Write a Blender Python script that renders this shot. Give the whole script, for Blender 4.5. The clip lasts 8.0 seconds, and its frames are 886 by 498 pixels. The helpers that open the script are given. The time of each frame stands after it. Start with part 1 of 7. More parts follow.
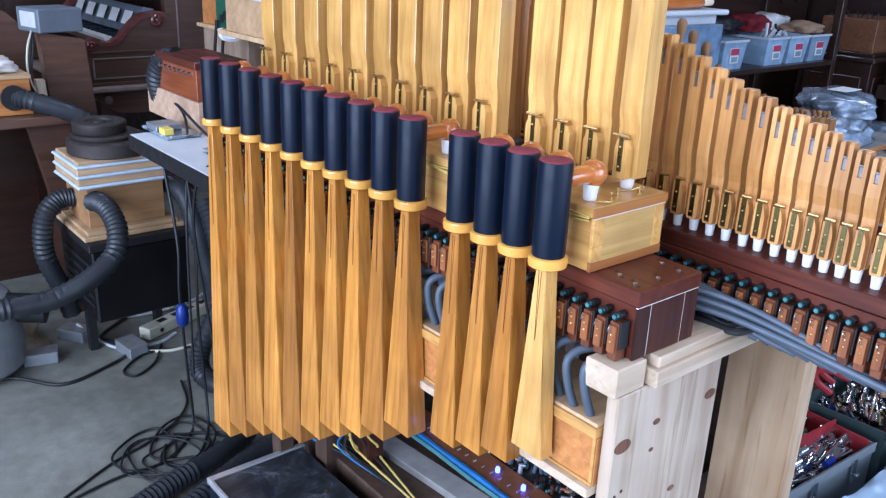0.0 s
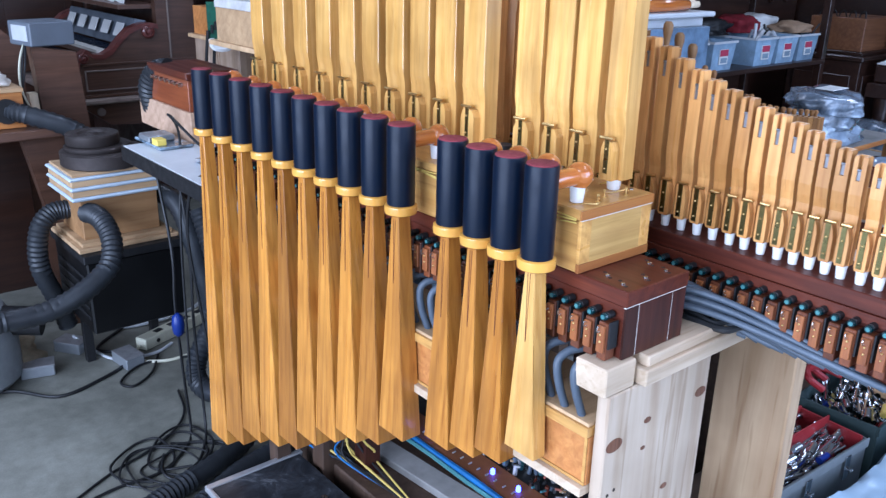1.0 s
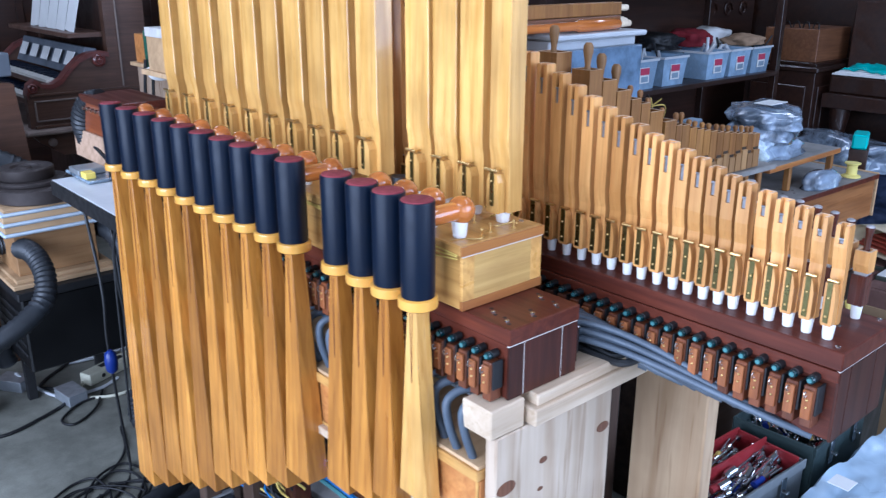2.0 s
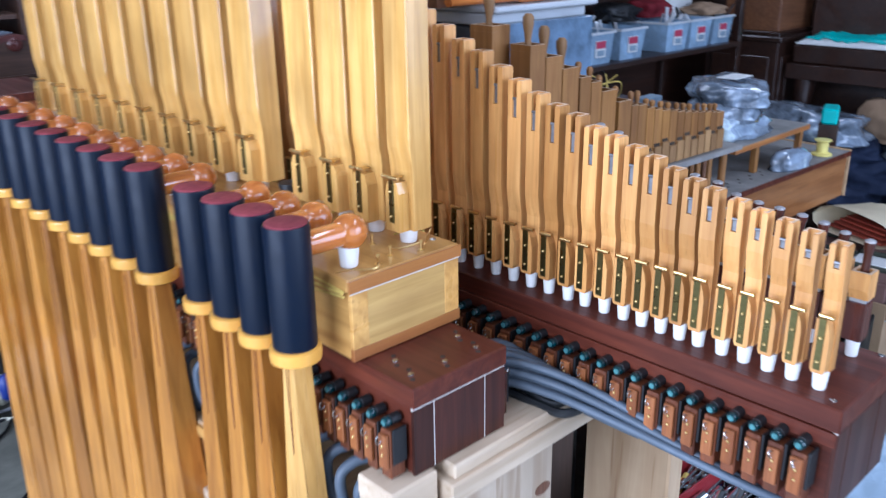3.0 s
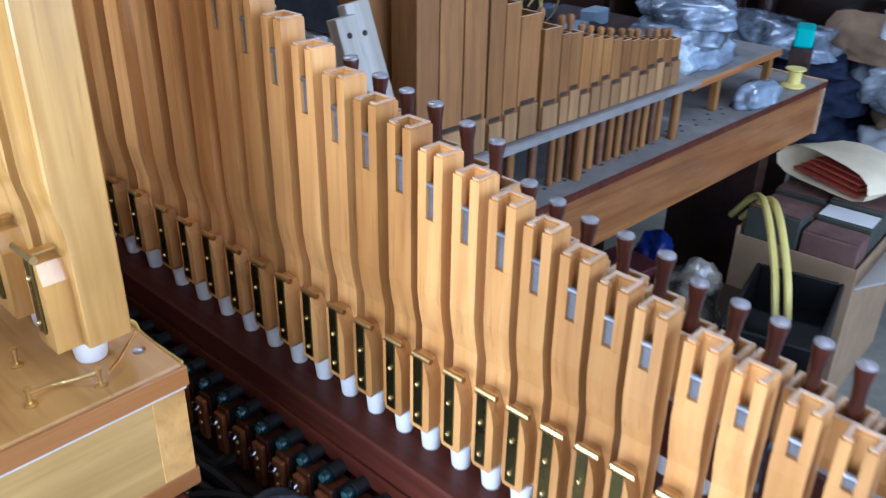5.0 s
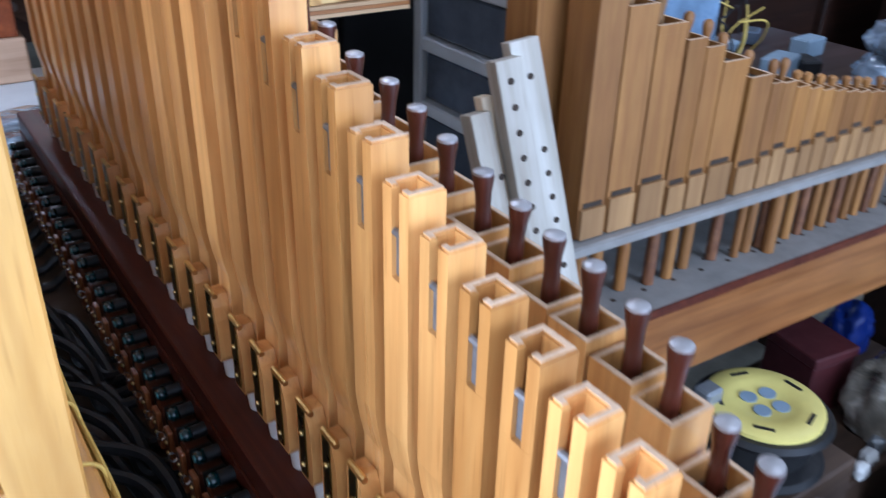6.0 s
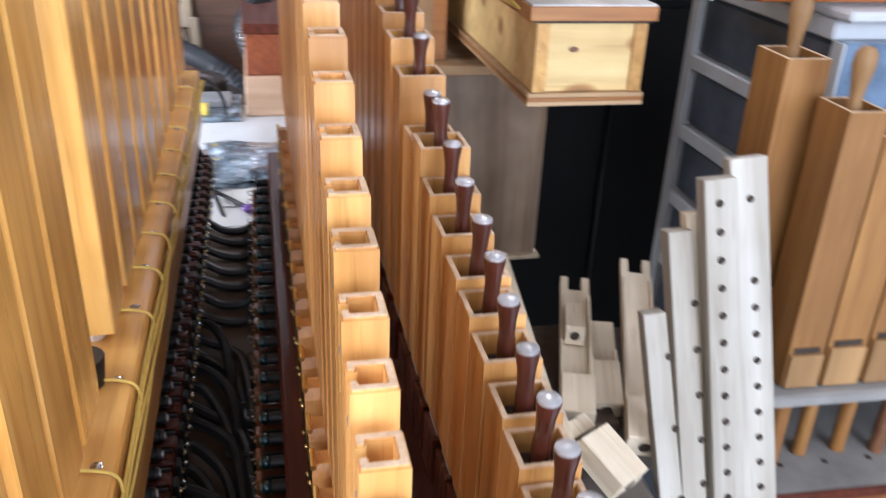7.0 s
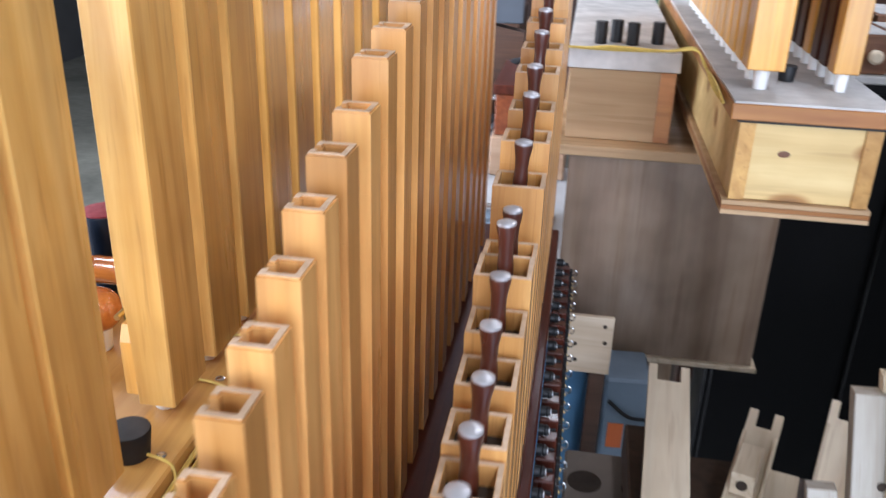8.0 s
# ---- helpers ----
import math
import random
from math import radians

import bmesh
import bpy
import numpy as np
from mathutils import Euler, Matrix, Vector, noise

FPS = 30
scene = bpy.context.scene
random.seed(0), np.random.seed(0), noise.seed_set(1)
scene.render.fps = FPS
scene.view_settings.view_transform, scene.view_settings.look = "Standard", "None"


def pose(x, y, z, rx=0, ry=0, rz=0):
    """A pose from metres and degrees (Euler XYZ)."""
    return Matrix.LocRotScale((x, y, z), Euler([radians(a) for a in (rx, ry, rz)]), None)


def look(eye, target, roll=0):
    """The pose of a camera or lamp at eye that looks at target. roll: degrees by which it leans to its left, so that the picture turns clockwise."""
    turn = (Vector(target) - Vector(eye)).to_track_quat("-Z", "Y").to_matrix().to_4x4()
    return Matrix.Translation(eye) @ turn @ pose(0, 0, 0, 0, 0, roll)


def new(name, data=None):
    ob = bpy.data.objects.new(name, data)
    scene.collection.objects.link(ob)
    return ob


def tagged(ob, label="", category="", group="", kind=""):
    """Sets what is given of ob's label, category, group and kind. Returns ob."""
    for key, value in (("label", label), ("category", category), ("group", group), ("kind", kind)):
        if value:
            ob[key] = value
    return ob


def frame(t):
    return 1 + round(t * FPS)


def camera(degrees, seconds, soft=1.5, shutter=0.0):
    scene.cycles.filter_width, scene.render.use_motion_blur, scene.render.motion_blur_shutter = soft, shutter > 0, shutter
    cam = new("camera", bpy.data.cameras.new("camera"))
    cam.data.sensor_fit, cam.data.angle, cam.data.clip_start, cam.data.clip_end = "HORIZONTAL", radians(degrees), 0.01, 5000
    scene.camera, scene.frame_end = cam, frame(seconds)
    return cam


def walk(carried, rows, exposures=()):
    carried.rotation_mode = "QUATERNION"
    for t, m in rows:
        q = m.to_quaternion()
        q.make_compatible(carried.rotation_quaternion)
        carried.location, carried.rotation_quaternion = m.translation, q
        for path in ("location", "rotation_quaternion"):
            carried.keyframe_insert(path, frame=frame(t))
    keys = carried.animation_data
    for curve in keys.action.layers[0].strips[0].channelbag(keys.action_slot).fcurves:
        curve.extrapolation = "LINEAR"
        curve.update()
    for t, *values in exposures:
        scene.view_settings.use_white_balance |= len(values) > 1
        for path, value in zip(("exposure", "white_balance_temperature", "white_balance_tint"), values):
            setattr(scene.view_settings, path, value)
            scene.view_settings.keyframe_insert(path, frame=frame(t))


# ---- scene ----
cam = camera(55.5, 8.0, 1.3, 0.45)
PATH = [
    (0, (0.013, -0.002, 1.455), (1.22, 1.437, 0.765), 2.4),
    (0.5, (0.013, -0.005, 1.455), (1.219, 1.435, 0.768), 2.3),
    (1, (0.012, -0.018, 1.458), (1.227, 1.419, 0.781), 1.4),
    (1.5, (0.054, -0.06, 1.478), (1.3, 1.363, 0.827), 0.3),
    (1.7, (0.09, -0.074, 1.483), (1.338, 1.351, 0.843), 0.1),
    (2.8, (0.328, -0.016, 1.44), (1.582, 1.394, 0.778), 0.0),
    (3, (0.378, 0.058, 1.448), (1.669, 1.419, 0.756), -0.8),
    (3.5, (0.486, 0.183, 1.448), (1.884, 1.403, 0.702), -1.9),
    (4, (0.605, 0.231, 1.418), (2.025, 1.373, 0.594), -1.1),
    (4.2, (0.66, 0.244, 1.417), (2.073, 1.374, 0.565), -0.5),
    (5.3, (0.844, 0.33, 1.425), (2.072, 1.598, 0.484), 1.5),
    (5.5, (0.884, 0.367, 1.426), (2.058, 1.683, 0.482), 1.6),
    (6, (0.948, 0.437, 1.435), (1.952, 1.885, 0.488), 1.5),
    (6.5, (1.012, 0.463, 1.449), (1.773, 2.065, 0.525), 1.9),
    (7, (1.085, 0.444, 1.476), (1.484, 2.196, 0.6), 2.5),
    (7.5, (1.155, 0.461, 1.491), (1.189, 2.278, 0.655), 2.7),
    (8, (1.237, 0.519, 1.502), (0.954, 2.33, 0.702), 1.8),
]
walk(cam, [(t, look(eye, target, roll)) for t, eye, target, roll in PATH],
     [(0.0, -0.27, 5140, 17), (1.5, -0.24, 5020, 16), (3.0, -0.26, 5130, 16), (4.0, -0.48, 4900, 13), (5.5, -0.10, 5060, 14), (6.5, 0.33, 5220, 13), (7.0, 0.46, 6000, 16), (7.5, 0.46, 6250, 16), (8.0, 0.31, 5850, 15)])

# ---- world, sun, large lights ----
world = bpy.data.worlds.new("world")
scene.world = world
world.use_nodes = True
wn = world.node_tree
sky = wn.nodes.new("ShaderNodeTexSky")
sky.sky_type, sky.sun_disc = "NISHITA", False
sky.sun_elevation, sky.sun_rotation = radians(48), radians(200)
wn.links.new(sky.outputs[0], wn.nodes["Background"].inputs[0])
wn.nodes["Background"].inputs[1].default_value = 0.1


def area(name, m, sx, sy, watts, col):
    d = bpy.data.lights.new(name, "AREA")
    d.shape, d.size, d.size_y, d.energy, d.color = "RECTANGLE", sx, sy, watts, col
    ob = new(name, d)
    ob.matrix_world = m
    return ob


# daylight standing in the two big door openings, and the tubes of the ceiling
area("door_daylight", look((-3.05, 0.6, 1.75), (0.8, 0.9, 0.9)), 4.6, 2.9, 440, (0.92, 0.965, 1.0))
area("side_daylight", look((0.4, -2.9, 1.85), (1.1, 1.3, 0.9)), 3.6, 2.7, 72, (0.90, 0.95, 1.0))
area("far_door_daylight", look((2.75, -2.9, 1.85), (1.9, 1.4, 0.7)), 2.8, 2.6, 150, (0.80, 0.89, 1.0))

# all tubes hang out of view; the last two are added to brighten the back
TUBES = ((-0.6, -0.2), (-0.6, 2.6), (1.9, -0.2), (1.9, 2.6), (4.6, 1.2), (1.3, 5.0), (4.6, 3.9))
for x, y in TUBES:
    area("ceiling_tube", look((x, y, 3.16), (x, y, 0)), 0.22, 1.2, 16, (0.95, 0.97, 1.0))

# ---- materials ----


def nodes_of(name):
    m = bpy.data.materials.new(name)
    m.use_nodes = True
    t = m.node_tree
    return m, t, t.nodes["Principled BSDF"]


def link(t, a, b):
    t.links.new(a, b)


def ramp(t, stops):
    r = t.nodes.new("ShaderNodeValToRGB")
    e = r.color_ramp.elements
    e[0].position, e[0].color = stops[0][0], (*stops[0][1], 1)
    e[1].position, e[1].color = stops[-1][0], (*stops[-1][1], 1)
    for p, c in stops[1:-1]:
        k = e.new(p)
        k.color = (*c, 1)
    return r


def coords(t, stretch, by_place=False):
    tc = t.nodes.new("ShaderNodeTexCoord")
    oi = t.nodes.new("ShaderNodeObjectInfo")
    mul = t.nodes.new("ShaderNodeVectorMath")
    mul.operation = "MULTIPLY_ADD"
    mul.inputs[1].default_value = (37.0, 53.0, 71.0)
    rnd = oi.outputs["Random"]
    if by_place:
        wn2 = t.nodes.new("ShaderNodeTexWhiteNoise")
        link(t, oi.outputs["Location"], wn2.inputs["Vector"])
        rnd = wn2.outputs["Value"]
    link(t, rnd, mul.inputs[0])
    link(t, tc.outputs["Object"], mul.inputs[2])
    mp = t.nodes.new("ShaderNodeMapping")
    mp.inputs["Scale"].default_value = stretch
    link(t, mul.outputs[0], mp.inputs[0])
    return mp.outputs[0], rnd, mul.outputs[0]


def noise_tex(t, vec, scale, detail=4.0, rough=0.6, distort=0.0):
    n = t.nodes.new("ShaderNodeTexNoise")
    n.inputs["Scale"].default_value, n.inputs["Detail"].default_value = scale, detail
    n.inputs["Roughness"].default_value, n.inputs["Distortion"].default_value = rough, distort
    link(t, vec, n.inputs["Vector"])
    return n.outputs[0]


def mixc(t, kind, fac, a, b):
    m = t.nodes.new("ShaderNodeMix")
    m.data_type, m.blend_type = "RGBA", kind
    if isinstance(fac, float):
        m.inputs[0].default_value = fac
    else:
        link(t, fac, m.inputs[0])
    for i, v in ((6, a), (7, b)):
        if isinstance(v, tuple):
            m.inputs[i].default_value = (*v, 1)
        else:
            link(t, v, m.inputs[i])
    return m.outputs[2]


def bump(t, bsdf, h, strength, dist=0.002):
    b = t.nodes.new("ShaderNodeBump")
    b.inputs["Strength"].default_value, b.inputs["Distance"].default_value = strength, dist
    link(t, h, b.inputs["Height"])
    link(t, b.outputs[0], bsdf.inputs["Normal"])


def wood(name, light, dark, axis="z", grain=26.0, rough=0.35, coat=0.0, vary=0.35, knots=0.0, by_place=False, figure=0.5, blotch=0.0):
    """Planed timber: long grain along one axis, blotches, and a tone of its own for each piece."""
    m, t, b = nodes_of(name)
    s = {"x": (0.06, 1, 1), "y": (1, 0.06, 1), "z": (1, 1, 0.06)}[axis]
    v, rnd, raw = coords(t, s, by_place)
    g = noise_tex(t, v, grain * 3.2, 5, 0.65, 0.6)
    c = ramp(t, [(0.28, dark), (0.5, tuple(0.5 * (p + q) for p, q in zip(light, dark))), (0.68, light)])
    link(t, g, c.inputs[0])
    big = noise_tex(t, v, grain * 0.55, 3, 0.5, 1.2)
    r2 = ramp(t, [(0.3, (0.72, 0.68, 0.62)), (0.7, (1.12, 1.1, 1.06))])
    link(t, big, r2.inputs[0])
    col = mixc(t, "MULTIPLY", 0.8, c.outputs[0], r2.outputs[0])
    tone = ramp(t, [(0.0, (1 - vary, 1 - vary * 1.15, 1 - vary * 1.4)), (1.0, (1 + vary * 0.35, 1 + vary * 0.4, 1 + vary * 0.4))])
    link(t, rnd, tone.inputs[0])
    col = mixc(t, "MULTIPLY", 1.0, col, tone.outputs[0])
    blot = noise_tex(t, raw, 9.0, 3, 0.5)
    r3 = ramp(t, [(0.35, (0.85 - blotch, 0.83 - blotch * 1.1, 0.8 - blotch * 1.2)), (0.65, (1.05 + blotch * 0.4, 1.05 + blotch * 0.4, 1.05 + blotch * 0.5))])
    link(t, blot, r3.inputs[0])
    col = mixc(t, "MULTIPLY", 0.7, col, r3.outputs[0])
    if knots:
        vo = t.nodes.new("ShaderNodeTexVoronoi")
        vo.inputs["Scale"].default_value = knots
        mp = t.nodes.new("ShaderNodeMapping")
        mp.inputs["Scale"].default_value = {"x": (0.5, 1, 1), "y": (1, 0.5, 1), "z": (1, 1, 0.6)}[axis]
        link(t, raw, mp.inputs[0])
        link(t, mp.outputs[0], vo.inputs["Vector"])
        kr = ramp(t, [(0.05, (0.28, 0.16, 0.09)), (0.09, (0.55, 0.36, 0.22)), (0.13, (1, 1, 1))])
        link(t, vo.outputs[0], kr.inputs[0])
        col = mixc(t, "MULTIPLY", 0.9, col, kr.outputs[0])
    # broad cathedral figure and fine dark pores
    wv = t.nodes.new("ShaderNodeTexWave")
    wv.wave_type, wv.bands_direction = "BANDS", "DIAGONAL"
    wv.inputs["Scale"].default_value, wv.inputs["Distortion"].default_value = grain * 1.1, 9.0
    wv.inputs["Detail"].default_value, wv.inputs["Detail Scale"].default_value = 3.0, 0.7
    link(t, v, wv.inputs["Vector"])
    r4 = ramp(t, [(0.0, (0.74, 0.66, 0.56)), (0.35, (1.0, 1.0, 1.0)), (1.0, (1.05, 1.05, 1.04))])
    link(t, wv.outputs[0], r4.inputs[0])
    col = mixc(t, "MULTIPLY", 0.55 * figure, col, r4.outputs[0])
    pore = noise_tex(t, v, grain * 9.0, 2, 0.5)
    r5 = ramp(t, [(0.30, (0.62, 0.52, 0.42)), (0.40, (1.0, 1.0, 1.0))])
    link(t, pore, r5.inputs[0])
    col = mixc(t, "MULTIPLY", 0.6 * figure, col, r5.outputs[0])
    link(t, col, b.inputs["Base Color"])
    rr = ramp(t, [(0.3, (rough * 1.35,) * 3), (0.7, (rough * 0.75,) * 3)])
    link(t, big, rr.inputs[0])
    link(t, rr.outputs[0], b.inputs["Roughness"])
    b.inputs["Coat Weight"].default_value = coat
    b.inputs["Coat Roughness"].default_value = 0.12
    bump(t, b, g, 0.12, 0.001)
    return m


def plain(name, col, rough=0.5, metal=0.0, vary=0.25, scale=14.0, relief=0.05, coat=0.0, spec=0.38):
    """Paint, plastic, rubber or metal with blotches and fine relief."""
    m, t, b = nodes_of(name)
    v, rnd, raw = coords(t, (1, 1, 1))
    n1 = noise_tex(t, v, scale, 5, 0.6)
    n2 = noise_tex(t, v, scale * 9, 3, 0.6)
    r1 = ramp(t, [(0.3, (1 - vary,) * 3), (0.7, (1 + vary * 0.4,) * 3)])
    link(t, n1, r1.inputs[0])
    col2 = mixc(t, "MULTIPLY", 1.0, col, r1.outputs[0])
    tone = ramp(t, [(0, (1 - vary * 0.5,) * 3), (1, (1 + vary * 0.3,) * 3)])
    link(t, rnd, tone.inputs[0])
    col2 = mixc(t, "MULTIPLY", 1.0, col2, tone.outputs[0])
    link(t, col2, b.inputs["Base Color"])
    rr = ramp(t, [(0.3, (min(1, rough * 1.25),) * 3), (0.7, (rough * 0.8,) * 3)])
    link(t, n1, rr.inputs[0])
    link(t, rr.outputs[0], b.inputs["Roughness"])
    b.inputs["Metallic"].default_value = metal
    b.inputs["Coat Weight"].default_value = coat
    b.inputs["Specular IOR Level"].default_value = spec
    if relief:
        bump(t, b, n2, relief, 0.001)
    return m


def film(name, col, scale=16.0):
    """Crinkled plastic film: sharp creases in relief, fold shade and highlights painted into the colour."""
    m, t, b = nodes_of(name)
    v, rnd, raw = coords(t, (1, 1, 1))
    vo = t.nodes.new("ShaderNodeTexVoronoi")
    vo.feature = "F1"
    vo.inputs["Scale"].default_value = scale
    wob = noise_tex(t, v, scale * 0.6, 4, 0.6)
    ad = t.nodes.new("ShaderNodeVectorMath")
    ad.operation = "MULTIPLY_ADD"
    ad.inputs[1].default_value = (0.09, 0.09, 0.09)
    link(t, wob, ad.inputs[0])
    link(t, v, ad.inputs[2])
    link(t, ad.outputs[0], vo.inputs["Vector"])
    n1 = noise_tex(t, v, scale * 0.5, 5, 0.65, 1.5)
    # noise ramp paints shaded folds and pale glints into the base colour
    c = ramp(t, [(0.36, tuple(0.12 * q for q in col)), (0.48, tuple(0.55 * q for q in col)), (0.60, col), (0.70, tuple(min(0.85, 1.9 * q + 0.08) for q in col))])
    link(t, n1, c.inputs[0])
    link(t, c.outputs[0], b.inputs["Base Color"])
    b.inputs["Roughness"].default_value = 0.16
    b.inputs["Coat Weight"].default_value = 0.8
    bump(t, b, vo.outputs[0], 0.7, 0.012)
    return m


def clear(name, col, rough=0.15, trans=0.85):
    m, t, b = nodes_of(name)
    b.inputs["Base Color"].default_value = (*col, 1)
    b.inputs["Roughness"].default_value = rough
    b.inputs["Transmission Weight"].default_value = trans
    b.inputs["IOR"].default_value = 1.3
    v, rnd, raw = coords(t, (1, 1, 1))
    bump(t, b, noise_tex(t, v, 30.0, 4), 0.4, 0.004)
    return m


def glow(name, col, strength):
    m, t, b = nodes_of(name)
    b.inputs["Base Color"].default_value = (*col, 1)
    b.inputs["Emission Color"].default_value = (*col, 1)
    b.inputs["Emission Strength"].default_value = strength
    return m


M = {}
M["horn"] = wood("horn_wood", (0.69, 0.325, 0.056), (0.50, 0.200, 0.026), "z", 26, 0.33, 0.35, 0.30, by_place=True, figure=0.95, blotch=0.05)
M["maple"] = wood("maple_wood", (0.82, 0.515, 0.170), (0.68, 0.370, 0.085), "z", 24, 0.28, 0.6, 0.18, by_place=True, figure=0.7, blotch=0.14)
M["pear"] = wood("pear_wood", (0.80, 0.452, 0.158), (0.67, 0.322, 0.094), "z", 30, 0.34, 0.35, 0.32, by_place=True, figure=0.7, blotch=0.06)
M["cut"] = wood("end_grain", (0.74, 0.56, 0.40), (0.60, 0.42, 0.28), "z", 60, 0.6, 0.0, 0.15)
M["chestnut"] = wood("poplar_wood", (0.80, 0.490, 0.160), (0.63, 0.340, 0.088), "y", 18, 0.36, 0.4, 0.2, figure=0.8, blotch=0.14)
M["poplar_end"] = wood("poplar_panel", (0.71, 0.470, 0.165), (0.48, 0.29, 0.078), "x", 16, 0.42, 0.2, 0.15)
M["trim_wood"] = wood("chest_trim", (0.51, 0.233, 0.061), (0.367, 0.14, 0.038), "x", 18, 0.42, 0.2, 0.2)
M["mahogany"] = wood("mahogany", (0.135, 0.033, 0.017), (0.062, 0.014, 0.009), "y", 22, 0.42, 0.10, 0.12)
M["mahogany_x"] = wood("mahogany_end", (0.085, 0.023, 0.014), (0.036, 0.010, 0.007), "z", 22, 0.38, 0.2, 0.3)
for k in ("mahogany", "mahogany_x"):
    M[k].node_tree.nodes["Principled BSDF"].inputs["Specular IOR Level"].default_value = 0.28
M["walnut"] = wood("walnut", (0.200, 0.062, 0.022), (0.095, 0.026, 0.011), "z", 30, 0.42, 0.2, 0.45)
M["valve_face"] = wood("valve_face_wood", (0.40, 0.150, 0.048), (0.24, 0.075, 0.026), "z", 40, 0.36, 0.3, 0.3)
M["pine"] = wood("pine_board", (0.64, 0.54, 0.43), (0.52, 0.41, 0.31), "z", 9, 0.55, 0.0, 0.12, figure=1.0)
M["pine_warm"] = wood("pine_post_wood", (0.60, 0.45, 0.29), (0.47, 0.32, 0.19), "z", 8, 0.55, 0.0, 0.1, figure=1.2)
M["rough_block"] = wood("rough_block_wood", (0.60, 0.42, 0.30), (0.46, 0.30, 0.20), "x", 10, 0.7, 0.0, 0.1)
M["pine_x"] = wood("pine_batten", (0.70, 0.585, 0.45), (0.58, 0.45, 0.32), "x", 16, 0.55, 0.0, 0.12)
M["ply"] = wood("plywood", (0.62, 0.44, 0.26), (0.50, 0.33, 0.18), "x", 14, 0.6, 0.0, 0.15)
M["oak"] = wood("orange_case_wood", (0.6, 0.276, 0.08), (0.42, 0.156, 0.04), "x", 18, 0.4, 0.3, 0.2)
M["oak2"] = wood("regulator_wood", (0.50, 0.30, 0.14), (0.38, 0.20, 0.08), "x", 12, 0.5, 0.1, 0.1)
M["brownlight"] = wood("reddish_brown_wood", (0.26, 0.12, 0.055), (0.15, 0.06, 0.03), "x", 16, 0.45, 0.1, 0.2)
M["crate0"] = wood("dark_frame_wood", (0.10, 0.06, 0.04), (0.05, 0.03, 0.02), "z", 14, 0.6, 0.0, 0.2)
M["cherry"] = wood("red_cherry_wood", (0.36, 0.105, 0.035), (0.22, 0.05, 0.018), "y", 18, 0.35, 0.3, 0.15)
M["oldpine"] = wood("old_pipe_wood", (0.375, 0.186, 0.050), (0.265, 0.112, 0.029), "z", 26, 0.5, 0.05, 0.3, by_place=True)
M["raw"] = wood("raw_basswood", (0.84, 0.75, 0.60), (0.74, 0.62, 0.46), "z", 20, 0.65, 0.0, 0.12)
M["raw_x"] = wood("raw_basswood_flat", (0.86, 0.77, 0.62), (0.76, 0.64, 0.48), "y", 20, 0.65, 0.0, 0.12)
M["brownwood"] = wood("console_wood", (0.135, 0.070, 0.046), (0.068, 0.034, 0.023), "x", 14, 0.4, 0.15, 0.25)
M["darkwood"] = wood("dark_furniture_wood", (0.050, 0.022, 0.014), (0.022, 0.010, 0.008), "x", 14, 0.38, 0.2, 0.3)
M["yellowwood"] = wood("yellow_varnished_wood", (0.816, 0.465, 0.106), (0.673, 0.316, 0.053), "z", 22, 0.35, 0.35, 0.15, by_place=True)
M["knotty"] = wood("knotty_pine", (0.80, 0.62, 0.30), (0.68, 0.48, 0.2), "x", 14, 0.5, 0.1, 0.1, 9.0)
M["black"] = plain("black_satin", (0.003, 0.0075, 0.019), 0.38, 0, 0.15, 40, 0.03, 0.0, 0.22)
M["red"] = plain("red_felt", (0.22, 0.035, 0.045), 0.9, 0, 0.2, 90, 0.3)
M["collar"] = plain("turned_collar", (0.72, 0.36, 0.06), 0.22, 0, 0.15, 20, 0.0, 0.6)
M["ball"] = wood("turned_cherry", (0.63, 0.221, 0.044), (0.441, 0.12, 0.02), "x", 24, 0.16, 0.9, 0.18)
M["nylon"] = plain("white_nylon", (0.82, 0.81, 0.78), 0.45, 0, 0.06, 20, 0.0)
M["brass"] = plain("brass", (0.82, 0.60, 0.25), 0.33, 1.0, 0.25, 60, 0.03)
M["oldbrass"] = plain("dull_brass", (0.21, 0.185, 0.075), 0.30, 1.0, 0.3, 60, 0.03)
M["steel"] = plain("steel", (0.62, 0.62, 0.62), 0.25, 1.0, 0.2, 60, 0.03)
M["slidegrey"] = plain("grey_slide_metal", (0.24, 0.24, 0.25), 0.42, 0.6, 0.3, 60, 0.05)
M["zinc"] = plain("grey_zinc", (0.52, 0.52, 0.53), 0.45, 0.6, 0.2, 40, 0.05)
M["teal"] = plain("teal_coil", (0.003, 0.030, 0.036), 0.22, 0.1, 0.3, 60, 0.0, 0.5)
M["coil_cap"] = plain("coil_end", (0.10, 0.26, 0.27), 0.3, 0.3, 0.2, 60, 0.0)
M["rubber"] = plain("black_rubber", (0.014, 0.014, 0.015), 0.5, 0, 0.3, 30, 0.08)
M["tube_grey"] = plain("blue_grey_tube", (0.095, 0.118, 0.150), 0.42, 0, 0.25, 16, 0.04)
M["tube_dark"] = plain("dark_tube", (0.020, 0.021, 0.023), 0.45, 0, 0.35, 16, 0.04)
M["hosegrey"] = plain("corrugated_hose", (0.028, 0.031, 0.036), 0.42, 0, 0.4, 14, 0.06)
M["thread"] = plain("yellow_thread", (0.68, 0.50, 0.12), 0.6, 0, 0.2, 60, 0.1)
M["stopper"] = wood("stopper_wood", (0.115, 0.030, 0.018), (0.060, 0.015, 0.010), "z", 40, 0.28, 0.4, 0.2)
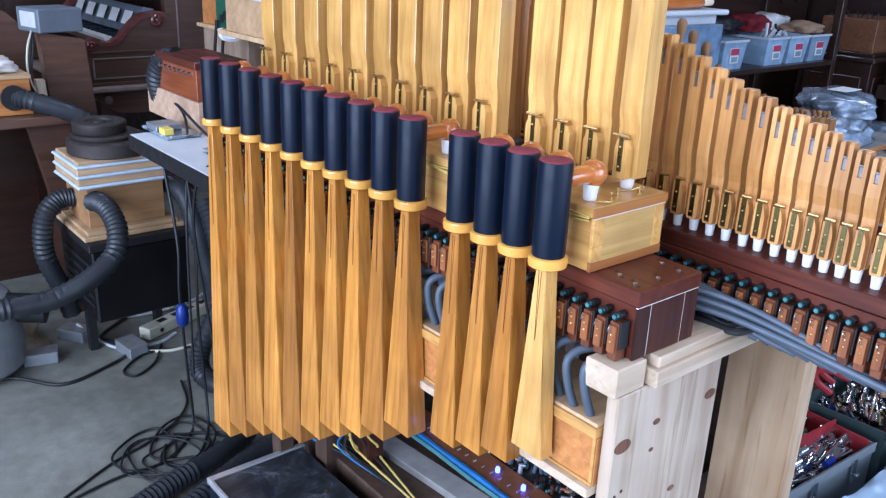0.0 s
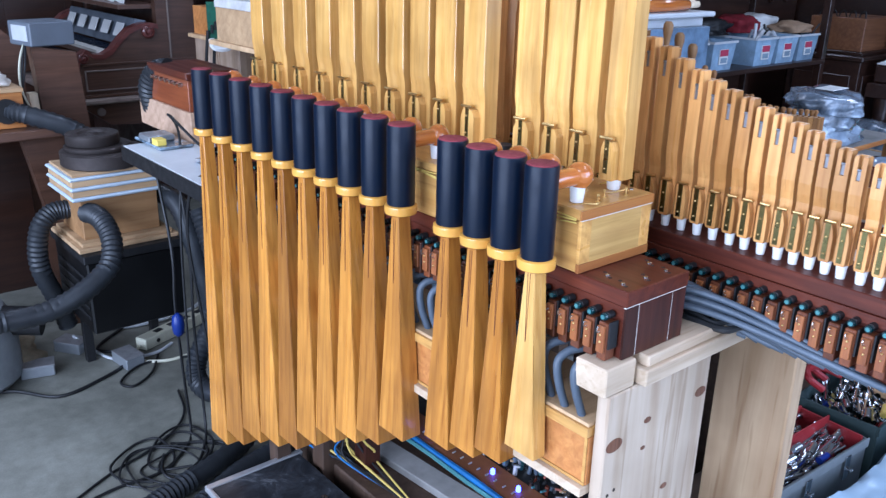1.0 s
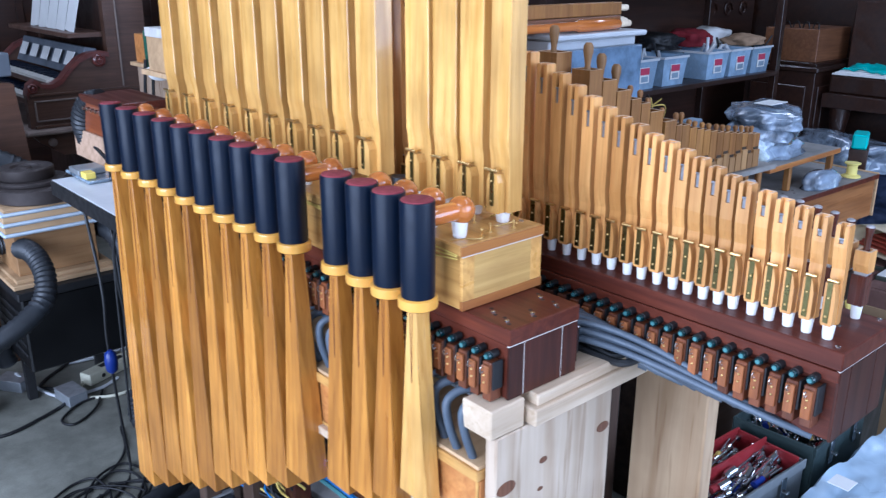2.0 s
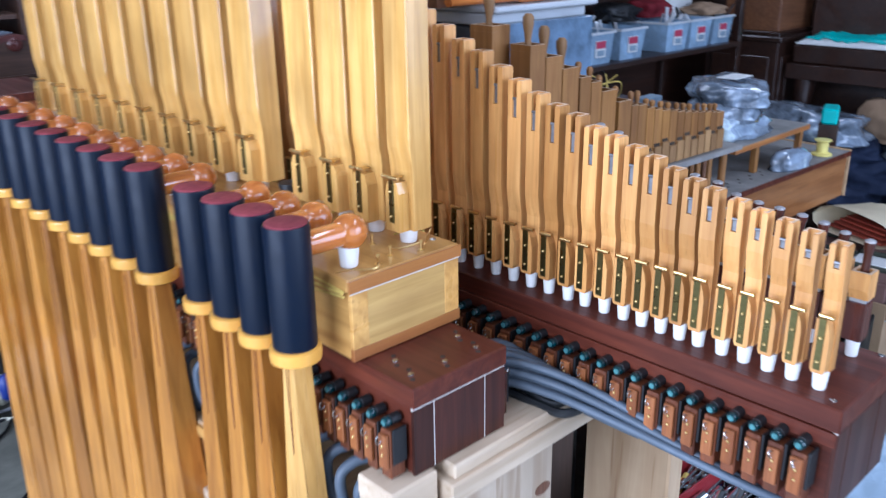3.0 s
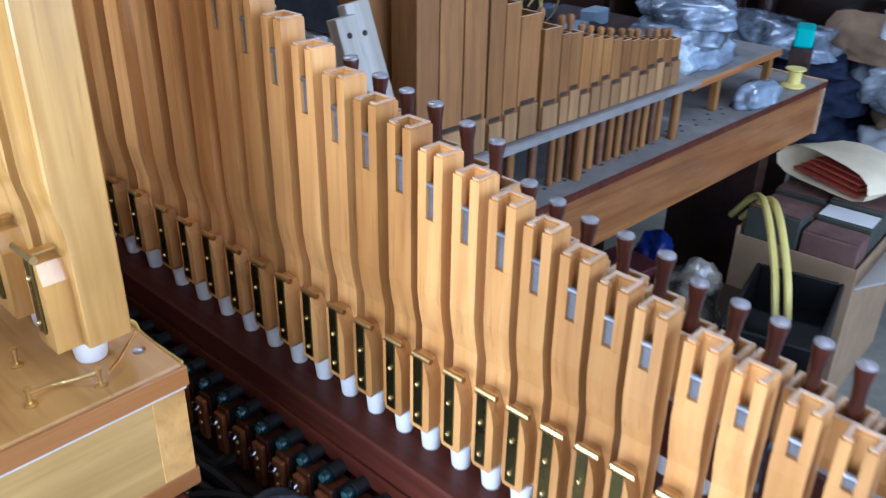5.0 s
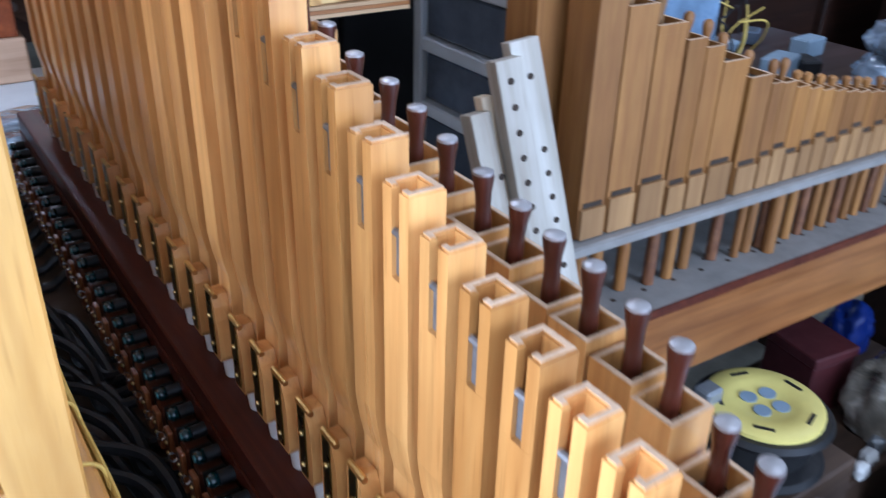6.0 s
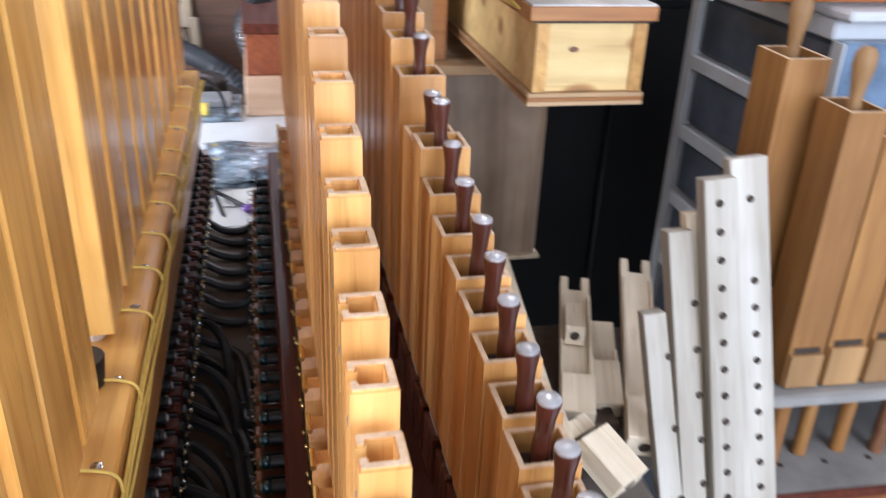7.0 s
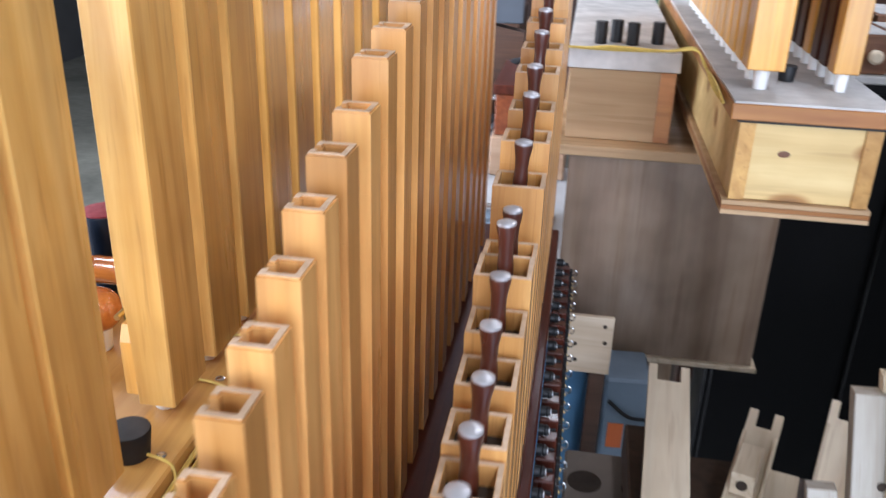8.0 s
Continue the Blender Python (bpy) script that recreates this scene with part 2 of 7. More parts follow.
M["stopcap"] = plain("stopper_button", (0.45, 0.43, 0.43), 0.35, 0.4, 0.2, 60, 0.05)
# dark colour for the shade in bores, holes and slits; also stoppers, nails
M["inside"] = plain("bore_shade_and_dark_parts", (0.05, 0.035, 0.025), 0.9, 0, 0.3, 20, 0.1)
M["slot"] = plain("inlay_line", (0.17, 0.055, 0.02), 0.6, 0, 0.2, 60, 0.0)
M["dustyboard"] = plain("dusty_board", (0.29, 0.275, 0.255), 0.8, 0, 0.25, 12, 0.15)
M["pale"] = plain("pale_line", (0.70, 0.66, 0.60), 0.6, 0, 0.15, 30, 0.0)
M["deck"] = plain("brown_deck", (0.125, 0.085, 0.058), 0.75, 0, 0.3, 10, 0.1)


def concrete(name):
    m, t, b = nodes_of(name)
    v, rnd, raw = coords(t, (1, 1, 1))
    n1 = noise_tex(t, v, 1.6, 6, 0.6, 0.4)
    n2 = noise_tex(t, v, 22, 5, 0.65)
    n3 = noise_tex(t, v, 240, 2, 0.6)
    c = ramp(t, [(0.25, (0.108, 0.106, 0.088)), (0.5, (0.205, 0.202, 0.168)), (0.75, (0.325, 0.320, 0.270))])
    link(t, n1, c.inputs[0])
    c2 = ramp(t, [(0.3, (0.75, 0.75, 0.74)), (0.7, (1.1, 1.1, 1.1))])
    link(t, n2, c2.inputs[0])
    col = mixc(t, "MULTIPLY", 0.9, c.outputs[0], c2.outputs[0])
    c3 = ramp(t, [(0.35, (0.85, 0.85, 0.84)), (0.65, (1.06, 1.06, 1.06))])
    link(t, n3, c3.inputs[0])
    col = mixc(t, "MULTIPLY", 0.8, col, c3.outputs[0])
    link(t, col, b.inputs["Base Color"])
    rr = ramp(t, [(0.3, (0.7,) * 3), (0.7, (0.42,) * 3)])
    link(t, n1, rr.inputs[0])
    link(t, rr.outputs[0], b.inputs["Roughness"])
    bump(t, b, n2, 0.12, 0.003)
    return m


M["concrete"] = concrete("concrete_floor")
M["wallpaint"] = plain("wall_paint", (0.105, 0.105, 0.105), 0.8, 0, 0.1, 3, 0.05)
M["ceilpaint"] = plain("ceiling_paint", (0.22, 0.22, 0.216), 0.85, 0, 0.1, 3, 0.05)

# ---- building helpers ----


def bm_box(bm, x0, x1, y0, y1, z0, z1, bev=0.0):
    r = bmesh.ops.create_cube(bm, size=1.0, matrix=Matrix.LocRotScale(((x0 + x1) / 2, (y0 + y1) / 2, (z0 + z1) / 2), None, (x1 - x0, y1 - y0, z1 - z0)))
    if bev:
        es = {e for v in r["verts"] for e in v.link_edges}
        bmesh.ops.bevel(bm, geom=list(es), offset=bev, segments=1, affect="EDGES")
    return bm


def bm_cyl(bm, p, q, r0, r1=None, seg=16):
    p, q = Vector(p), Vector(q)
    r1 = r0 if r1 is None else r1
    d = q - p
    rot = d.to_track_quat("Z", "Y").to_matrix().to_4x4()
    bmesh.ops.create_cone(bm, cap_ends=True, segments=seg, radius1=r0, radius2=r1, depth=d.length, matrix=Matrix.Translation((p + q) / 2) @ rot)
    return bm


def bm_prism(bm, poly, axis, a0, a1):
    """A polygon in the plane across axis, pushed along it from a0 to a1."""
    def at(u, v, a):
        return {"x": (a, u, v), "y": (u, a, v), "z": (u, v, a)}[axis]
    lo = [bm.verts.new(at(u, v, a0)) for u, v in poly]
    hi = [bm.verts.new(at(u, v, a1)) for u, v in poly]
    n = len(poly)
    bm.faces.new(lo)
    bm.faces.new(hi[::-1])
    for i in range(n):
        bm.faces.new((lo[i], hi[i], hi[(i + 1) % n], lo[(i + 1) % n]))
    bmesh.ops.recalc_face_normals(bm, faces=bm.faces)
    return bm


def bm_ring(bm, a, b, wall, z0, z1):
    """A square tube: half sides a and b, wall thickness, from z0 to z1."""
    loops = []
    for u, v, z in ((a, b, z0), (a, b, z1), (a - wall, b - wall, z1), (a - wall, b - wall, z0)):
        loops.append([bm.verts.new(c) for c in ((-u, -v, z), (u, -v, z), (u, v, z), (-u, v, z))])
    for p, q in zip(loops, loops[1:] + loops[:1]):
        for k in range(4):
            bm.faces.new((p[k], p[(k + 1) % 4], q[(k + 1) % 4], q[k]))
    return bm


def bm_lathe(bm, prof, seg=20, m=None):
    """A turned shape from (radius, height) pairs."""
    rings = []
    for r, z in prof:
        rings.append([bm.verts.new((r * math.cos(2 * math.pi * k / seg), r * math.sin(2 * math.pi * k / seg), z)) for k in range(seg)])
    for a, b in zip(rings, rings[1:]):
        for k in range(seg):
            bm.faces.new((a[k], a[(k + 1) % seg], b[(k + 1) % seg], b[k]))
    bm.faces.new(rings[0][::-1])
    bm.faces.new(rings[-1])
    if m is not None:
        bmesh.ops.transform(bm, matrix=m, verts=[v for ring in rings for v in ring])
    return bm


def spline(pts, n=8):
    p = [Vector(q) for q in pts]
    p = [2 * p[0] - p[1]] + p + [2 * p[-1] - p[-2]]
    out = []
    for i in range(1, len(p) - 2):
        a, b, c, d = p[i - 1:i + 3]
        for k in range(n):
            t = k / n
            out.append(0.5 * (2 * b + (c - a) * t + (2 * a - 5 * b + 4 * c - d) * t * t + (3 * b - a - 3 * c + d) * t ** 3))
    return out + [p[-2]]


def bm_tube(bm, pts, r, seg=8, n=8, ribs=0.0, pitch=0.012):
    """A hose along a smooth line; ribs: how deep its corrugation is."""
    line = spline(pts, n)
    if ribs:
        dense, acc = [line[0]], 0.0
        for a, b in zip(line, line[1:]):
            k = max(1, int((b - a).length / (pitch / 2)))
            dense += [a.lerp(b, (j + 1) / k) for j in range(k)]
        line = dense
    up = Vector((0.31, 0.2, 0.93)).normalized()
    rings = []
    for i, c in enumerate(line):
        d = (line[min(i + 1, len(line) - 1)] - line[max(i - 1, 0)]).normalized()
        s = d.cross(up)
        s = s.normalized() if s.length > 1e-4 else Vector((1, 0, 0))
        up = s.cross(d).normalized()
        rr = r * (1 - ribs * (i % 2))
        rings.append([bm.verts.new(c + rr * (math.cos(2 * math.pi * k / seg) * s + math.sin(2 * math.pi * k / seg) * up)) for k in range(seg)])
    for a, b in zip(rings, rings[1:]):
        for k in range(seg):
            bm.faces.new((a[k], a[(k + 1) % seg], b[(k + 1) % seg], b[k]))
    bm.faces.new(rings[0][::-1])
    bm.faces.new(rings[-1])
    return bm


def part(name, bm, mat, parent=None, label="", smooth=False):
    me = bpy.data.meshes.new(name)
    bmesh.ops.recalc_face_normals(bm, faces=bm.faces)
    bm.to_mesh(me)
    bm.free()
    me.materials.append(M[mat] if isinstance(mat, str) else mat)
    if smooth:
        me.polygons.foreach_set("use_smooth", [True] * len(me.polygons))
        me.set_sharp_from_angle(angle=radians(40))
    ob = new(name, me)
    if parent is not None:
        ob.parent = parent
    if label:
        ob["label"] = label
    return ob


def box(name, x0, x1, y0, y1, z0, z1, mat, parent=None, label="", bev=0.0015):
    return part(name, bm_box(bmesh.new(), x0, x1, y0, y1, z0, z1, bev), mat, parent, label)


def cyl(name, p, q, r, mat, parent=None, label="", r1=None, seg=16):
    return part(name, bm_cyl(bmesh.new(), p, q, r, r1, seg), mat, parent, label, True)


def tube(name, pts, r, mat, parent=None, label="", seg=8, n=8, ribs=0.0, pitch=0.012):
    return part(name, bm_tube(bmesh.new(), pts, r, seg, n, ribs, pitch), mat, parent, label, True)


def thing(name, label, category, at=(0, 0, 0), turn=0.0, group="", kind=""):
    ob = new(name)
    ob.empty_display_size = 0.05
    ob.matrix_world = pose(*at, 0, 0, turn)
    return tagged(ob, label, category, group, kind)


# ---- the building ----
def structure(name, label, *a):
    return tagged(box(name, *a, bev=0.0), label, name.split("_")[0], kind="structure")


structure("floor", "bare grey concrete workshop floor, stained and scuffed", -3.3, 8.2, -3.3, 8.2, -0.1, 0.0, "concrete")
structure("ceiling", "painted workshop ceiling over the whole room", -3.3, 8.2, -3.3, 8.2, 3.3, 3.4, "ceilpaint")
structure("wall_north", "painted far wall of the workshop", -3.3, 8.2, 8.0, 8.2, 0.0, 3.3, "wallpaint")
structure("wall_east", "painted wall behind the stored furniture", 8.0, 8.2, -3.3, 8.0, 0.0, 3.3, "wallpaint")
structure("wall_south", "painted wall beside the open side door", -3.3, -1.5, -3.3, -3.1, 0.0, 3.3, "wallpaint")
structure("wall_south_2", "painted wall beside the open side door", 5.8, 8.0, -3.3, -3.1, 0.0, 3.3, "wallpaint")
structure("wall_south_4", "painted pillar between the two side doors", 2.3, 2.8, -3.3, -3.1, 0.0, 3.2, "wallpaint")
structure("wall_south_3", "painted wall over the open side door", -1.5, 5.8, -3.3, -3.1, 3.2, 3.3, "wallpaint")
structure("wall_west", "painted wall beside the big open door", -3.3, -3.1, 3.0, 8.0, 0.0, 3.3, "wallpaint")
structure("wall_west_2", "painted wall beside the big open door", -3.3, -3.1, -3.1, -1.8, 0.0, 3.3, "wallpaint")
structure("wall_west_3", "painted wall over the big open door", -3.3, -3.1, -1.8, 3.0, 3.22, 3.3, "wallpaint")
structure("ground", "paved yard outside the open doors", -60, 60, -60, 60, -0.3, -0.104, "concrete")
# unseen housings added above the ceiling lamps
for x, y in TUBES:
    lamp = thing("tube_lamp", "unseen white strip lamp under the ceiling", "lamp", (x, y, 3.3), group="strip lamps")
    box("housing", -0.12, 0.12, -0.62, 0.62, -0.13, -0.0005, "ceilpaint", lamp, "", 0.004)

# ---- the trumpet rank, its chests and the frame under them ----
ZD, ZC = 1.0435, 1.134          # tops of the mahogany chests and of the trumpet chest
HY = [0.708, 0.767, 0.825, 0.886, 1.009, 1.080, 1.151, 1.223, 1.298, 1.375, 1.457, 1.544, 1.632, 1.721]
HZ = [0.770, 0.736, 0.716, 0.698, 0.655, 0.612, 0.580, 0.545, 0.500, 0.452, 0.418, 0.385, 0.335, 0.290]
HX = 0.790


def trumpet(i, y, z0):
    far = i / 13.0
    h = thing("trumpet_pipe", "amber varnished wooden trumpet pipe hanging mouth down from a black boot" if i else
              "pale varnished wooden trumpet pipe hanging mouth down from a black boot", "organ pipe", (HX, y, z0), group="trumpet pipes")
    zt = 1.0575 - z0
    wy0, wx0 = 0.0085 + 0.002 * far, 0.0118
    gap = min(abs(q - y) for q in HY if q != y)
    wy1, wx1 = (0.0300, 0.0125) if i == 0 else (gap * 0.495, 0.0185 + 0.005 * far)
    bm = bmesh.new()
    lo = [bm.verts.new(c) for c in ((-wx1, -wy1, 0), (wx1, -wy1, 0), (wx1, wy1, 0), (-wx1, wy1, 0))]
    hi = [bm.verts.new(c) for c in ((-wx0, -wy0, zt), (wx0, -wy0, zt), (wx0, wy0, zt), (-wx0, wy0, zt))]
    bm.faces.new(hi)
    for k in range(4):
        bm.faces.new((lo[k], lo[(k + 1) % 4], hi[(k + 1) % 4], hi[k]))
    inner = [bm.verts.new(v.co * 0.86) for v in lo]
    deep = [bm.verts.new((v.co.x * 0.5, v.co.y * 0.5, zt * 0.6)) for v in lo]
    for k in range(4):
        bm.faces.new((lo[k], lo[(k + 1) % 4], inner[(k + 1) % 4], inner[k]))
        bm.faces.new((inner[k], inner[(k + 1) % 4], deep[(k + 1) % 4], deep[k]))
    bm.faces.new(deep)
    bmesh.ops.bevel(bm, geom=[e for e in bm.edges if e.verts[0] in lo + hi and e.verts[1] in lo + hi], offset=0.0012, segments=1, affect="EDGES")
    part("resonator", bm, "maple" if i == 0 else "horn", h)
    # the inlaid seam on the front
    zs, ze = zt * 0.97, zt * (0.62 if i < 4 else 0.70)
    def face_x(z):
        return -(wx1 + (wx0 - wx1) * z / zt)
    bm = bmesh.new()
    for sg in (-1, 1):
        vs = [bm.verts.new((face_x(z) - 0.0006, sg * q, z)) for z, q in ((ze, 0.0), (ze, 0.0006), (zs, 0.0027), (zs, 0.0019))]
        vb = [bm.verts.new(v.co + Vector((0.002, 0, 0))) for v in vs]
        bm.faces.new(vs)
        for k in range(4):
            bm.faces.new((vs[k], vs[(k + 1) % 4], vb[(k + 1) % 4], vb[k]))
    part("seam", bm, "slot", h, "thin dark inlaid seam")
    bm = bm_lathe(bmesh.new(), [(0.0235, zt - 0.003), (0.0262, zt - 0.001), (0.0268, zt + 0.006), (0.0262, zt + 0.0115), (0.0232, zt + 0.013)], 28)
    part("collar", bm, "collar", h, "glossy amber turned collar", True)
    top = 1.1975 - z0
    bm = bm_lathe(bmesh.new(), [(0.0222, zt + 0.013), (0.0226, zt + 0.02), (0.0228, top - 0.002), (0.0222, top)], 32)
    bt2 = part("boot", bm, "black", h, "satin black cylindrical boot", True)
    bm = bm_lathe(bmesh.new(), [(0.0208, top), (0.0208, top + 0.0016), (0.0200, top + 0.002)], 28)
    part("cap", bm, "red", bt2, "dull red felt cap", True)
    # turned elbow to the chest
    zc = 1.171 - z0
    part("elbow_tube", bm_lathe(bmesh.new(), [(0.0115, 0.018), (0.0128, 0.03), (0.0128, 0.064)], 20, pose(0, 0, zc, 0, 90, 0)), "ball", h, "glossy cherry elbow tube", True)
    bm = bmesh.new()
    bmesh.ops.create_uvsphere(bm, u_segments=24, v_segments=14, radius=0.0190, matrix=Matrix.Translation((0.074, 0, zc)))
    part("elbow_ball", bm, "ball", h, "glossy cherry turned ball", True)
    f = ZC - z0
    part("foot", bm_lathe(bmesh.new(), [(0.0085, f + 0.0005), (0.0092, f + 0.002), (0.0112, f + 0.024)], 18, pose(0.072, 0, 0)), "nylon", h, "white nylon foot", True)


for i, (y, z0) in enumerate(zip(HY, HZ)):
    trumpet(i, y, z0)

# the front rank of tall flue pipes
BY = [0.719, 0.774, 0.829, 0.889, 1.013, 1.085, 1.154, 1.226, 1.301, 1.379, 1.463, 1.550, 1.642, 1.735]


def tall_pipe(i, y):
    far = i / 13.0
    p = thing("flue_pipe", "tall pale varnished wooden flue pipe with a brass mouth clip", "organ pipe", (0.942 - 0.008 * far, y + 0.002, ZC), group="tall flue pipes")
    w = 0.0182 + 0.0085 * min(1.0, i / 3.0) ** 0.5
    d = 0.032 + 0.006 * far
    H = 0.60 + 0.02 * far + 0.05 * math.sin(i * 0.7)
    zb = 0.017                       # underside of the body, on its white foot
    bm = bm_prism(bmesh.new(), [(0.006, zb), (d, zb), (d, H), (0.001, H), (0.001, 0.119), (0.002, 0.107), (0.0045, 0.093), (0.0055, 0.083)], "y", -w, w)
    bmesh.ops.bevel(bm, geom=[e for e in bm.edges if abs(e.verts[0].co.y - e.verts[1].co.y) < 1e-6 and e.calc_length() > 0.05], offset=0.0012, segments=1, affect="EDGES")
    part("body", bm, "maple", p, "", False)
    cw = w * 0.60
    bm = bm_prism(bmesh.new(), [(-cw, zb), (cw, zb), (cw, 0.060), (cw * 0.66, 0.072), (-cw * 0.66, 0.072), (-cw, 0.060)], "x", -0.009, 0.006)
    mc = part("cap", bm, "maple", p, "narrow wooden mouth cap")
    part("foot", bm_lathe(bmesh.new(), [(0.0085, 0.0005), (0.0092, 0.002), (0.0108, zb)], 18, pose(0.013, 0, 0)), "nylon", p, "white nylon foot", True)
    bm = bm_box(bmesh.new(), -0.0110, -0.0092, -0.0036, 0.0036, 0.027, 0.0755, 0.0005)
    part("clip_plate", bm, "oldbrass", mc, "dark polished brass strip")
    for z in (0.034, 0.062):
        bm = bmesh.new()
        bmesh.ops.create_uvsphere(bm, u_segments=8, v_segments=5, radius=0.0017, matrix=Matrix.Translation((-0.0112, 0, z)))
        part("screw", bm, "brass", mc, "", True)
    bm = bm_cyl(bmesh.new(), (-0.0110, -0.0125, 0.0775), (-0.0110, 0.0125, 0.0775), 0.0023, None, 10)
    bm_box(bm, -0.0105, 0.005, -0.0030, 0.0030, 0.0758, 0.0770, 0.0)
    part("clip", bm, "brass", mc, "bright brass T-shaped clip")


for i, y in enumerate(BY):
    tall_pipe(i, y)

# trumpet chest
c = thing("trumpet_chest", "varnished yellow poplar wind chest carrying the trumpets", "wind chest", (0, 0, ZD + 0.001))
XA, XB, YA, YB = 0.834, 0.989, 0.676, 1.80
GZ0 = 0.0755                     # underside of the top board
box("body", XA + 0.004, XB - 0.002, YA + 0.004, YB, 0.0, GZ0 - 0.0005, "chestnut", c, "")
box("top_board", XA, XB, YA, YB + 0.003, GZ0, ZC - ZD - 0.001, "chestnut", c, "varnished top board", 0.002)
box("end_panel", XA + 0.024, XB - 0.024, YA - 0.001, YA + 0.004, 0.013, GZ0 - 0.0012, "poplar_end", c, "streaky greenish end panel", 0.0)
box("end_edge", XA + 0.003, XB - 0.001, YA - 0.0015, YA + 0.004, 0.0, 0.0128, "trim_wood", c, "", 0.0005)
for a in (XA + 0.003, XB - 0.024):
    box("end_stile", a, a + 0.021, YA - 0.0015, YA + 0.004, 0.0132, GZ0 - 0.0012, "chestnut", c, "", 0.0005)
box("top_edge", XA, XB, YA - 0.003, YA - 0.0002, GZ0 + 0.0003, ZC - ZD - 0.0015, "trim_wood", c, "reddish end-grain edge", 0.0005)
box("gasket", XA + 0.002, XB - 0.002, YA - 0.0022, YA - 0.0002, GZ0 - 0.0011, GZ0 + 0.0001, "pale", c, "pale gasket line", 0.0)

# screws, studs and loops of thread on the chest top
for k, y in enumerate([0.70, 0.735, 0.80, 0.86, 0.95, 1.05, 1.12, 1.19, 1.26, 1.34, 1.42, 1.5, 1.6, 1.7]):
    s = thing("chest_screw", "small steel screw in the chest top", "screw", (XB - 0.012, y + 0.006, ZC), group="chest screws")
    part("head", bm_lathe(bmesh.new(), [(0.0038, 0.0002), (0.0038, 0.0008), (0.002, 0.0016)], 12), "steel", s, "", True)
for (x, y) in ((0.885, 0.69), (0.91, 0.70), (0.945, 0.69), (0.92, 0.742), (0.90, 0.80), (0.90, 0.86), (0.90, 0.95)):
    s = thing("brass_stud", "little upright brass stud on the chest top", "stud", (x, y, ZC), group="brass studs")
    part("stud", bm_lathe(bmesh.new(), [(0.0036, 0.0002), (0.0036, 0.0012), (0.0012, 0.0016), (0.0012, 0.009), (0.002, 0.0095), (0.002, 0.012)], 10), "brass", s, "", True)
for pts in ([(0.838, 0.70, ZC + 0.0015), (0.85, 0.69, ZC + 0.004), (0.872, 0.678, ZC + 0.003), (0.885, 0.69, ZC + 0.009)],
            [(0.91, 0.70, ZC + 0.008), (0.925, 0.705, ZC + 0.003), (0.935, 0.70, ZC + 0.004), (0.945, 0.69, ZC + 0.009)],
            [(0.95, 0.69, ZC + 0.006), (0.962, 0.699, ZC + 0.006), (0.978, 0.71, ZC + 0.011)]):
    tagged(tube("tie_wire", pts, 0.0011, "brass", seg=6), "fine brass wire looped between studs", "wire", "tie wires")
for k, y in enumerate([0.742, 0.80, 0.858, 0.95, 1.045, 1.118, 1.188, 1.262, 1.34, 1.42, 1.505, 1.595, 1.69]):
    tagged(tube("thread_loop", [(0.955, y + 0.004, ZC + 0.002), (0.975, y, ZC + 0.004), (XB + 0.001, y - 0.004, ZC + 0.001), (XB + 0.004, y - 0.007, ZC - 0.014)], 0.0011, "thread", seg=6),
           "loop of yellow thread over the chest edge", "thread", "thread loops")
for k in range(5):
    pts = [(XB + 0.003 + 0.0012 * (k % 3) + 0.0015 * math.sin(j * 1.7 + k), 0.69 + j * 0.1, ZC - 0.009 - 0.003 * k + 0.003 * math.sin(j * 2.1 + k * 1.3)) for j in range(12)]
    tagged(tube("thread_strand", pts, 0.0012, "thread", seg=6, n=5), "yellow thread running along the chest edge", "thread", "thread bundle")
for k in range(3):
    pts = [(XA - 0.002 - 0.001 * (k % 2), 0.68 + j * 0.055, ZC - 0.012 - 0.004 * k + 0.003 * math.sin(j * 1.9 + k)) for j in range(8)]
    tagged(tube("front_thread", pts, 0.0011, "thread", seg=6, n=5), "yellow thread along the front of the chest", "thread", "thread bundle")
s = thing("rubber_plug", "black rubber plug in an empty pipe hole", "plug", (0.957, 0.953, ZC))
part("plug", bm_lathe(bmesh.new(), [(0.0125, 0.0005), (0.0150, 0.021), (0.0145, 0.022)], 24), "rubber", s, "", True)

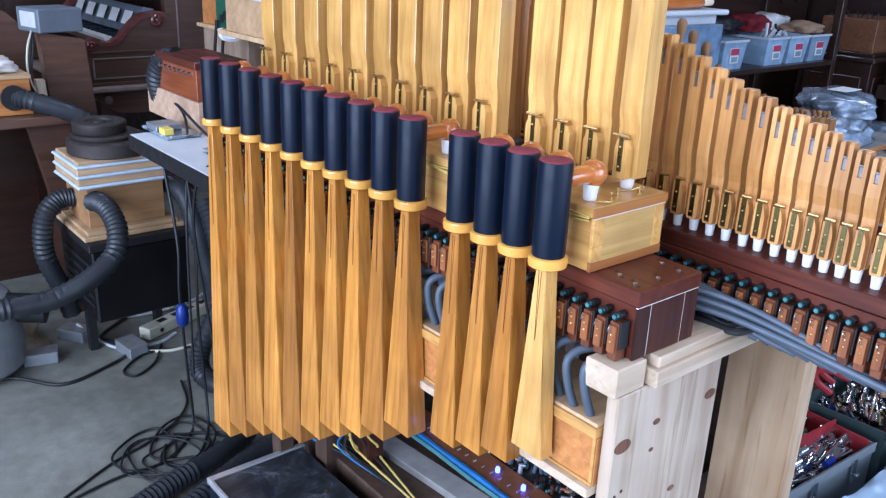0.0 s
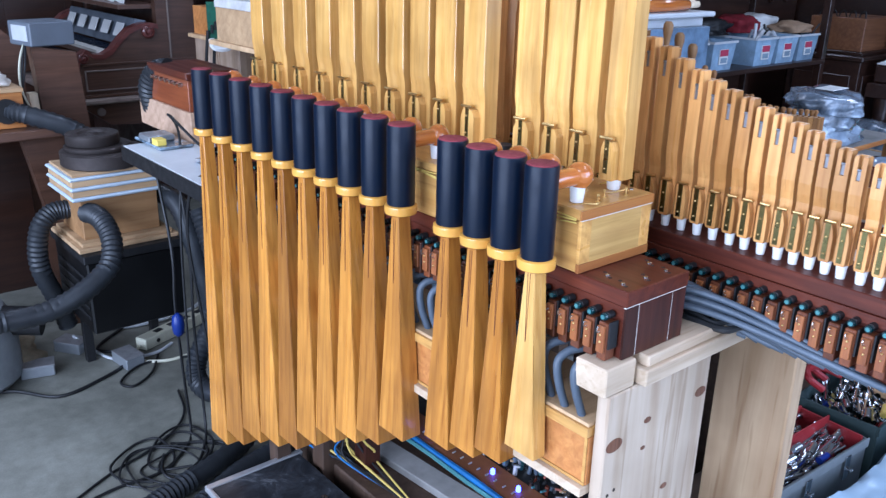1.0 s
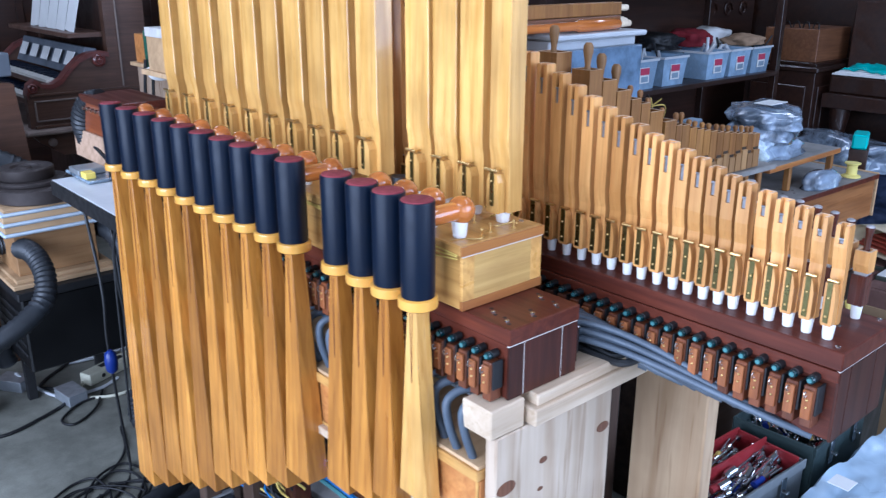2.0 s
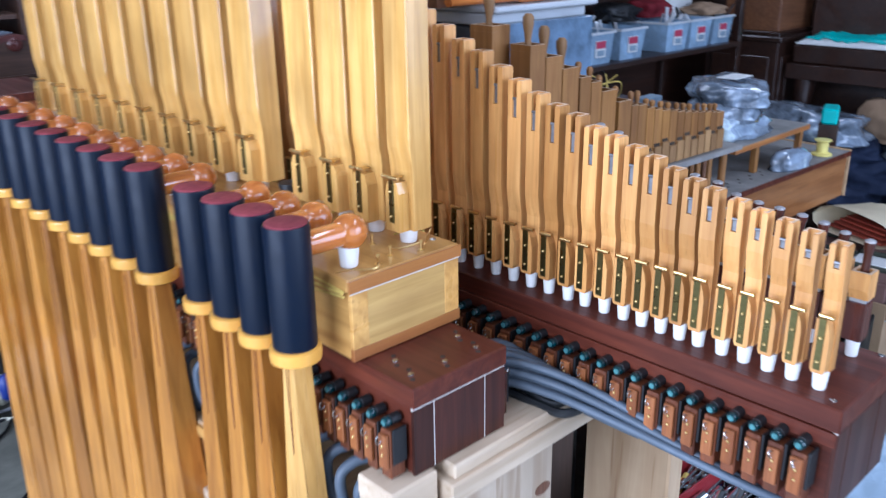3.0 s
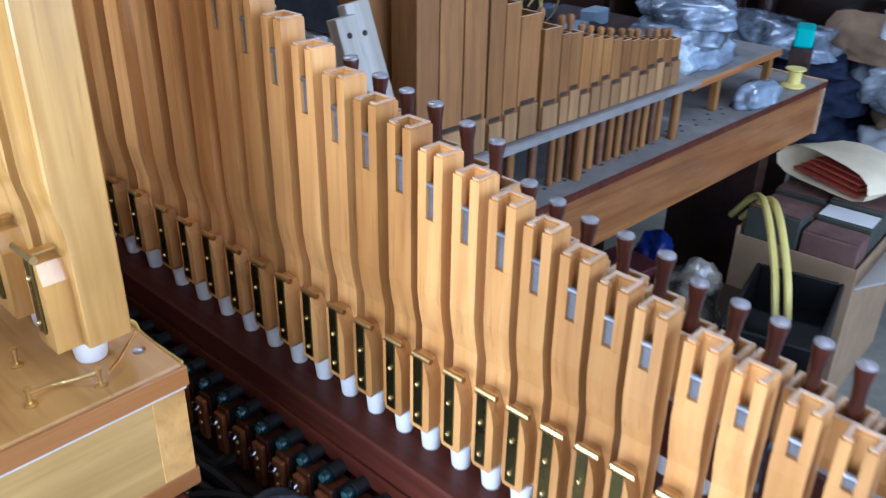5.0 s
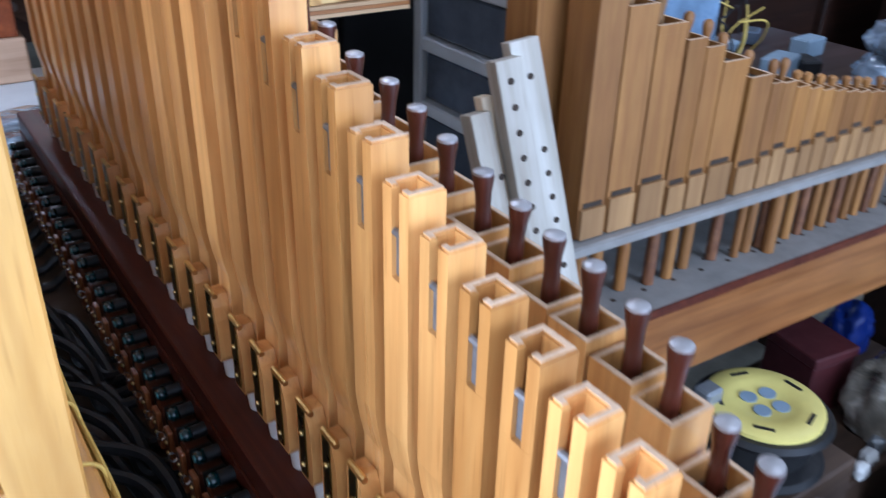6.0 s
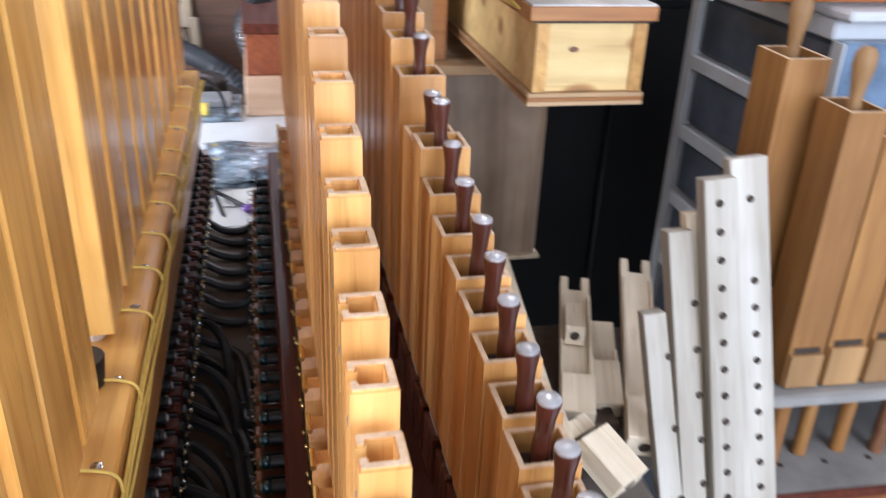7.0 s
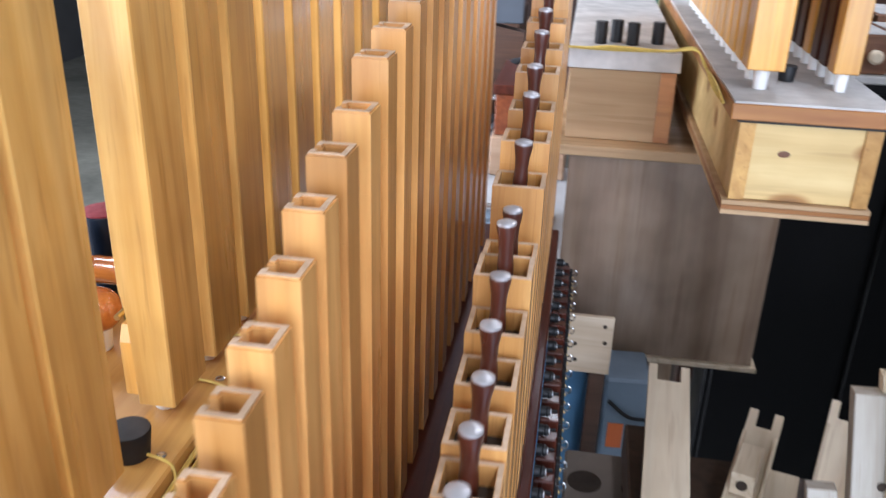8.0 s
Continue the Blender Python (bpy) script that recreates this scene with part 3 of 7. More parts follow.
# mahogany valve chests
def valve(parent_at, side, group, k):
    """One magnet valve on a chest's flank: wooden block, coil (teal end only for side < 0), hook and screw."""
    x, y, z = parent_at
    v = thing("magnet_valve", "brown wooden magnet valve with a wound coil and steel hook", "valve", (x, y, z), 0 if side < 0 else 180, group)
    # side > 0 takes darker colours for block, strip and coil
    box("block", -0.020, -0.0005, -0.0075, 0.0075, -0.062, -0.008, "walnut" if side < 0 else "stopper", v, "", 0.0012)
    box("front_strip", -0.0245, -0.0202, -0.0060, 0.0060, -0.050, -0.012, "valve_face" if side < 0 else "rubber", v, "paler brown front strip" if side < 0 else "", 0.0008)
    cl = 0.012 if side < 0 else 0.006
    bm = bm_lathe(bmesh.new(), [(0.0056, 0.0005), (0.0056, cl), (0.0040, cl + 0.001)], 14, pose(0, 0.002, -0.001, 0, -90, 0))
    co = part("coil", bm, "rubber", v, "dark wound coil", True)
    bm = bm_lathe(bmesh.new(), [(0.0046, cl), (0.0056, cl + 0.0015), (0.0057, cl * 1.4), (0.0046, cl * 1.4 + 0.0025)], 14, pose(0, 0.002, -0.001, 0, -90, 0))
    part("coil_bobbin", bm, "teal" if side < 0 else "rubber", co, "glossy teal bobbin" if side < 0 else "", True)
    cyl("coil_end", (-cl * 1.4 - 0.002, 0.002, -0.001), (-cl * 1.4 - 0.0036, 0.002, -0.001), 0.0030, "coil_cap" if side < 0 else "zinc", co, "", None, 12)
    box("plate", -0.018, -0.001, -0.0105, -0.0078, -0.045, -0.006, "rubber", v, "", 0.0003)
    tube("hook", [(-0.0246, 0.001, -0.015), (-0.029, 0.001, -0.012), (-0.031, 0.001, -0.016), (-0.0285, 0.001, -0.0205), (-0.0246, 0.001, -0.019)], 0.0008, "steel", v, "", 5, 4)
    for zz in (-0.024, -0.034):
        bm = bmesh.new()
        bmesh.ops.create_uvsphere(bm, u_segments=8, v_segments=5, radius=0.0017, matrix=Matrix.Translation((-0.0250, -0.0005, zz)))
        part("screw", bm, "brass", v, "", True)
    return v


d = thing("trumpet_valve_chest", "dark polished mahogany valve chest under the trumpet chest", "wind chest", (0, 0, 0))
DX0, DX1, DY0, DY1 = 0.842, 0.976, 0.592, 1.80
box("top_board", DX0, DX1, DY0, DY1, 1.021, ZD, "mahogany", d, "", 0.0015)
box("body", DX0 + 0.003, DX1 - 0.004, DY0 + 0.005, DY1, 0.945, 1.0205, "mahogany", d, "", 0.001)
for a, b, z in ((DX0 + 0.001, DX0 + 0.028, "mahogany_x"), (DX0 + 0.0295, DX1 - 0.033, "mahogany_x"), (DX1 - 0.0315, DX1 - 0.002, "mahogany_x")):
    box("end_panel", a, b, DY0 + 0.001, DY0 + 0.005, 0.9455, 1.0195, z, d, "", 0.0005)
box("gasket", DX0 + 0.001, DX1 - 0.002, DY0 + 0.0018, DY0 + 0.005, 1.0196, 1.0209, "pale", d, "pale gasket line", 0.0)
for a in (DX0 + 0.0282, DX1 - 0.0329):
    box("joint", a, a + 0.0012, DY0 + 0.0015, DY0 + 0.005, 0.9455, 1.0195, "pale", d, "", 0.0)
for x, y in ((0.862, 0.617), (0.905, 0.613), (0.950, 0.613), (0.955, 0.645), (0.87, 0.650)):
    part("screw", bm_lathe(bmesh.new(), [(0.0033, ZD + 0.0002), (0.0033, ZD + 0.001), (0.0018, ZD + 0.0016)], 12, Matrix.Translation((x, y, 0))), "steel", d, "", True)
    for q in (-0.009, 0.009):
        part("hole", bm_lathe(bmesh.new(), [(0.0028, ZD + 0.0002), (0.0028, ZD + 0.0005)], 10, Matrix.Translation((x + q * 0.6, y + q, 0))), "inside", d, "", True)
vy = 0.612
k = 0
while vy < 1.78:
    valve((DX0, vy, 1.008), -1, "trumpet chest valves", k)
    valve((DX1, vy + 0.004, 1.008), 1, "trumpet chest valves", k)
    vy += 0.0230 + 0.006 * min(1, max(0, (vy - 0.9) / 0.6))
    k += 1

e = thing("flute_valve_chest", "long dark polished mahogany wind chest carrying two ranks of pipes", "wind chest", (0, 0, 0))
EX0, EX1, EY0, EY1 = 1.087, 1.228, 0.288, 1.66
box("top_board", EX0, EX1, EY0, EY1, 1.021, ZD + 0.002, "mahogany", e, "", 0.0015)
box("body", EX0 + 0.006, EX1 - 0.006, EY0 + 0.005, EY1, 0.925, 1.0205, "mahogany", e, "", 0.001)
for a, b in ((EX0 + 0.002, EX0 + 0.03), (EX0 + 0.0315, EX1 - 0.04), (EX1 - 0.0385, EX1 - 0.002)):
    box("end_panel", a, b, EY0 + 0.001, EY0 + 0.005, 0.9255, 1.0195, "mahogany_x", e, "", 0.0005)
box("gasket", EX0 + 0.001, EX1 - 0.002, EY0 + 0.0018, EY0 + 0.005, 1.0196, 1.0209, "pale", e, "pale gasket line", 0.0)
box("side_rail", EX0 - 0.001, EX0 + 0.0055, EY0 + 0.002, EY1, 1.006, 1.0203, "mahogany", e, "", 0.0005)
for k in range(17):
    part("screw", bm_lathe(bmesh.new(), [(0.0033, 0.0002), (0.0033, 0.001), (0.0018, 0.0016)], 12, Matrix.Translation((1.162, 0.33 + k * 0.078, ZD + 0.002))), "steel", e, "", True)
for x, y in ((1.10, 0.302), (1.222, 0.305)):
    part("screw", bm_lathe(bmesh.new(), [(0.0033, 0.0002), (0.0033, 0.001), (0.0018, 0.0016)], 12, Matrix.Translation((x, y, ZD + 0.002))), "steel", e, "", True)
vy = 0.313
k = 0
while vy < 1.64:
    valve((EX0, vy, 1.008), -1, "flute chest valves", k)
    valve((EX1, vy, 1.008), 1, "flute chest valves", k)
    vy += 0.0223 + 0.012 * min(1, max(0, (vy - 0.5) / 0.8))
    k += 1

# first rank on the mahogany chest: open pipes with a tuning slot
ZE = ZD + 0.002
EY = [0.322, 0.3485, 0.373, 0.398, 0.422, 0.449, 0.471, 0.494, 0.518, 0.542, 0.568, 0.595, 0.620, 0.649, 0.677, 0.706, 0.736, 0.767, 0.799,
      0.833, 0.868, 0.904, 0.950, 0.990, 1.035, 1.081, 1.128, 1.176, 1.225, 1.275, 1.326, 1.378, 1.431, 1.485, 1.54]
EZ = [1.190, 1.195, 1.200, 1.204, 1.209, 1.215, 1.220, 1.227, 1.235, 1.242, 1.249, 1.255, 1.265, 1.272, 1.282, 1.294, 1.307, 1.322, 1.333,
      1.348, 1.365, 1.380, 1.390, 1.411, 1.420, 1.43, 1.45, 1.47, 1.49, 1.51, 1.53, 1.55, 1.58, 1.6, 1.62]


def slot_pipe(i, y, ztop):
    far = min(1.0, i / 24.0)
    w = 0.0080 + 0.0034 * far
    d = 0.0140 + 0.0075 * far
    H = ztop - ZE
    p = thing("slotted_pipe", "slender varnished wooden pipe with a tuning slot and brass plate", "organ pipe", (1.110, y, ZE), group="slotted pipes")
    cutz = H - (0.023 + 0.014 * min(1.0, i / 9.0) + 0.010 * far)
    bm = bm_prism(bmesh.new(), [(0.004, 0.020), (d, 0.020), (d, cutz), (0.0, cutz), (0.0, min(0.118, cutz - 0.004)), (0.002, 0.102), (0.0045, 0.090)], "y", -w, w)
    part("body", bm, "pear", p)
    wall, sl = 0.0037 + 0.0008 * far, 0.0027 + 0.0006 * far
    bm = bm_prism(bmesh.new(), [(0.0, -w), (d, -w), (d, w), (0.0, w), (0.0, sl), (wall, sl), (wall, w - wall), (d - wall, w - wall), (d - wall, -w + wall), (wall, -w + wall), (wall, -sl), (0.0, -sl)], "z", cutz + 0.0001, H)
    bmesh.ops.bevel(bm, geom=[e for e in bm.edges if e.verts[0].co.z > H - 1e-5 and e.verts[1].co.z > H - 1e-5], offset=0.0010, segments=2, affect="EDGES")
    part("tuning_head", bm, "pear", p, "slotted open top")
    # dark sheet on the solid body, painted shade of a deep bore
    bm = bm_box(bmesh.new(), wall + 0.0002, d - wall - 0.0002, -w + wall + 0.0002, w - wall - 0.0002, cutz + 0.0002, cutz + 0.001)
    part("bore", bm, "inside", p, "dark floor standing for the shade in the bore")
    zs = H - 0.0175 - 0.006 * far
    part("slide", bm_box(bmesh.new(), 0.0024, 0.0031, -sl, sl, cutz + 0.0004, zs, 0.0), "slidegrey", p, "grey metal tuning slide")
    cyl("slide_roll", (0.0016, -sl, zs), (0.0016, sl, zs), 0.0017, "slidegrey", p, "rolled slide end", None, 8)
    bm = bm_prism(bmesh.new(), [(0.0008, -w + 0.0008), (d - 0.0008, -w + 0.0008), (d - 0.0008, w - 0.0008), (0.0008, w - 0.0008), (0.0008, sl + 0.0008), (wall - 0.0008, sl + 0.0008), (wall - 0.0008, w - wall + 0.0008), (d - wall + 0.0008, w - wall + 0.0008), (d - wall + 0.0008, -w + wall - 0.0008), (wall - 0.0008, -w + wall - 0.0008), (wall - 0.0008, -sl - 0.0008), (0.0008, -sl - 0.0008)], "z", H + 0.0001, H + 0.0005)
    part("rim", bm, "cut", p, "pale end grain")
    c = w * 0.88
    bm = bm_prism(bmesh.new(), [(-c * 0.8, 0.020), (c * 0.8, 0.020), (c, 0.024), (c, 0.074), (-c * 0.35, 0.074), (-c * 0.75, 0.066), (-c, 0.056), (-c, 0.024)], "x", -0.0075, 0.004)
    mc = part("mouth_cap", bm, "pear", p)
    box("brass_plate", -0.0086, -0.0077, -w * 0.30, w * 0.50, 0.024, 0.0755, "oldbrass", mc, "long dull brass plate", 0.0002)
    bm = bm_cyl(bmesh.new(), (-0.0070, -w * 1.0, 0.0775), (-0.0070, w * 0.62, 0.0775), 0.0021, None, 8)
    part("clip", bm, "brass", mc, "bright brass clip", True)
    for z in (0.032, 0.056):
        bm = bmesh.new()
        bmesh.ops.create_uvsphere(bm, u_segments=8, v_segments=5, radius=0.0017, matrix=Matrix.Translation((-0.0088, w * 0.1, z)))
        part("screw", bm, "brass", p, "", True)
    part("foot", bm_lathe(bmesh.new(), [(0.0058, 0.0003), (0.0062, 0.001), (0.0078, 0.020)], 14, pose(0.004, 0, 0)), "nylon", p, "white nylon foot", True)


for i, (y, z) in enumerate(zip(EY, EZ)):
    slot_pipe(i, y, z)

# second rank: stopped pipes with turned handles
FY = [0.328, 0.352, 0.373, 0.397, 0.421, 0.445, 0.470, 0.493, 0.519, 0.548, 0.572, 0.594, 0.624, 0.649, 0.679, 0.708, 0.738, 0.767, 0.803, 0.836,
      0.869, 0.910, 0.948, 0.983, 1.018, 1.071, 1.118, 1.165, 1.212, 1.262, 1.312, 1.362, 1.415, 1.47, 1.53]
FZ = [1.169, 1.172, 1.177, 1.180, 1.182, 1.183, 1.187, 1.196, 1.199, 1.200, 1.205, 1.211, 1.231, 1.237, 1.244, 1.247, 1.252, 1.259, 1.267, 1.275,
      1.282, 1.289, 1.300, 1.318, 1.314, 1.343, 1.365, 1.376, 1.394, 1.405, 1.42, 1.44, 1.46, 1.48, 1.5]


def stopped_pipe(i, y, ztop):
    far = min(1.0, i / 24.0)
    w = 0.0095 + 0.0075 * far
    d = 0.0100 + 0.0075 * far
    hh = 0.027 + 0.005 * random.random()
    H = ztop - ZE - hh
    p = thing("stopped_pipe", "square varnished wooden pipe closed by a dark turned stopper", "organ pipe", (1.203, y, ZE), group="stopped pipes")
    wall = 0.0034
    cutz = H - 0.016
    bm = bm_prism(bmesh.new(), [(-d + 0.003, 0.064), (d, 0.064), (d, cutz), (-d, cutz), (-d, 0.074)], "y", -w, w)
    part("body", bm, "pear", p)
    part("open_top", bm_ring(bmesh.new(), d, w, wall, cutz + 0.0001, H), "pear", p)
    part("rim", bm_ring(bmesh.new(), d - 0.0004, w - 0.0004, wall - 0.0008, H + 0.0001, H + 0.0006), "cut", p, "pale end-grain rim")
    box("stopper_block", -d + wall + 0.0003, d - wall - 0.0003, -w + wall + 0.0003, w - wall - 0.0003, cutz - 0.004, cutz + 0.004, "inside", p, "dark stopper block in the open top", 0.0)
    r = 0.0047 + 0.0008 * far
    b = H - 0.010
    t = ztop - ZE
    lean = pose(0, 0, 0, random.uniform(-2.5, 2.5), random.uniform(-2.5, 2.5), 0)
    prof = [(r * 0.95, b), (r * 0.92, b + (t - b) * 0.3), (r * 0.82, b + (t - b) * 0.5), (r * 0.9, b + (t - b) * 0.7), (r * 1.18, b + (t - b) * 0.92), (r * 1.15, t - 0.0015)]
    hd = part("stopper_handle", bm_lathe(bmesh.new(), prof, 16, Matrix.Translation((0, 0, H)) @ lean @ Matrix.Translation((0, 0, -H))), "stopper", p, "dark brown turned handle", True)
    part("button", bm_lathe(bmesh.new(), [(r * 1.12, t - 0.0015), (r * 1.1, t), (r * 0.6, t + 0.0012)], 16, Matrix.Translation((0, 0, H)) @ lean @ Matrix.Translation((0, 0, -H))), "stopcap", hd, "worn grey button", True)
    box("mouth_block", -d - 0.0006, d - 0.0004, -w, w, 0.020, 0.0605, "stopper", p, "dark red-brown mouth block", 0.0008)
    box("mouth_lip", -d + 0.003, d - 0.001, -w * 0.8, w * 0.8, 0.0606, 0.0639, "zinc", p, "grey mouth slit", 0.0)
    part("foot", bm_lathe(bmesh.new(), [(0.0056, 0.0003), (0.006, 0.001), (0.0072, 0.020)], 14), "nylon", p, "white nylon foot", True)


for i, (y, z) in enumerate(zip(FY, FZ)):
    stopped_pipe(i, y, z)

# ---- deck, hoses and frame of the organ ----
M["knot"] = wood("pine_knot", (0.20, 0.085, 0.04), (0.12, 0.05, 0.025), "z", 60, 0.6, 0.0, 0.2)
dk = tagged(box("deck_board", 0.978, 1.092, 0.63, 1.632, 0.925, 0.938, "deck"), "dusty brown board between the two chests", "board")
random.seed(5)
k = 0
y = 0.70
while y < 1.615:
    u = random.random()
    if y > 1.33:        # far tubes lie straight across
        pts = [(0.974, y, 0.958), (0.995, y - 0.001, 0.956), (1.020, y - 0.004 - 0.008 * u, 0.946), (1.046, y - 0.008, 0.944), (1.066, y - 0.006, 0.954), (1.095, y - 0.005, 0.957)]
        step = 0.044
    else:               # nearer ones swing into a bundle along the deck before they cross
        run = 0.10 + 0.06 * u
        x1 = 1.036 + 0.020 * ((k * 5) % 4) / 3
        pts = [(0.974, y, 0.958), (0.990, y - 0.002, 0.960), (1.010, y - 0.012, 0.956 + 0.004 * (k % 3)), (x1 - 0.010, y - 0.045, 0.950 + 0.007 * (k % 3)),
               (x1, y - run * 0.75, 0.945 + 0.008 * (k % 3)), (x1 + 0.004, y - run, 0.946), (1.068, y - run - 0.014, 0.952), (1.095, y - run - 0.016, 0.955)]
        step = 0.031
    tagged(tube("wind_tube", pts, 0.0056, "tube_dark", seg=8, n=6), "dark rubber wind tube joining the two chests", "tube", "wind tubes between the chests")
    y += step
    k += 1
for k in range(15):
    y1 = 0.316 + 0.0205 * k
    z0 = 0.954 + 0.012 * (k % 4)
    lane = 0.018 * ((k * 5) % 4) / 3 - 0.009
    ends = (Vector((0.945, 0.672 - 0.006 * (k % 4), z0)), Vector((1.070 + lane, 0.705 - 0.008 * (k % 3), z0 + 0.036)),
            Vector((1.050 + lane, y1 + 0.115, 0.950 + 0.012 * (k % 3))), Vector((1.100, y1, 0.919)))
    pts = [(1 - f) ** 3 * ends[0] + 3 * f * (1 - f) ** 2 * ends[1] + 3 * f * f * (1 - f) * ends[2] + f ** 3 * ends[3] for f in (0.0, 0.15, 0.3, 0.45, 0.6, 0.75, 0.88, 1.0)]
    tagged(tube("grey_wind_tube", pts, 0.0049, "tube_grey", seg=10, n=12), "blue-grey rubber wind tube sweeping to the long chest", "tube", "grey wind tubes")
for k in range(36):
    y = 0.628 + k * 0.0315
    j = random.uniform(-0.004, 0.004)
    pts = [(0.868, y - 0.006, 0.940), (0.842, y - 0.002, 0.940), (0.824, y + 0.008, 0.936), (0.812 + j, y + 0.014, 0.922), (0.812 + j, y + 0.010, 0.892), (0.822 + j, y + 0.004, 0.854)]
    tagged(tube("front_wind_tube", pts, 0.0062, "tube_grey", seg=10, n=5), "blue-grey rubber wind tube bending down under the chest", "tube", "front wind tubes")

lb = thing("lower_wind_box", "brown wooden wind box with pale rails under the chest", "wind box", (0, 0, 0))
box("body", 0.810, 0.94, 0.6075, 1.70, 0.755, 0.832, "oak", lb, "", 0.001)
box("frame_strip", 0.8075, 0.8095, 0.609, 1.70, 0.755, 0.760, "chestnut", lb, "", 0.0005)
box("frame_strip", 0.8075, 0.8095, 0.609, 0.614, 0.7605, 0.831, "chestnut", lb, "", 0.0005)
box("top_rail", 0.804, 0.94, 0.6075, 1.70, 0.8325, 0.848, "chestnut", lb, "yellow varnished top rail", 0.001)
box("top_strip", 0.808, 0.93, 0.609, 1.70, 0.8485, 0.854, "ply", lb, "", 0.0005)
box("bottom_rail", 0.799, 0.94, 0.6075, 1.70, 0.740, 0.7545, "pine_x", lb, "pale pine bottom rail", 0.001)

pn = thing("pine_end_panel", "knotty pale pine board standing under the chest end", "board", (0, 0, 0))
box("board", 0.816, 1.052, 0.585, 0.606, 0.0, 0.902, "pine", pn, "", 0.002)
for x, z in ((0.832, 0.742), (0.846, 0.746), (0.838, 0.61)):
    cyl("nail", (x, 0.5846, z), (x, 0.586, z), 0.003, "inside", pn, seg=10)
for x, z, r in ((0.836, 0.822, 0.013), (0.907, 0.836, 0.006), (0.903, 0.792, 0.004), (1.034, 0.838, 0.010), (0.968, 0.70, 0.006)):
    bm = bm_lathe(bmesh.new(), [(r, 0.0), (r, 0.0006), (r * 0.5, 0.0008)], 18, pose(x, 0.5851, z, 90, 0, 0) @ Matrix.Diagonal((1.35, 0.8, 1, 1)))
    part("knot", bm, "knot", pn, "dark oval knot", True)
tagged(box("pine_block", 0.806, 0.868, 0.586, 0.64, 0.9025, 0.9445, "pine_x", None, "", 0.002), "short pale pine block under the chest corner", "block")
bt = thing("pine_batten", "pale pine batten lying across the board under the chest", "batten", (0, 0, 0))
bm = bm_box(bmesh.new(), 0.874, 1.14, 0.572, 0.64, 0.903, 0.928, 0.002)
bm_box(bm, 0.884, 1.14, 0.578, 0.64, 0.928, 0.9445, 0.002)
part("batten", bm, "pine_x", bt)
tagged(box("pine_post", 1.282, 1.320, 0.562, 0.705, 0.0, 0.90, "pine_warm", None, "", 0.003), "wide pale pine post standing upright under the chests", "post")
tagged(box("pine_post", 1.10, 1.138, 1.52, 1.60, 0.0, 0.8995, "crate0", None, "", 0.003), "dark wooden post carrying the far end of the chests", "post")
tagged(box("chest_bearer", 1.07, 1.32, 0.60, 0.66, 0.900, 0.9245, "pine_x", None, "", 0.002), "pine bearer under the long chest", "batten")
tagged(box("chest_bearer", 0.86, 1.22, 1.50, 1.56, 0.900, 0.9245, "crate0", None, "", 0.002), "dark bearer under the far end of the chests", "batten")
tagged(box("wind_box_post", 0.86, 0.90, 1.60, 1.64, 0.0, 0.737, "crate0", None, "", 0.002), "dark wooden leg under the wind box", "post")

# circuit board with blue lamps
M["blue_led"] = glow("blue_lamp", (0.08, 0.10, 1.0), 14.0)
M["pcb"] = plain("brown_circuit_board", (0.23, 0.085, 0.035), 0.5, 0, 0.25, 20, 0.05)
M["bookred0"] = plain("red_banded_part", (0.30, 0.09, 0.06), 0.5, 0, 0.2, 30, 0.0)
M["bluecable"] = plain("blue_tape", (0.03, 0.16, 0.42), 0.45, 0, 0.3, 30, 0.05)
cb = thing("circuit_board", "brown driver circuit board with blue lamps and black parts", "circuit board", (0, 0, 0))
box("board", 0.872, 0.925, 0.60, 1.60, 0.582, 0.587, "pcb", cb, "", 0.0)
box("tray", 0.925, 1.10, 0.60, 1.60, 0.577, 0.583, "rubber", cb, "", 0.0)
random.seed(8)
for y in (0.818, 0.882, 1.06):
    bm = bm_lathe(bmesh.new(), [(0.0042, 0.587), (0.0042, 0.594), (0.0028, 0.597), (0.001, 0.598)], 10, pose(0.900, y, 0))
    part("lamp", bm, "blue_led", cb, "glowing blue lamp", True)
for k in range(240):
    x, y = random.uniform(0.928, 1.000), 0.615 + 0.46 * random.random()
    h = random.uniform(0.006, 0.020)
    m = random.choice(["rubber", "rubber", "tube_grey", "zinc", "steel", "tube_grey", "coil_cap", "stopper"])
    if k % 3:
        bm = bm_cyl(bmesh.new(), (x, y, 0.583), (x + random.uniform(-0.004, 0.004), y, 0.583 + h), random.uniform(0.003, 0.0055), None, 8)
        part("component", bm, m, cb)
    else:
        a2 = random.uniform(0, 3.1)
        p, q = Vector((x, y, 0.583 + h)), Vector((x + 0.011 * math.cos(a2), y + 0.011 * math.sin(a2), 0.584 + h))
        part("resistor", bm_cyl(bmesh.new(), p, q, 0.0022, None, 8), random.choice(["ply", "coil_cap", "bookred0", "zinc"]), cb, "", True)
for k in range(30):
    y = 0.62 + k * 0.022
    part("resistor", bm_cyl(bmesh.new(), (0.884, y, 0.589), (0.891, y, 0.589), 0.0015, None, 6), "zinc", cb)
tagged(tube("blue_ribbon_cable", [(0.861, 0.60 + 0.1 * j, 0.585 + 0.002 * (j % 2)) for j in range(11)], 0.006, "bluecable", seg=8), "bright blue cable along the circuit board", "cable")
tagged(tube("white_cable", [(0.852, 0.60 + 0.1 * j, 0.583 + 0.002 * ((j + 1) % 2)) for j in range(11)], 0.004, "coil_cap", seg=6), "pale cable along the circuit board", "cable")
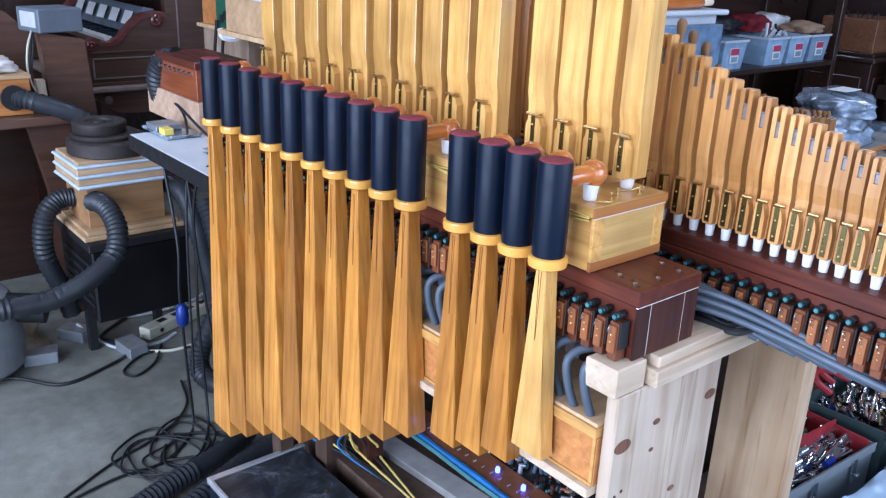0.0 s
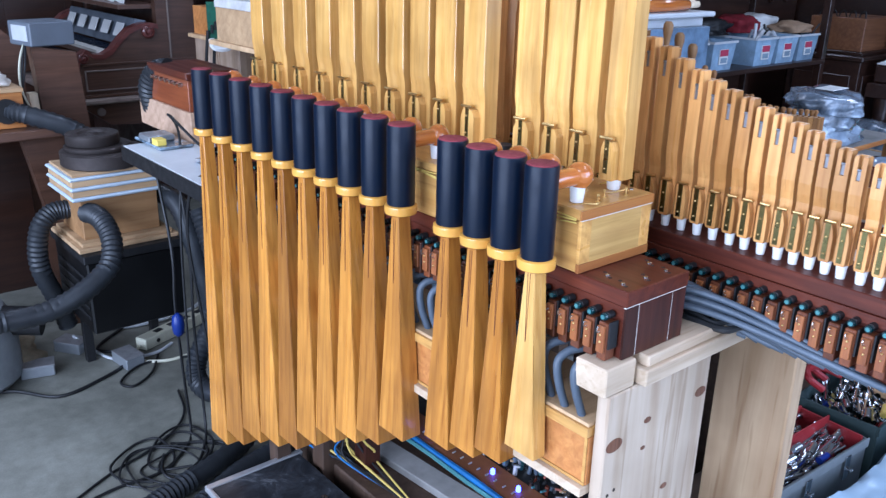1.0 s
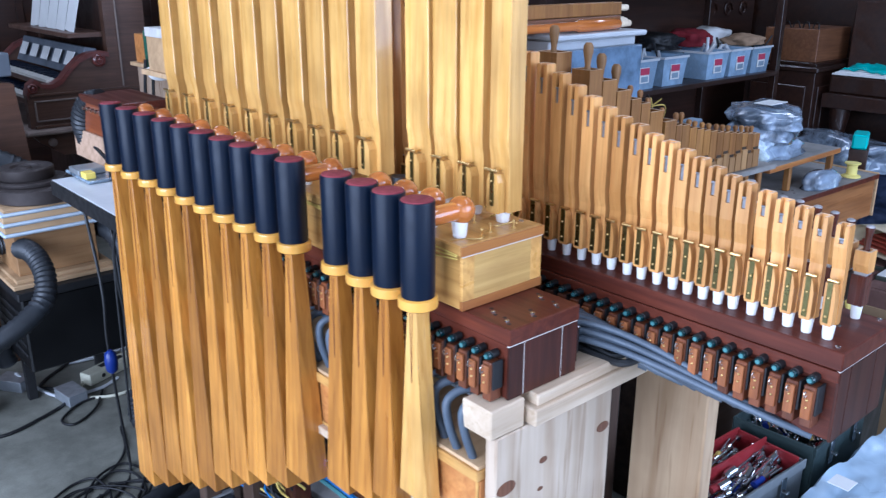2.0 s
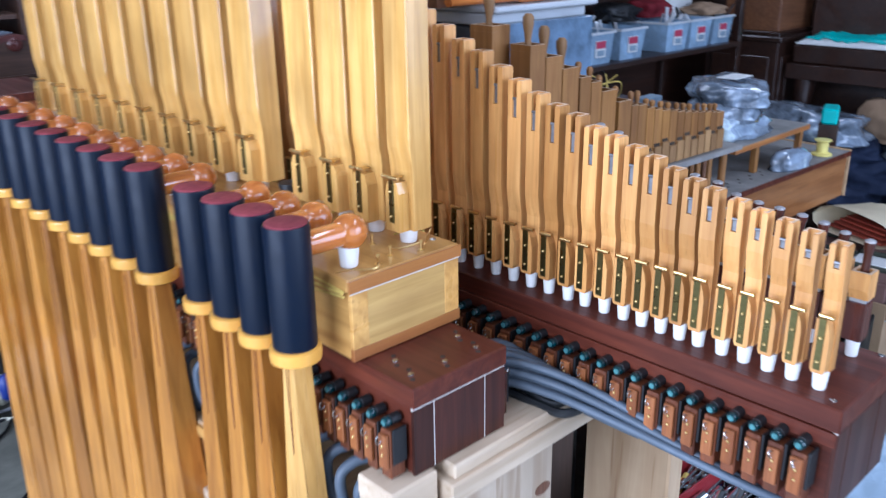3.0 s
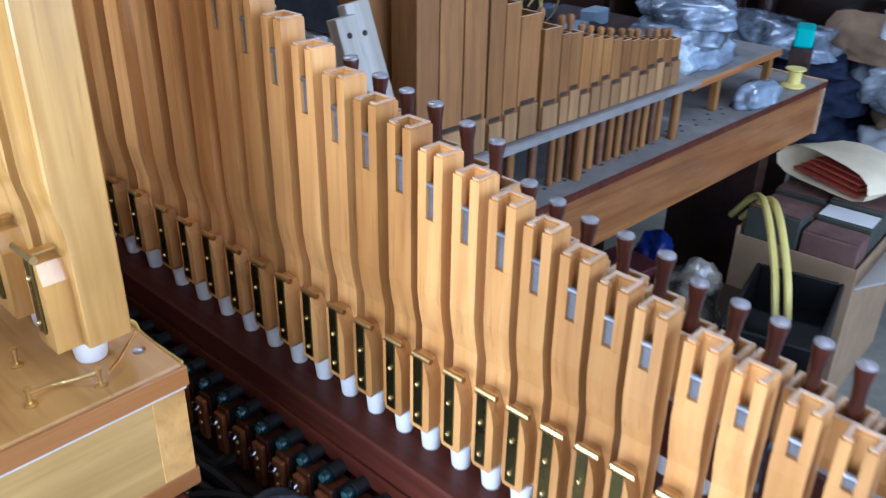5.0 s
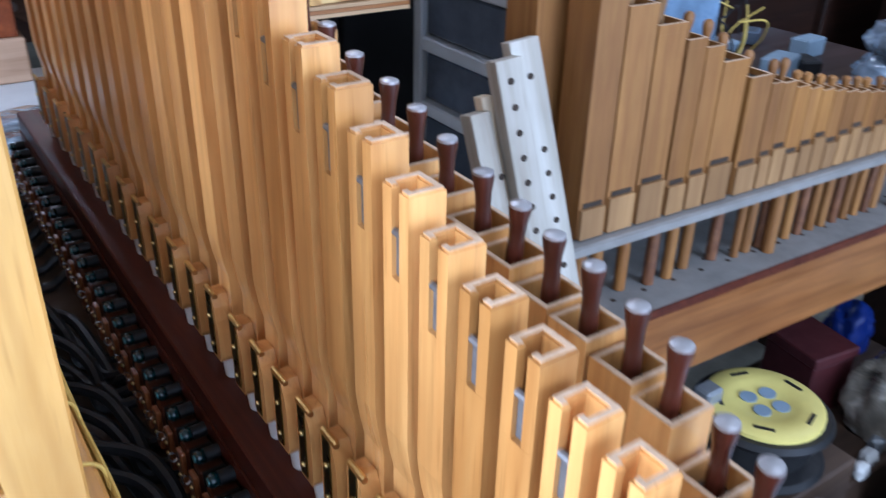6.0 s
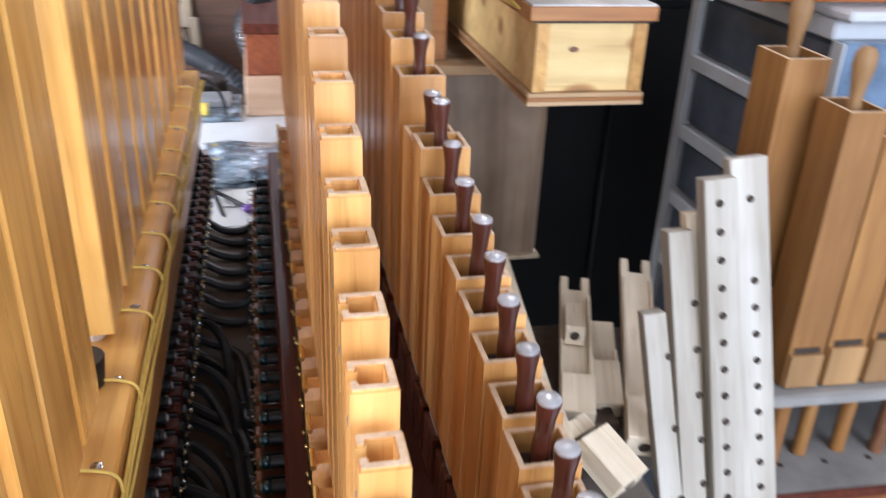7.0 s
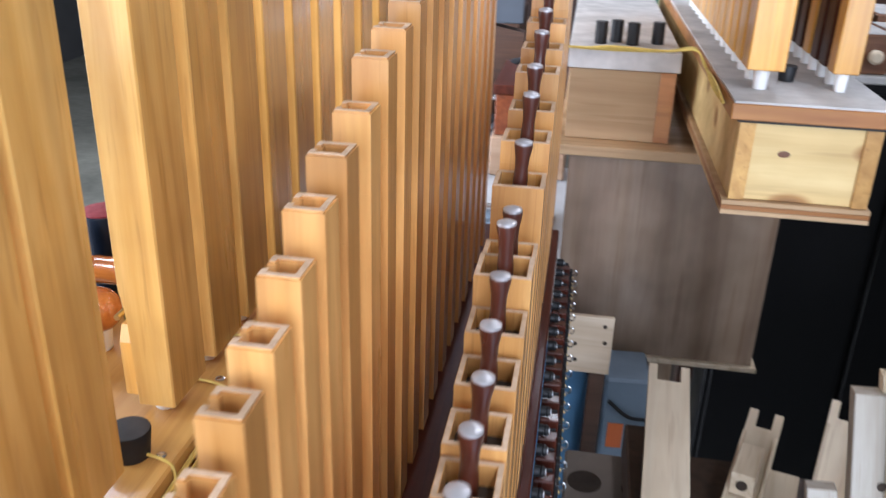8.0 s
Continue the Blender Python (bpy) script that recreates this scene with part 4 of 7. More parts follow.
tagged(box("circuit_bearer", 0.93, 1.05, 0.62, 0.66, 0.0, 0.5765, "pine", None, "", 0.002), "pine leg under the circuit board", "post")
tagged(box("circuit_bearer", 0.93, 1.05, 1.50, 1.55, 0.0, 0.5765, "crate0", None, "", 0.002), "dark leg under the circuit board", "post")

# ---- old chest with a stepped row of pipes beside the shelf ----
M["oakdark"] = wood("worn_chest_wood", (0.37, 0.160, 0.050), (0.22, 0.085, 0.026), "x", 14, 0.42, 0.2, 0.2, figure=1.0)
OLD = pose(1.65, 1.14, 0, 0, 0, -2) @ pose(-1.65, -1.14, 0)     # the old chest stands a little askew
OZ, RZ = 0.802, 0.926            # tops of the old chest and of its rack board
og = thing("old_pipe_chest", "old brown wind chest with a dusty top", "wind chest", (0, 0, 0))
og.matrix_world = OLD
box("body", 1.648, 3.096, 1.108, 1.44, 0.655, OZ - 0.0145, "oakdark", og, "", 0.002)
box("top", 1.645, 3.10, 1.102, 1.445, OZ - 0.014, OZ, "dustyboard", og, "dusty grey top board", 0.002)
box("edge", 1.645, 3.099, 1.098, 1.1018, OZ - 0.0145, OZ + 0.0005, "mahogany", og, "dark red-brown front edge", 0.0005)
box("end_board", 3.1005, 3.108, 1.102, 1.44, 0.655, OZ + 0.004, "ply", og, "pale worn end board", 0.001)
for x in (1.70, 2.9):
    box("trestle", x, x + 0.05, 1.15, 1.40, 0.0, 0.6545, "darkwood", og)
random.seed(61)
for k in range(46):
    x = 1.68 + 0.030 * k
    part("tube_hole", bm_lathe(bmesh.new(), [(0.0042, OZ + 0.0002), (0.0042, OZ + 0.0006)], 10, pose(x, 1.150 + 0.022 * (k % 2), 0)), "inside", og, "", True)
rk = thing("pipe_rack", "dusty grey rack board on turned legs over the old chest", "rack", (0, 0, 0))
rk.matrix_world = OLD
box("board", 1.620, 2.46, 1.124, 1.36, RZ - 0.014, RZ, "dustyboard", rk, "", 0.001)
box("board_edge", 1.620, 2.46, 1.1215, 1.1236, RZ - 0.0135, RZ - 0.0015, "dustyboard", rk, "", 0.0004)
for x in (1.655, 2.06, 2.40):
    cyl("leg", (x, 1.140, OZ + 0.0005), (x, 1.140, RZ - 0.0145), 0.010, "oldpine", rk, "", None, 10)
random.seed(11)
GX = [1.645, 1.692, 1.744, 1.800, 1.838, 1.875, 1.937, 1.986, 2.012, 2.045, 2.077, 2.109, 2.141, 2.172, 2.203, 2.234, 2.264, 2.294, 2.323, 2.350, 2.385]
GZ = [1.251, 1.224, 1.196, 1.172, 1.158, 1.134, 1.104, 1.089, 1.086, 1.075, 1.068, 1.061, 1.055, 1.049, 1.044, 1.039, 1.035, 1.031, 1.027, 1.023]


M["capwood"] = wood("mouth_cap_wood", (0.40, 0.235, 0.10), (0.30, 0.165, 0.065), "z", 20, 0.55, 0.0, 0.25)


def old_pipe(i, x0, x1, ztop, y=1.14, wide=0.93):
    w = min(0.050, (x1 - x0) * wide)
    p = thing("old_stopped_pipe", "old brown square wooden pipe with a turned peg stopper", "organ pipe", (x0 + w / 2, y, RZ + 0.001), group="old stopped pipes")
    p.matrix_world = OLD @ p.matrix_world
    H = ztop - RZ - 0.001
    d = w * 1.25
    wall = 0.0045 if w > 0.03 else 0.003
    cut = H - 0.012
    bm = bm_prism(bmesh.new(), [(0.004, 0.0), (d, 0.0), (d, cut), (0.0, cut), (0.0, 0.003)], "x", -w / 2, w / 2)
    part("body", bm, "oldpine", p)
    bm = bm_ring(bmesh.new(), w / 2, d / 2, wall, cut + 0.0001, H)
    bmesh.ops.translate(bm, vec=(0, d / 2, 0), verts=bm.verts)
    part("open_top", bm, "oldpine", p)
    bm = bm_ring(bmesh.new(), w / 2 - 0.0005, d / 2 - 0.0005, wall - 0.001, H + 0.0001, H + 0.0006)
    bmesh.ops.translate(bm, vec=(0, d / 2, 0), verts=bm.verts)
    part("rim", bm, "cut", p, "pale worn rim")
    hc = 0.052 + 0.007 * ((i * 7) % 3 - 1)
    box("mouth_cap", -w * 0.46, w * 0.46, -0.006, 0.0035, 0.002, hc, "capwood", p, "paler mouth cap", 0.001)
    box("mouth_slit", -w * 0.36, w * 0.36, -0.0012, 0.0038, hc + 0.0005, hc + 0.0075, "inside", p, "dark mouth slit", 0.0)
    box("stopper_top", -w / 2 + wall + 0.0003, w / 2 - wall - 0.0003, wall + 0.0003, d - wall - 0.0003, cut + 0.0002, cut + 0.004, "inside", p, "dark stopper block in the open top", 0.0)
    r = 0.0105 if i < 3 else 0.0066
    t = 0.066 if i < 3 else 0.038 if i < 9 else 0.027
    b = cut + 0.0042
    prof = [(r * 0.75, b), (r * 0.62, b + t * 0.25), (r * 0.78, b + t * 0.45), (r * 1.1, b + t * 0.72), (r * 1.05, b + t * 0.90), (r * 0.6, b + t)]
    part("peg", bm_lathe(bmesh.new(), prof, 14, pose(random.uniform(-0.004, 0.004), d / 2, 0)), "capwood" if i < 3 else "oldpine", p, "turned wooden peg", True)
    cyl("foot_tube", (0, d / 2, OZ + 0.001 - RZ - 0.001), (0, d / 2, -0.0155), min(0.009, w * 0.28), "oldpine" if i % 3 else "brownlight", p, "", None, 10)


for i in range(20):
    old_pipe(i, GX[i], GX[i + 1], GZ[i])
old_pipe(0, 1.612, 1.662, 1.286, 1.212, 1.0)

# ---- chest on the far stand, with its pipes ----
st = thing("grey_cabinet", "grey-painted plywood cabinet carrying small wind chests", "cabinet", (0, 0, 0))
M["greypanel"] = wood("stained_plywood_panel", (0.46, 0.36, 0.275), (0.29, 0.205, 0.150), "z", 7.0, 0.34, 0.25, 0.15, figure=0.9, blotch=0.25)
box("front", 1.232, 1.542, 1.722, 1.74, 0.82, 1.142, "greypanel", st, "stained grey front panel", 0.001)
box("bottom_edge", 1.225, 1.550, 1.715, 2.5, 0.811, 0.8195, "raw", st)
box("top", 1.215, 1.56, 1.712, 2.6, 1.1425, 1.158, "ply", st)
box("side", 1.53, 1.542, 1.74, 2.5, 0.82, 1.142, "greypanel", st)
for x in (1.225, 1.51):
    box("leg", x, x + 0.035, 2.2, 2.235, 0.0, 0.8045, "darkwood", st)
M["whitedust"] = plain("whitish_dusty_top", (0.58, 0.56, 0.53), 0.7, 0, 0.3, 16, 0.15)
h = thing("small_wind_chest", "small knotty pine wind chest with a walnut-edged top", "wind chest", (0, 0, 0))
box("body", 1.401, 1.539, 1.392, 2.6, 1.206, 1.288, "knotty", h, "", 0.001)
for a in (1.401, 1.523):
    box("end_stile", a, a + 0.016, 1.3885, 1.3918, 1.206, 1.288, "chestnut", h, "", 0.0003)
for k in range(3):
    box("bottom_ply", 1.395, 1.543, 1.386, 2.6, 1.190 + k * 0.0052, 1.1948 + k * 0.0052, ("ply", "trim_wood", "ply")[k], h, "", 0.0002)
box("gasket", 1.398, 1.542, 1.3865, 2.6, 1.2885, 1.2905, "rubber", h, "dark gasket line", 0.0)
box("top_board", 1.390, 1.548, 1.384, 2.6, 1.291, 1.3075, "trim_wood", h, "walnut-coloured top edge", 0.001)
box("top_skin", 1.392, 1.546, 1.386, 2.6, 1.3077, 1.310, "whitedust", h, "dusty pale top", 0.0)
for k in range(14):
    y = 1.45 + k * 0.052
    p = thing("yellow_pipe", "yellow varnished square pipe standing on a white foot", "organ pipe", (1.425, y, 1.3105), group="yellow pipes")
    box("body", -0.019, 0.019, -0.019, 0.019, 0.022, 0.40, "yellowwood", p, "", 0.0012)
    part("foot", bm_lathe(bmesh.new(), [(0.007, 0.0), (0.0075, 0.002), (0.0085, 0.022)], 14), "nylon", p, "white nylon foot", True)
for k in range(12):
    y = 1.46 + k * 0.040
    p = thing("dark_pipe", "small red-brown square pipe in a stepped row", "organ pipe", (1.508, y, 1.3105), group="dark small pipes")
    box("body", -0.013, 0.013, -0.013, 0.013, 0.020, 0.10 + 0.012 * k, "mahogany_x" if k % 3 else "yellowwood", p, "", 0.001)
    part("foot", bm_lathe(bmesh.new(), [(0.006, 0.0), (0.0075, 0.02)], 12), "nylon", p, "white nylon foot", True)
i2 = thing("side_wind_chest", "low pale wooden wind chest with dark plugs", "wind chest", (0, 0, 0))
box("body", 1.222, 1.372, 1.752, 2.55, 1.1585, 1.262, "ply", i2, "", 0.001)
box("top", 1.218, 1.376, 1.748, 2.55, 1.2625, 1.290, "whitedust", i2, "", 0.001)
box("stile", 1.350, 1.372, 1.7485, 1.7518, 1.160, 1.262, "trim_wood", i2, "", 0.0)
for k, x in enumerate((1.262, 1.285, 1.308, 1.345)):
    cyl("plug", (x, 1.80 + 0.02 * (k % 2), 1.2905), (x, 1.80 + 0.02 * (k % 2), 1.322), 0.009, "rubber", i2, "black plug", None, 12)

bm = bm_lathe(bmesh.new(), [(0.0042, 0.0), (0.0042, 0.0006), (0.0018, 0.0008)], 18, pose(1.449, 1.3916, 1.257, 90, 0, 0) @ Matrix.Diagonal((1.5, 0.8, 1, 1)))
part("knot", bm, "knot", h, "dark oval knot", True)
rp = thing("rubber_plug", "black rubber plug on the small chest", "plug", (1.462, 1.50, 1.3105))
part("plug", bm_lathe(bmesh.new(), [(0.008, 0.0003), (0.010, 0.016), (0.0095, 0.017)], 20), "rubber", rp, "", True)
for k in range(3):
    pts = [(1.20 + 0.02 * k, 1.742 - 0.002 * k, 1.293), (1.28, 1.738 - 0.003 * k, 1.292 + 0.003 * k), (1.35, 1.73, 1.296), (1.388, 1.72 - 0.01 * k, 1.304), (1.3875, 1.60 - 0.01 * k, 1.302), (1.386, 1.50, 1.306 - 0.004 * k), (1.386, 1.42, 1.300)]
    tagged(tube("thread_strand", pts, 0.0018, "thread", seg=6, n=5), "yellow thread lying over the small chests", "thread", "thread bundle")

# dark store behind
M["blackpaint"] = plain("black_paint", (0.0045, 0.0045, 0.005), 0.40, 0, 0.3, 8, 0.05)
bk = thing("black_cabinet", "black cabinet standing in the shade", "cabinet", (0, 0, 0))
box("carcass", 1.56, 2.10, 2.15, 2.6, 0.0, 1.19, "blackpaint", bk, "", 0.004)
box("door", 1.57, 1.825, 2.135, 2.1495, 0.06, 1.17, "blackpaint", bk, "", 0.003)
box("door", 1.835, 2.09, 2.135, 2.1495, 0.06, 1.17, "blackpaint", bk, "", 0.003)
box("top_board", 1.55, 2.11, 2.125, 2.61, 1.1905, 1.205, "whitedust", bk, "pale dusty top", 0.002)
random.seed(17)
for k in range(14):
    u, v = k % 7, k // 7
    b2 = thing("drawer_block", "brown wooden block with a pale turned knob on the black cabinet", "wooden part", (1.595 + 0.074 * u + 0.02 * v, 2.18 + 0.20 * v, 1.2055), random.uniform(-3, 3), "turned parts")
    hh = 0.070 + 0.012 * v
    box("block", -0.034, 0.034, -0.04, 0.13, 0.0, hh, "brownlight", b2, "", 0.003)
    box("top_card", -0.031, 0.031, -0.036, 0.126, hh + 0.0003, hh + 0.0016, "whitedust", b2, "dusty pale top", 0.0)
    part("knob", bm_lathe(bmesh.new(), [(0.006, 0.0), (0.007, 0.008), (0.012, 0.012), (0.013, 0.020), (0.008, 0.025)], 14, pose(random.uniform(-0.008, 0.008), -0.0405, 0.034, 90, 0, 0)), "raw", b2, "pale turned knob", True)
dt = thing("drawer_tower", "white plastic drawer tower with smoky drawers", "drawer unit", (1.812, 1.385, 0.0))
M["whiteplastic"] = plain("white_plastic", (0.56, 0.58, 0.60), 0.4, 0, 0.12, 10, 0.03)
M["paleblue"] = plain("translucent_blue_plastic", (0.17, 0.25, 0.36), 0.3, 0, 0.6, 14, 0.04, 0.2)
M["smoke"] = plain("smoky_plastic", (0.095, 0.115, 0.15), 0.18, 0, 0.5, 8, 0.04, 0.3)
for y in (0.0, 0.385):
    box("side_panel", 0.0, 0.36, y, y + 0.024, 0.0, 1.262, "paleblue" if y == 0.0 else "whiteplastic", dt, "", 0.003)
box("front_post", -0.004, -0.0005, 0.0, 0.026, 0.0, 1.262, "whiteplastic", dt, "", 0.001)
box("front_post", -0.004, -0.0005, 0.383, 0.409, 0.0, 1.262, "whiteplastic", dt, "", 0.001)
for k in range(11):
    z = 0.015 + k * 0.1245
    box("rail", -0.004, 0.36, 0.0265, 0.3825, z, z + 0.026, "whiteplastic", dt, "", 0.003)
    if z + 0.12 < 1.262:
        box("drawer", 0.006, 0.35, 0.0265, 0.3825, z + 0.028, z + 0.1225, "smoke", dt, "smoky translucent drawer", 0.006)
box("top", -0.008, 0.37, -0.006, 0.415, 1.288, 1.302, "whiteplastic", dt, "", 0.004)
# turned and square wooden pipes lying on the tower
for k, (y, z, x1, m) in enumerate(((1.475, 1.3025, 2.16, "brownlight"), (1.515, 1.3025, 2.20, "brownlight"), (1.49, 1.3385, 2.18, "oldpine"))):
    o = thing("wooden_pipe_blank", "brown square wooden pipe lying on the drawer tower", "organ pipe", (0, 0, 0), 0, "pipes on the tower")
    box("body", 1.70, x1, y - 0.018, y + 0.018, z, z + 0.035, m, o, "", 0.002)
    cyl("foot", (x1 + 0.0005, y, z + 0.018), (x1 + 0.045, y, z + 0.018), 0.009, "raw", o, "pale turned foot")
o = thing("turned_roller", "orange turned wooden roller lying on the drawer tower", "roller", (0, 0, 0))
part("roller", bm_lathe(bmesh.new(), [(0.012, 0.0), (0.012, 0.22), (0.0165, 0.235), (0.0165, 0.40), (0.014, 0.405)], 22, pose(1.70, 1.425, 1.3190, 0, 90, 0)), "ball", o, "", True)
part("tip", bm_lathe(bmesh.new(), [(0.011, 0.406), (0.009, 0.455)], 18, pose(1.70, 1.425, 1.3190, 0, 90, 0)), "raw", o, "pale tip", True)

# ---- the table behind the organ with the boxes on it ----
tb = thing("work_table", "narrow table with a white top and black edge", "table", (0, 0, 0))
M["whitetop"] = plain("white_table_top", (0.66, 0.68, 0.70), 0.4, 0, 0.12, 6, 0.03)
box("top", 0.872, 1.34, 1.765, 2.50, 0.852, 0.872, "whitetop", tb, "", 0.001)
box("edge", 0.866, 0.8715, 1.762, 2.50, 0.828, 0.8705, "rubber", tb, "black edge band", 0.0005)
box("apron", 0.872, 1.33, 1.768, 2.49, 0.828, 0.8515, "rubber", tb, "", 0.0005)
for x, y in ((1.0, 1.80), (1.20, 2.44), (1.28, 1.80), (1.29, 2.44)):
    box("leg", x, x + 0.035, y, y + 0.035, 0.0, 0.8275, "rubber", tb, "", 0.001)
tagged(box("pine_support", 1.046, 1.22, 2.398, 2.80, 0.8725, 0.966, "rough_block", None, "", 0.003), "rough pale pine block on the table", "block")
mb = thing("mahogany_box", "polished mahogany box with a row of steel pins", "box", (0, 0, 0))
box("body", 1.052, 1.21, 2.412, 2.70, 0.9665, 1.062, "cherry", mb, "", 0.002)
box("lid", 1.046, 1.216, 2.406, 2.706, 1.0625, 1.085, "mahogany", mb, "", 0.002)
for k in range(7):
    cyl("pin", (1.0515, 2.45 + k * 0.036, 1.045), (1.040, 2.45 + k * 0.036, 1.045), 0.0065, "steel", mb, "", None, 10)

# ---- bellows with iron weights on a black case ----
bx = thing("bellows_box", "brown wooden regulator box with pale blue bellows", "bellows", (0.80, 2.75, 0.485), 0, "")
box("plinth", -0.035, 0.30, -0.05, 0.26, 0.0, 0.014, "ply", bx)
box("base", -0.02, 0.285, -0.035, 0.245, 0.0145, 0.028, "ply", bx)
M["bluecloth"] = plain("pale_blue_cloth", (0.50, 0.58, 0.66), 0.7, 0, 0.15, 20, 0.1)
box("body", 0.0, 0.255, 0.0, 0.22, 0.0285, 0.165, "oak2", bx)
for k in range(2):
    box("fold", -0.033, 0.262, -0.028, 0.235, 0.168 + k * 0.034, 0.180 + k * 0.034, "bluecloth", bx, "pale blue cloth fold", 0.005)
    box("board", -0.026, 0.255, -0.02, 0.228, 0.1805 + k * 0.034, 0.2015 + k * 0.034, "ply", bx)
box("top_board", -0.033, 0.262, -0.028, 0.235, 0.236, 0.246, "bluecloth", bx, "", 0.004)
box("lid", -0.02, 0.250, -0.015, 0.225, 0.2465, 0.256, "ply", bx)
M["iron"] = plain("rusty_iron", (0.055, 0.045, 0.042), 0.55, 0.5, 0.3, 20, 0.15)
for k, (r, z, hgt) in enumerate(((0.138, 0.2565, 0.048), (0.108, 0.305, 0.016), (0.086, 0.3215, 0.036))):
    w = thing("iron_weight", "round rusty iron weight stacked on the bellows", "weight", (0.925 - 0.012 * k, 2.855 + 0.01 * k, 0.485 + z), group="iron weights")
    part("disc", bm_lathe(bmesh.new(), [(r * 0.97, 0), (r, 0.004), (r, hgt - 0.004), (r * 0.96, hgt), (r * 0.55, hgt), (r * 0.5, hgt - 0.008), (r * 0.25, hgt - 0.008), (r * 0.2, hgt)], 36), "iron", w, "", True)
bc = thing("black_case", "black equipment case with a dusty lid", "case", (0, 0, 0))
box("body", 0.775, 1.10, 2.68, 3.02, 0.20, 0.455, "blackpaint", bc, "", 0.006)
box("lid", 0.765, 1.112, 2.668, 3.03, 0.456, 0.484, "rubber", bc, "dusty lid", 0.003)
for k in range(5):
    box("ridge", 0.772, 0.7745, 2.70, 3.0, 0.25 + k * 0.035, 0.262 + k * 0.035, "rubber", bc, "", 0.0005)
for x, y in ((0.80, 2.90), (1.06, 2.95)):
    box("foot", x, x + 0.03, y, y + 0.03, 0.0, 0.1995, "rubber", bc, "", 0.001)

# ---- hoses and clutter on the floor behind ----
def hose(pts, r=0.036, mat="hosegrey", label="black corrugated wind hose lying in a loose bend", ribs=0.12, pitch=0.016):
    return tagged(tube("corrugated_hose", pts, r, mat, None, "", 14, 10, ribs, pitch), label, "hose", "corrugated hoses")


hose([(0.82, 2.752, 0.605), (0.825, 2.70, 0.612), (0.832, 2.64, 0.600), (0.832, 2.58, 0.555), (0.80, 2.53, 0.492), (0.708, 2.50, 0.438), (0.598, 2.50, 0.400), (0.467, 2.50, 0.399), (0.25, 2.50, 0.41)], 0.034)
hose([(0.802, 2.90, 0.585), (0.75, 2.90, 0.582), (0.705, 2.89, 0.545), (0.685, 2.89, 0.47), (0.69, 2.90, 0.38), (0.73, 2.92, 0.26), (0.76, 2.94, 0.15)], 0.034, label="black corrugated wind hose beside the bellows")
hose([(1.06, 2.88, 0.62), (1.11, 2.74, 0.60), (1.124, 2.66, 0.50), (1.145, 2.64, 0.38), (1.17, 2.64, 0.25), (1.2, 2.7, 0.1)], 0.036, label="black corrugated wind hose behind the table legs")
hose([(1.14, 2.60, 0.60), (1.144, 2.56, 0.52), (1.140, 2.50, 0.42), (1.130, 2.48, 0.29), (1.085, 2.49, 0.187), (1.035, 2.48, 0.10), (1.020, 2.43, 0.045), (1.055, 2.32, 0.04), (1.20, 2.20, 0.04), (1.35, 2.12, 0.04)], 0.036, label="black corrugated wind hose reaching down to the floor")
hose([(1.09, 2.06, 0.20), (1.05, 2.06, 0.10), (0.98, 2.03, 0.045), (0.85, 1.97, 0.04), (0.70, 1.92, 0.04), (0.55, 1.86, 0.04)], 0.032, label="grey corrugated hose lying on the concrete")
hose([(1.15, 1.95, 0.05), (1.02, 1.93, 0.04), (0.90, 1.90, 0.04), (0.78, 1.84, 0.04), (0.62, 1.76, 0.04)], 0.030, label="grey corrugated hose lying on the concrete")
hose([(0.74, 3.30, 0.865), (0.80, 3.26, 0.85), (0.92, 3.22, 0.80), (1.0, 3.2, 0.74), (1.05, 3.15, 0.66)], 0.036, label="black corrugated hose from the orange box")
hose([(1.10, 2.66, 1.06), (1.075, 2.70, 1.05), (1.06, 2.73, 1.0), (1.08, 2.76, 0.93), (1.10, 2.78, 0.88)], 0.040, label="black corrugated hose bent down behind the boxes")

M["cream"] = plain("cream_plastic", (0.62, 0.60, 0.46), 0.45, 0, 0.15, 20, 0.03)
M["blueplastic"] = plain("blue_plastic", (0.012, 0.03, 0.20), 0.35, 0, 0.2, 20, 0.02)
ps = thing("power_strip", "cream power strip lying on the concrete", "power strip", (1.14, 2.945, 0.0), 21)
box("body", -0.16, 0.16, -0.028, 0.028, 0.0, 0.045, "cream", ps, "", 0.004)
for k in range(4):
    box("socket", -0.09 + k * 0.07, -0.055 + k * 0.07, -0.012, 0.012, 0.0452, 0.0466, "rubber", ps, "dark socket", 0.0)
cyl("button", (-0.10, -0.0282, 0.022), (-0.10, -0.031, 0.022), 0.008, "rubber", ps, "", None, 12)
random.seed(21)
def cable(pts, r=0.0045, mat="rubber", label="black cable trailing over the concrete"):
    return tagged(tube("cable", pts, r, mat, None, "", 7, 8), label, "cable", "floor cables")


cable([(0.98, 2.88, 0.02), (0.95, 2.84, 0.006), (0.96, 2.78, 0.006), (1.05, 2.73, 0.006), (1.2, 2.75, 0.006), (1.4, 2.8, 0.006)], 0.006, "cream", "cream mains cable on the concrete")
cable([(0.80, 3.05, 0.05), (0.85, 2.95, 0.006), (0.90, 2.84, 0.006), (1.02, 2.82, 0.006), (1.1, 2.86, 0.006)], 0.006, "whiteplastic", "white cable curling over the concrete")
cable([(0.90, 3.15, 0.03), (1.0, 3.10, 0.01), (1.15, 3.08, 0.01), (1.3, 3.1, 0.02), (1.42, 3.12, 0.1)], 0.007, "whiteplastic", "white cable curling over the concrete")
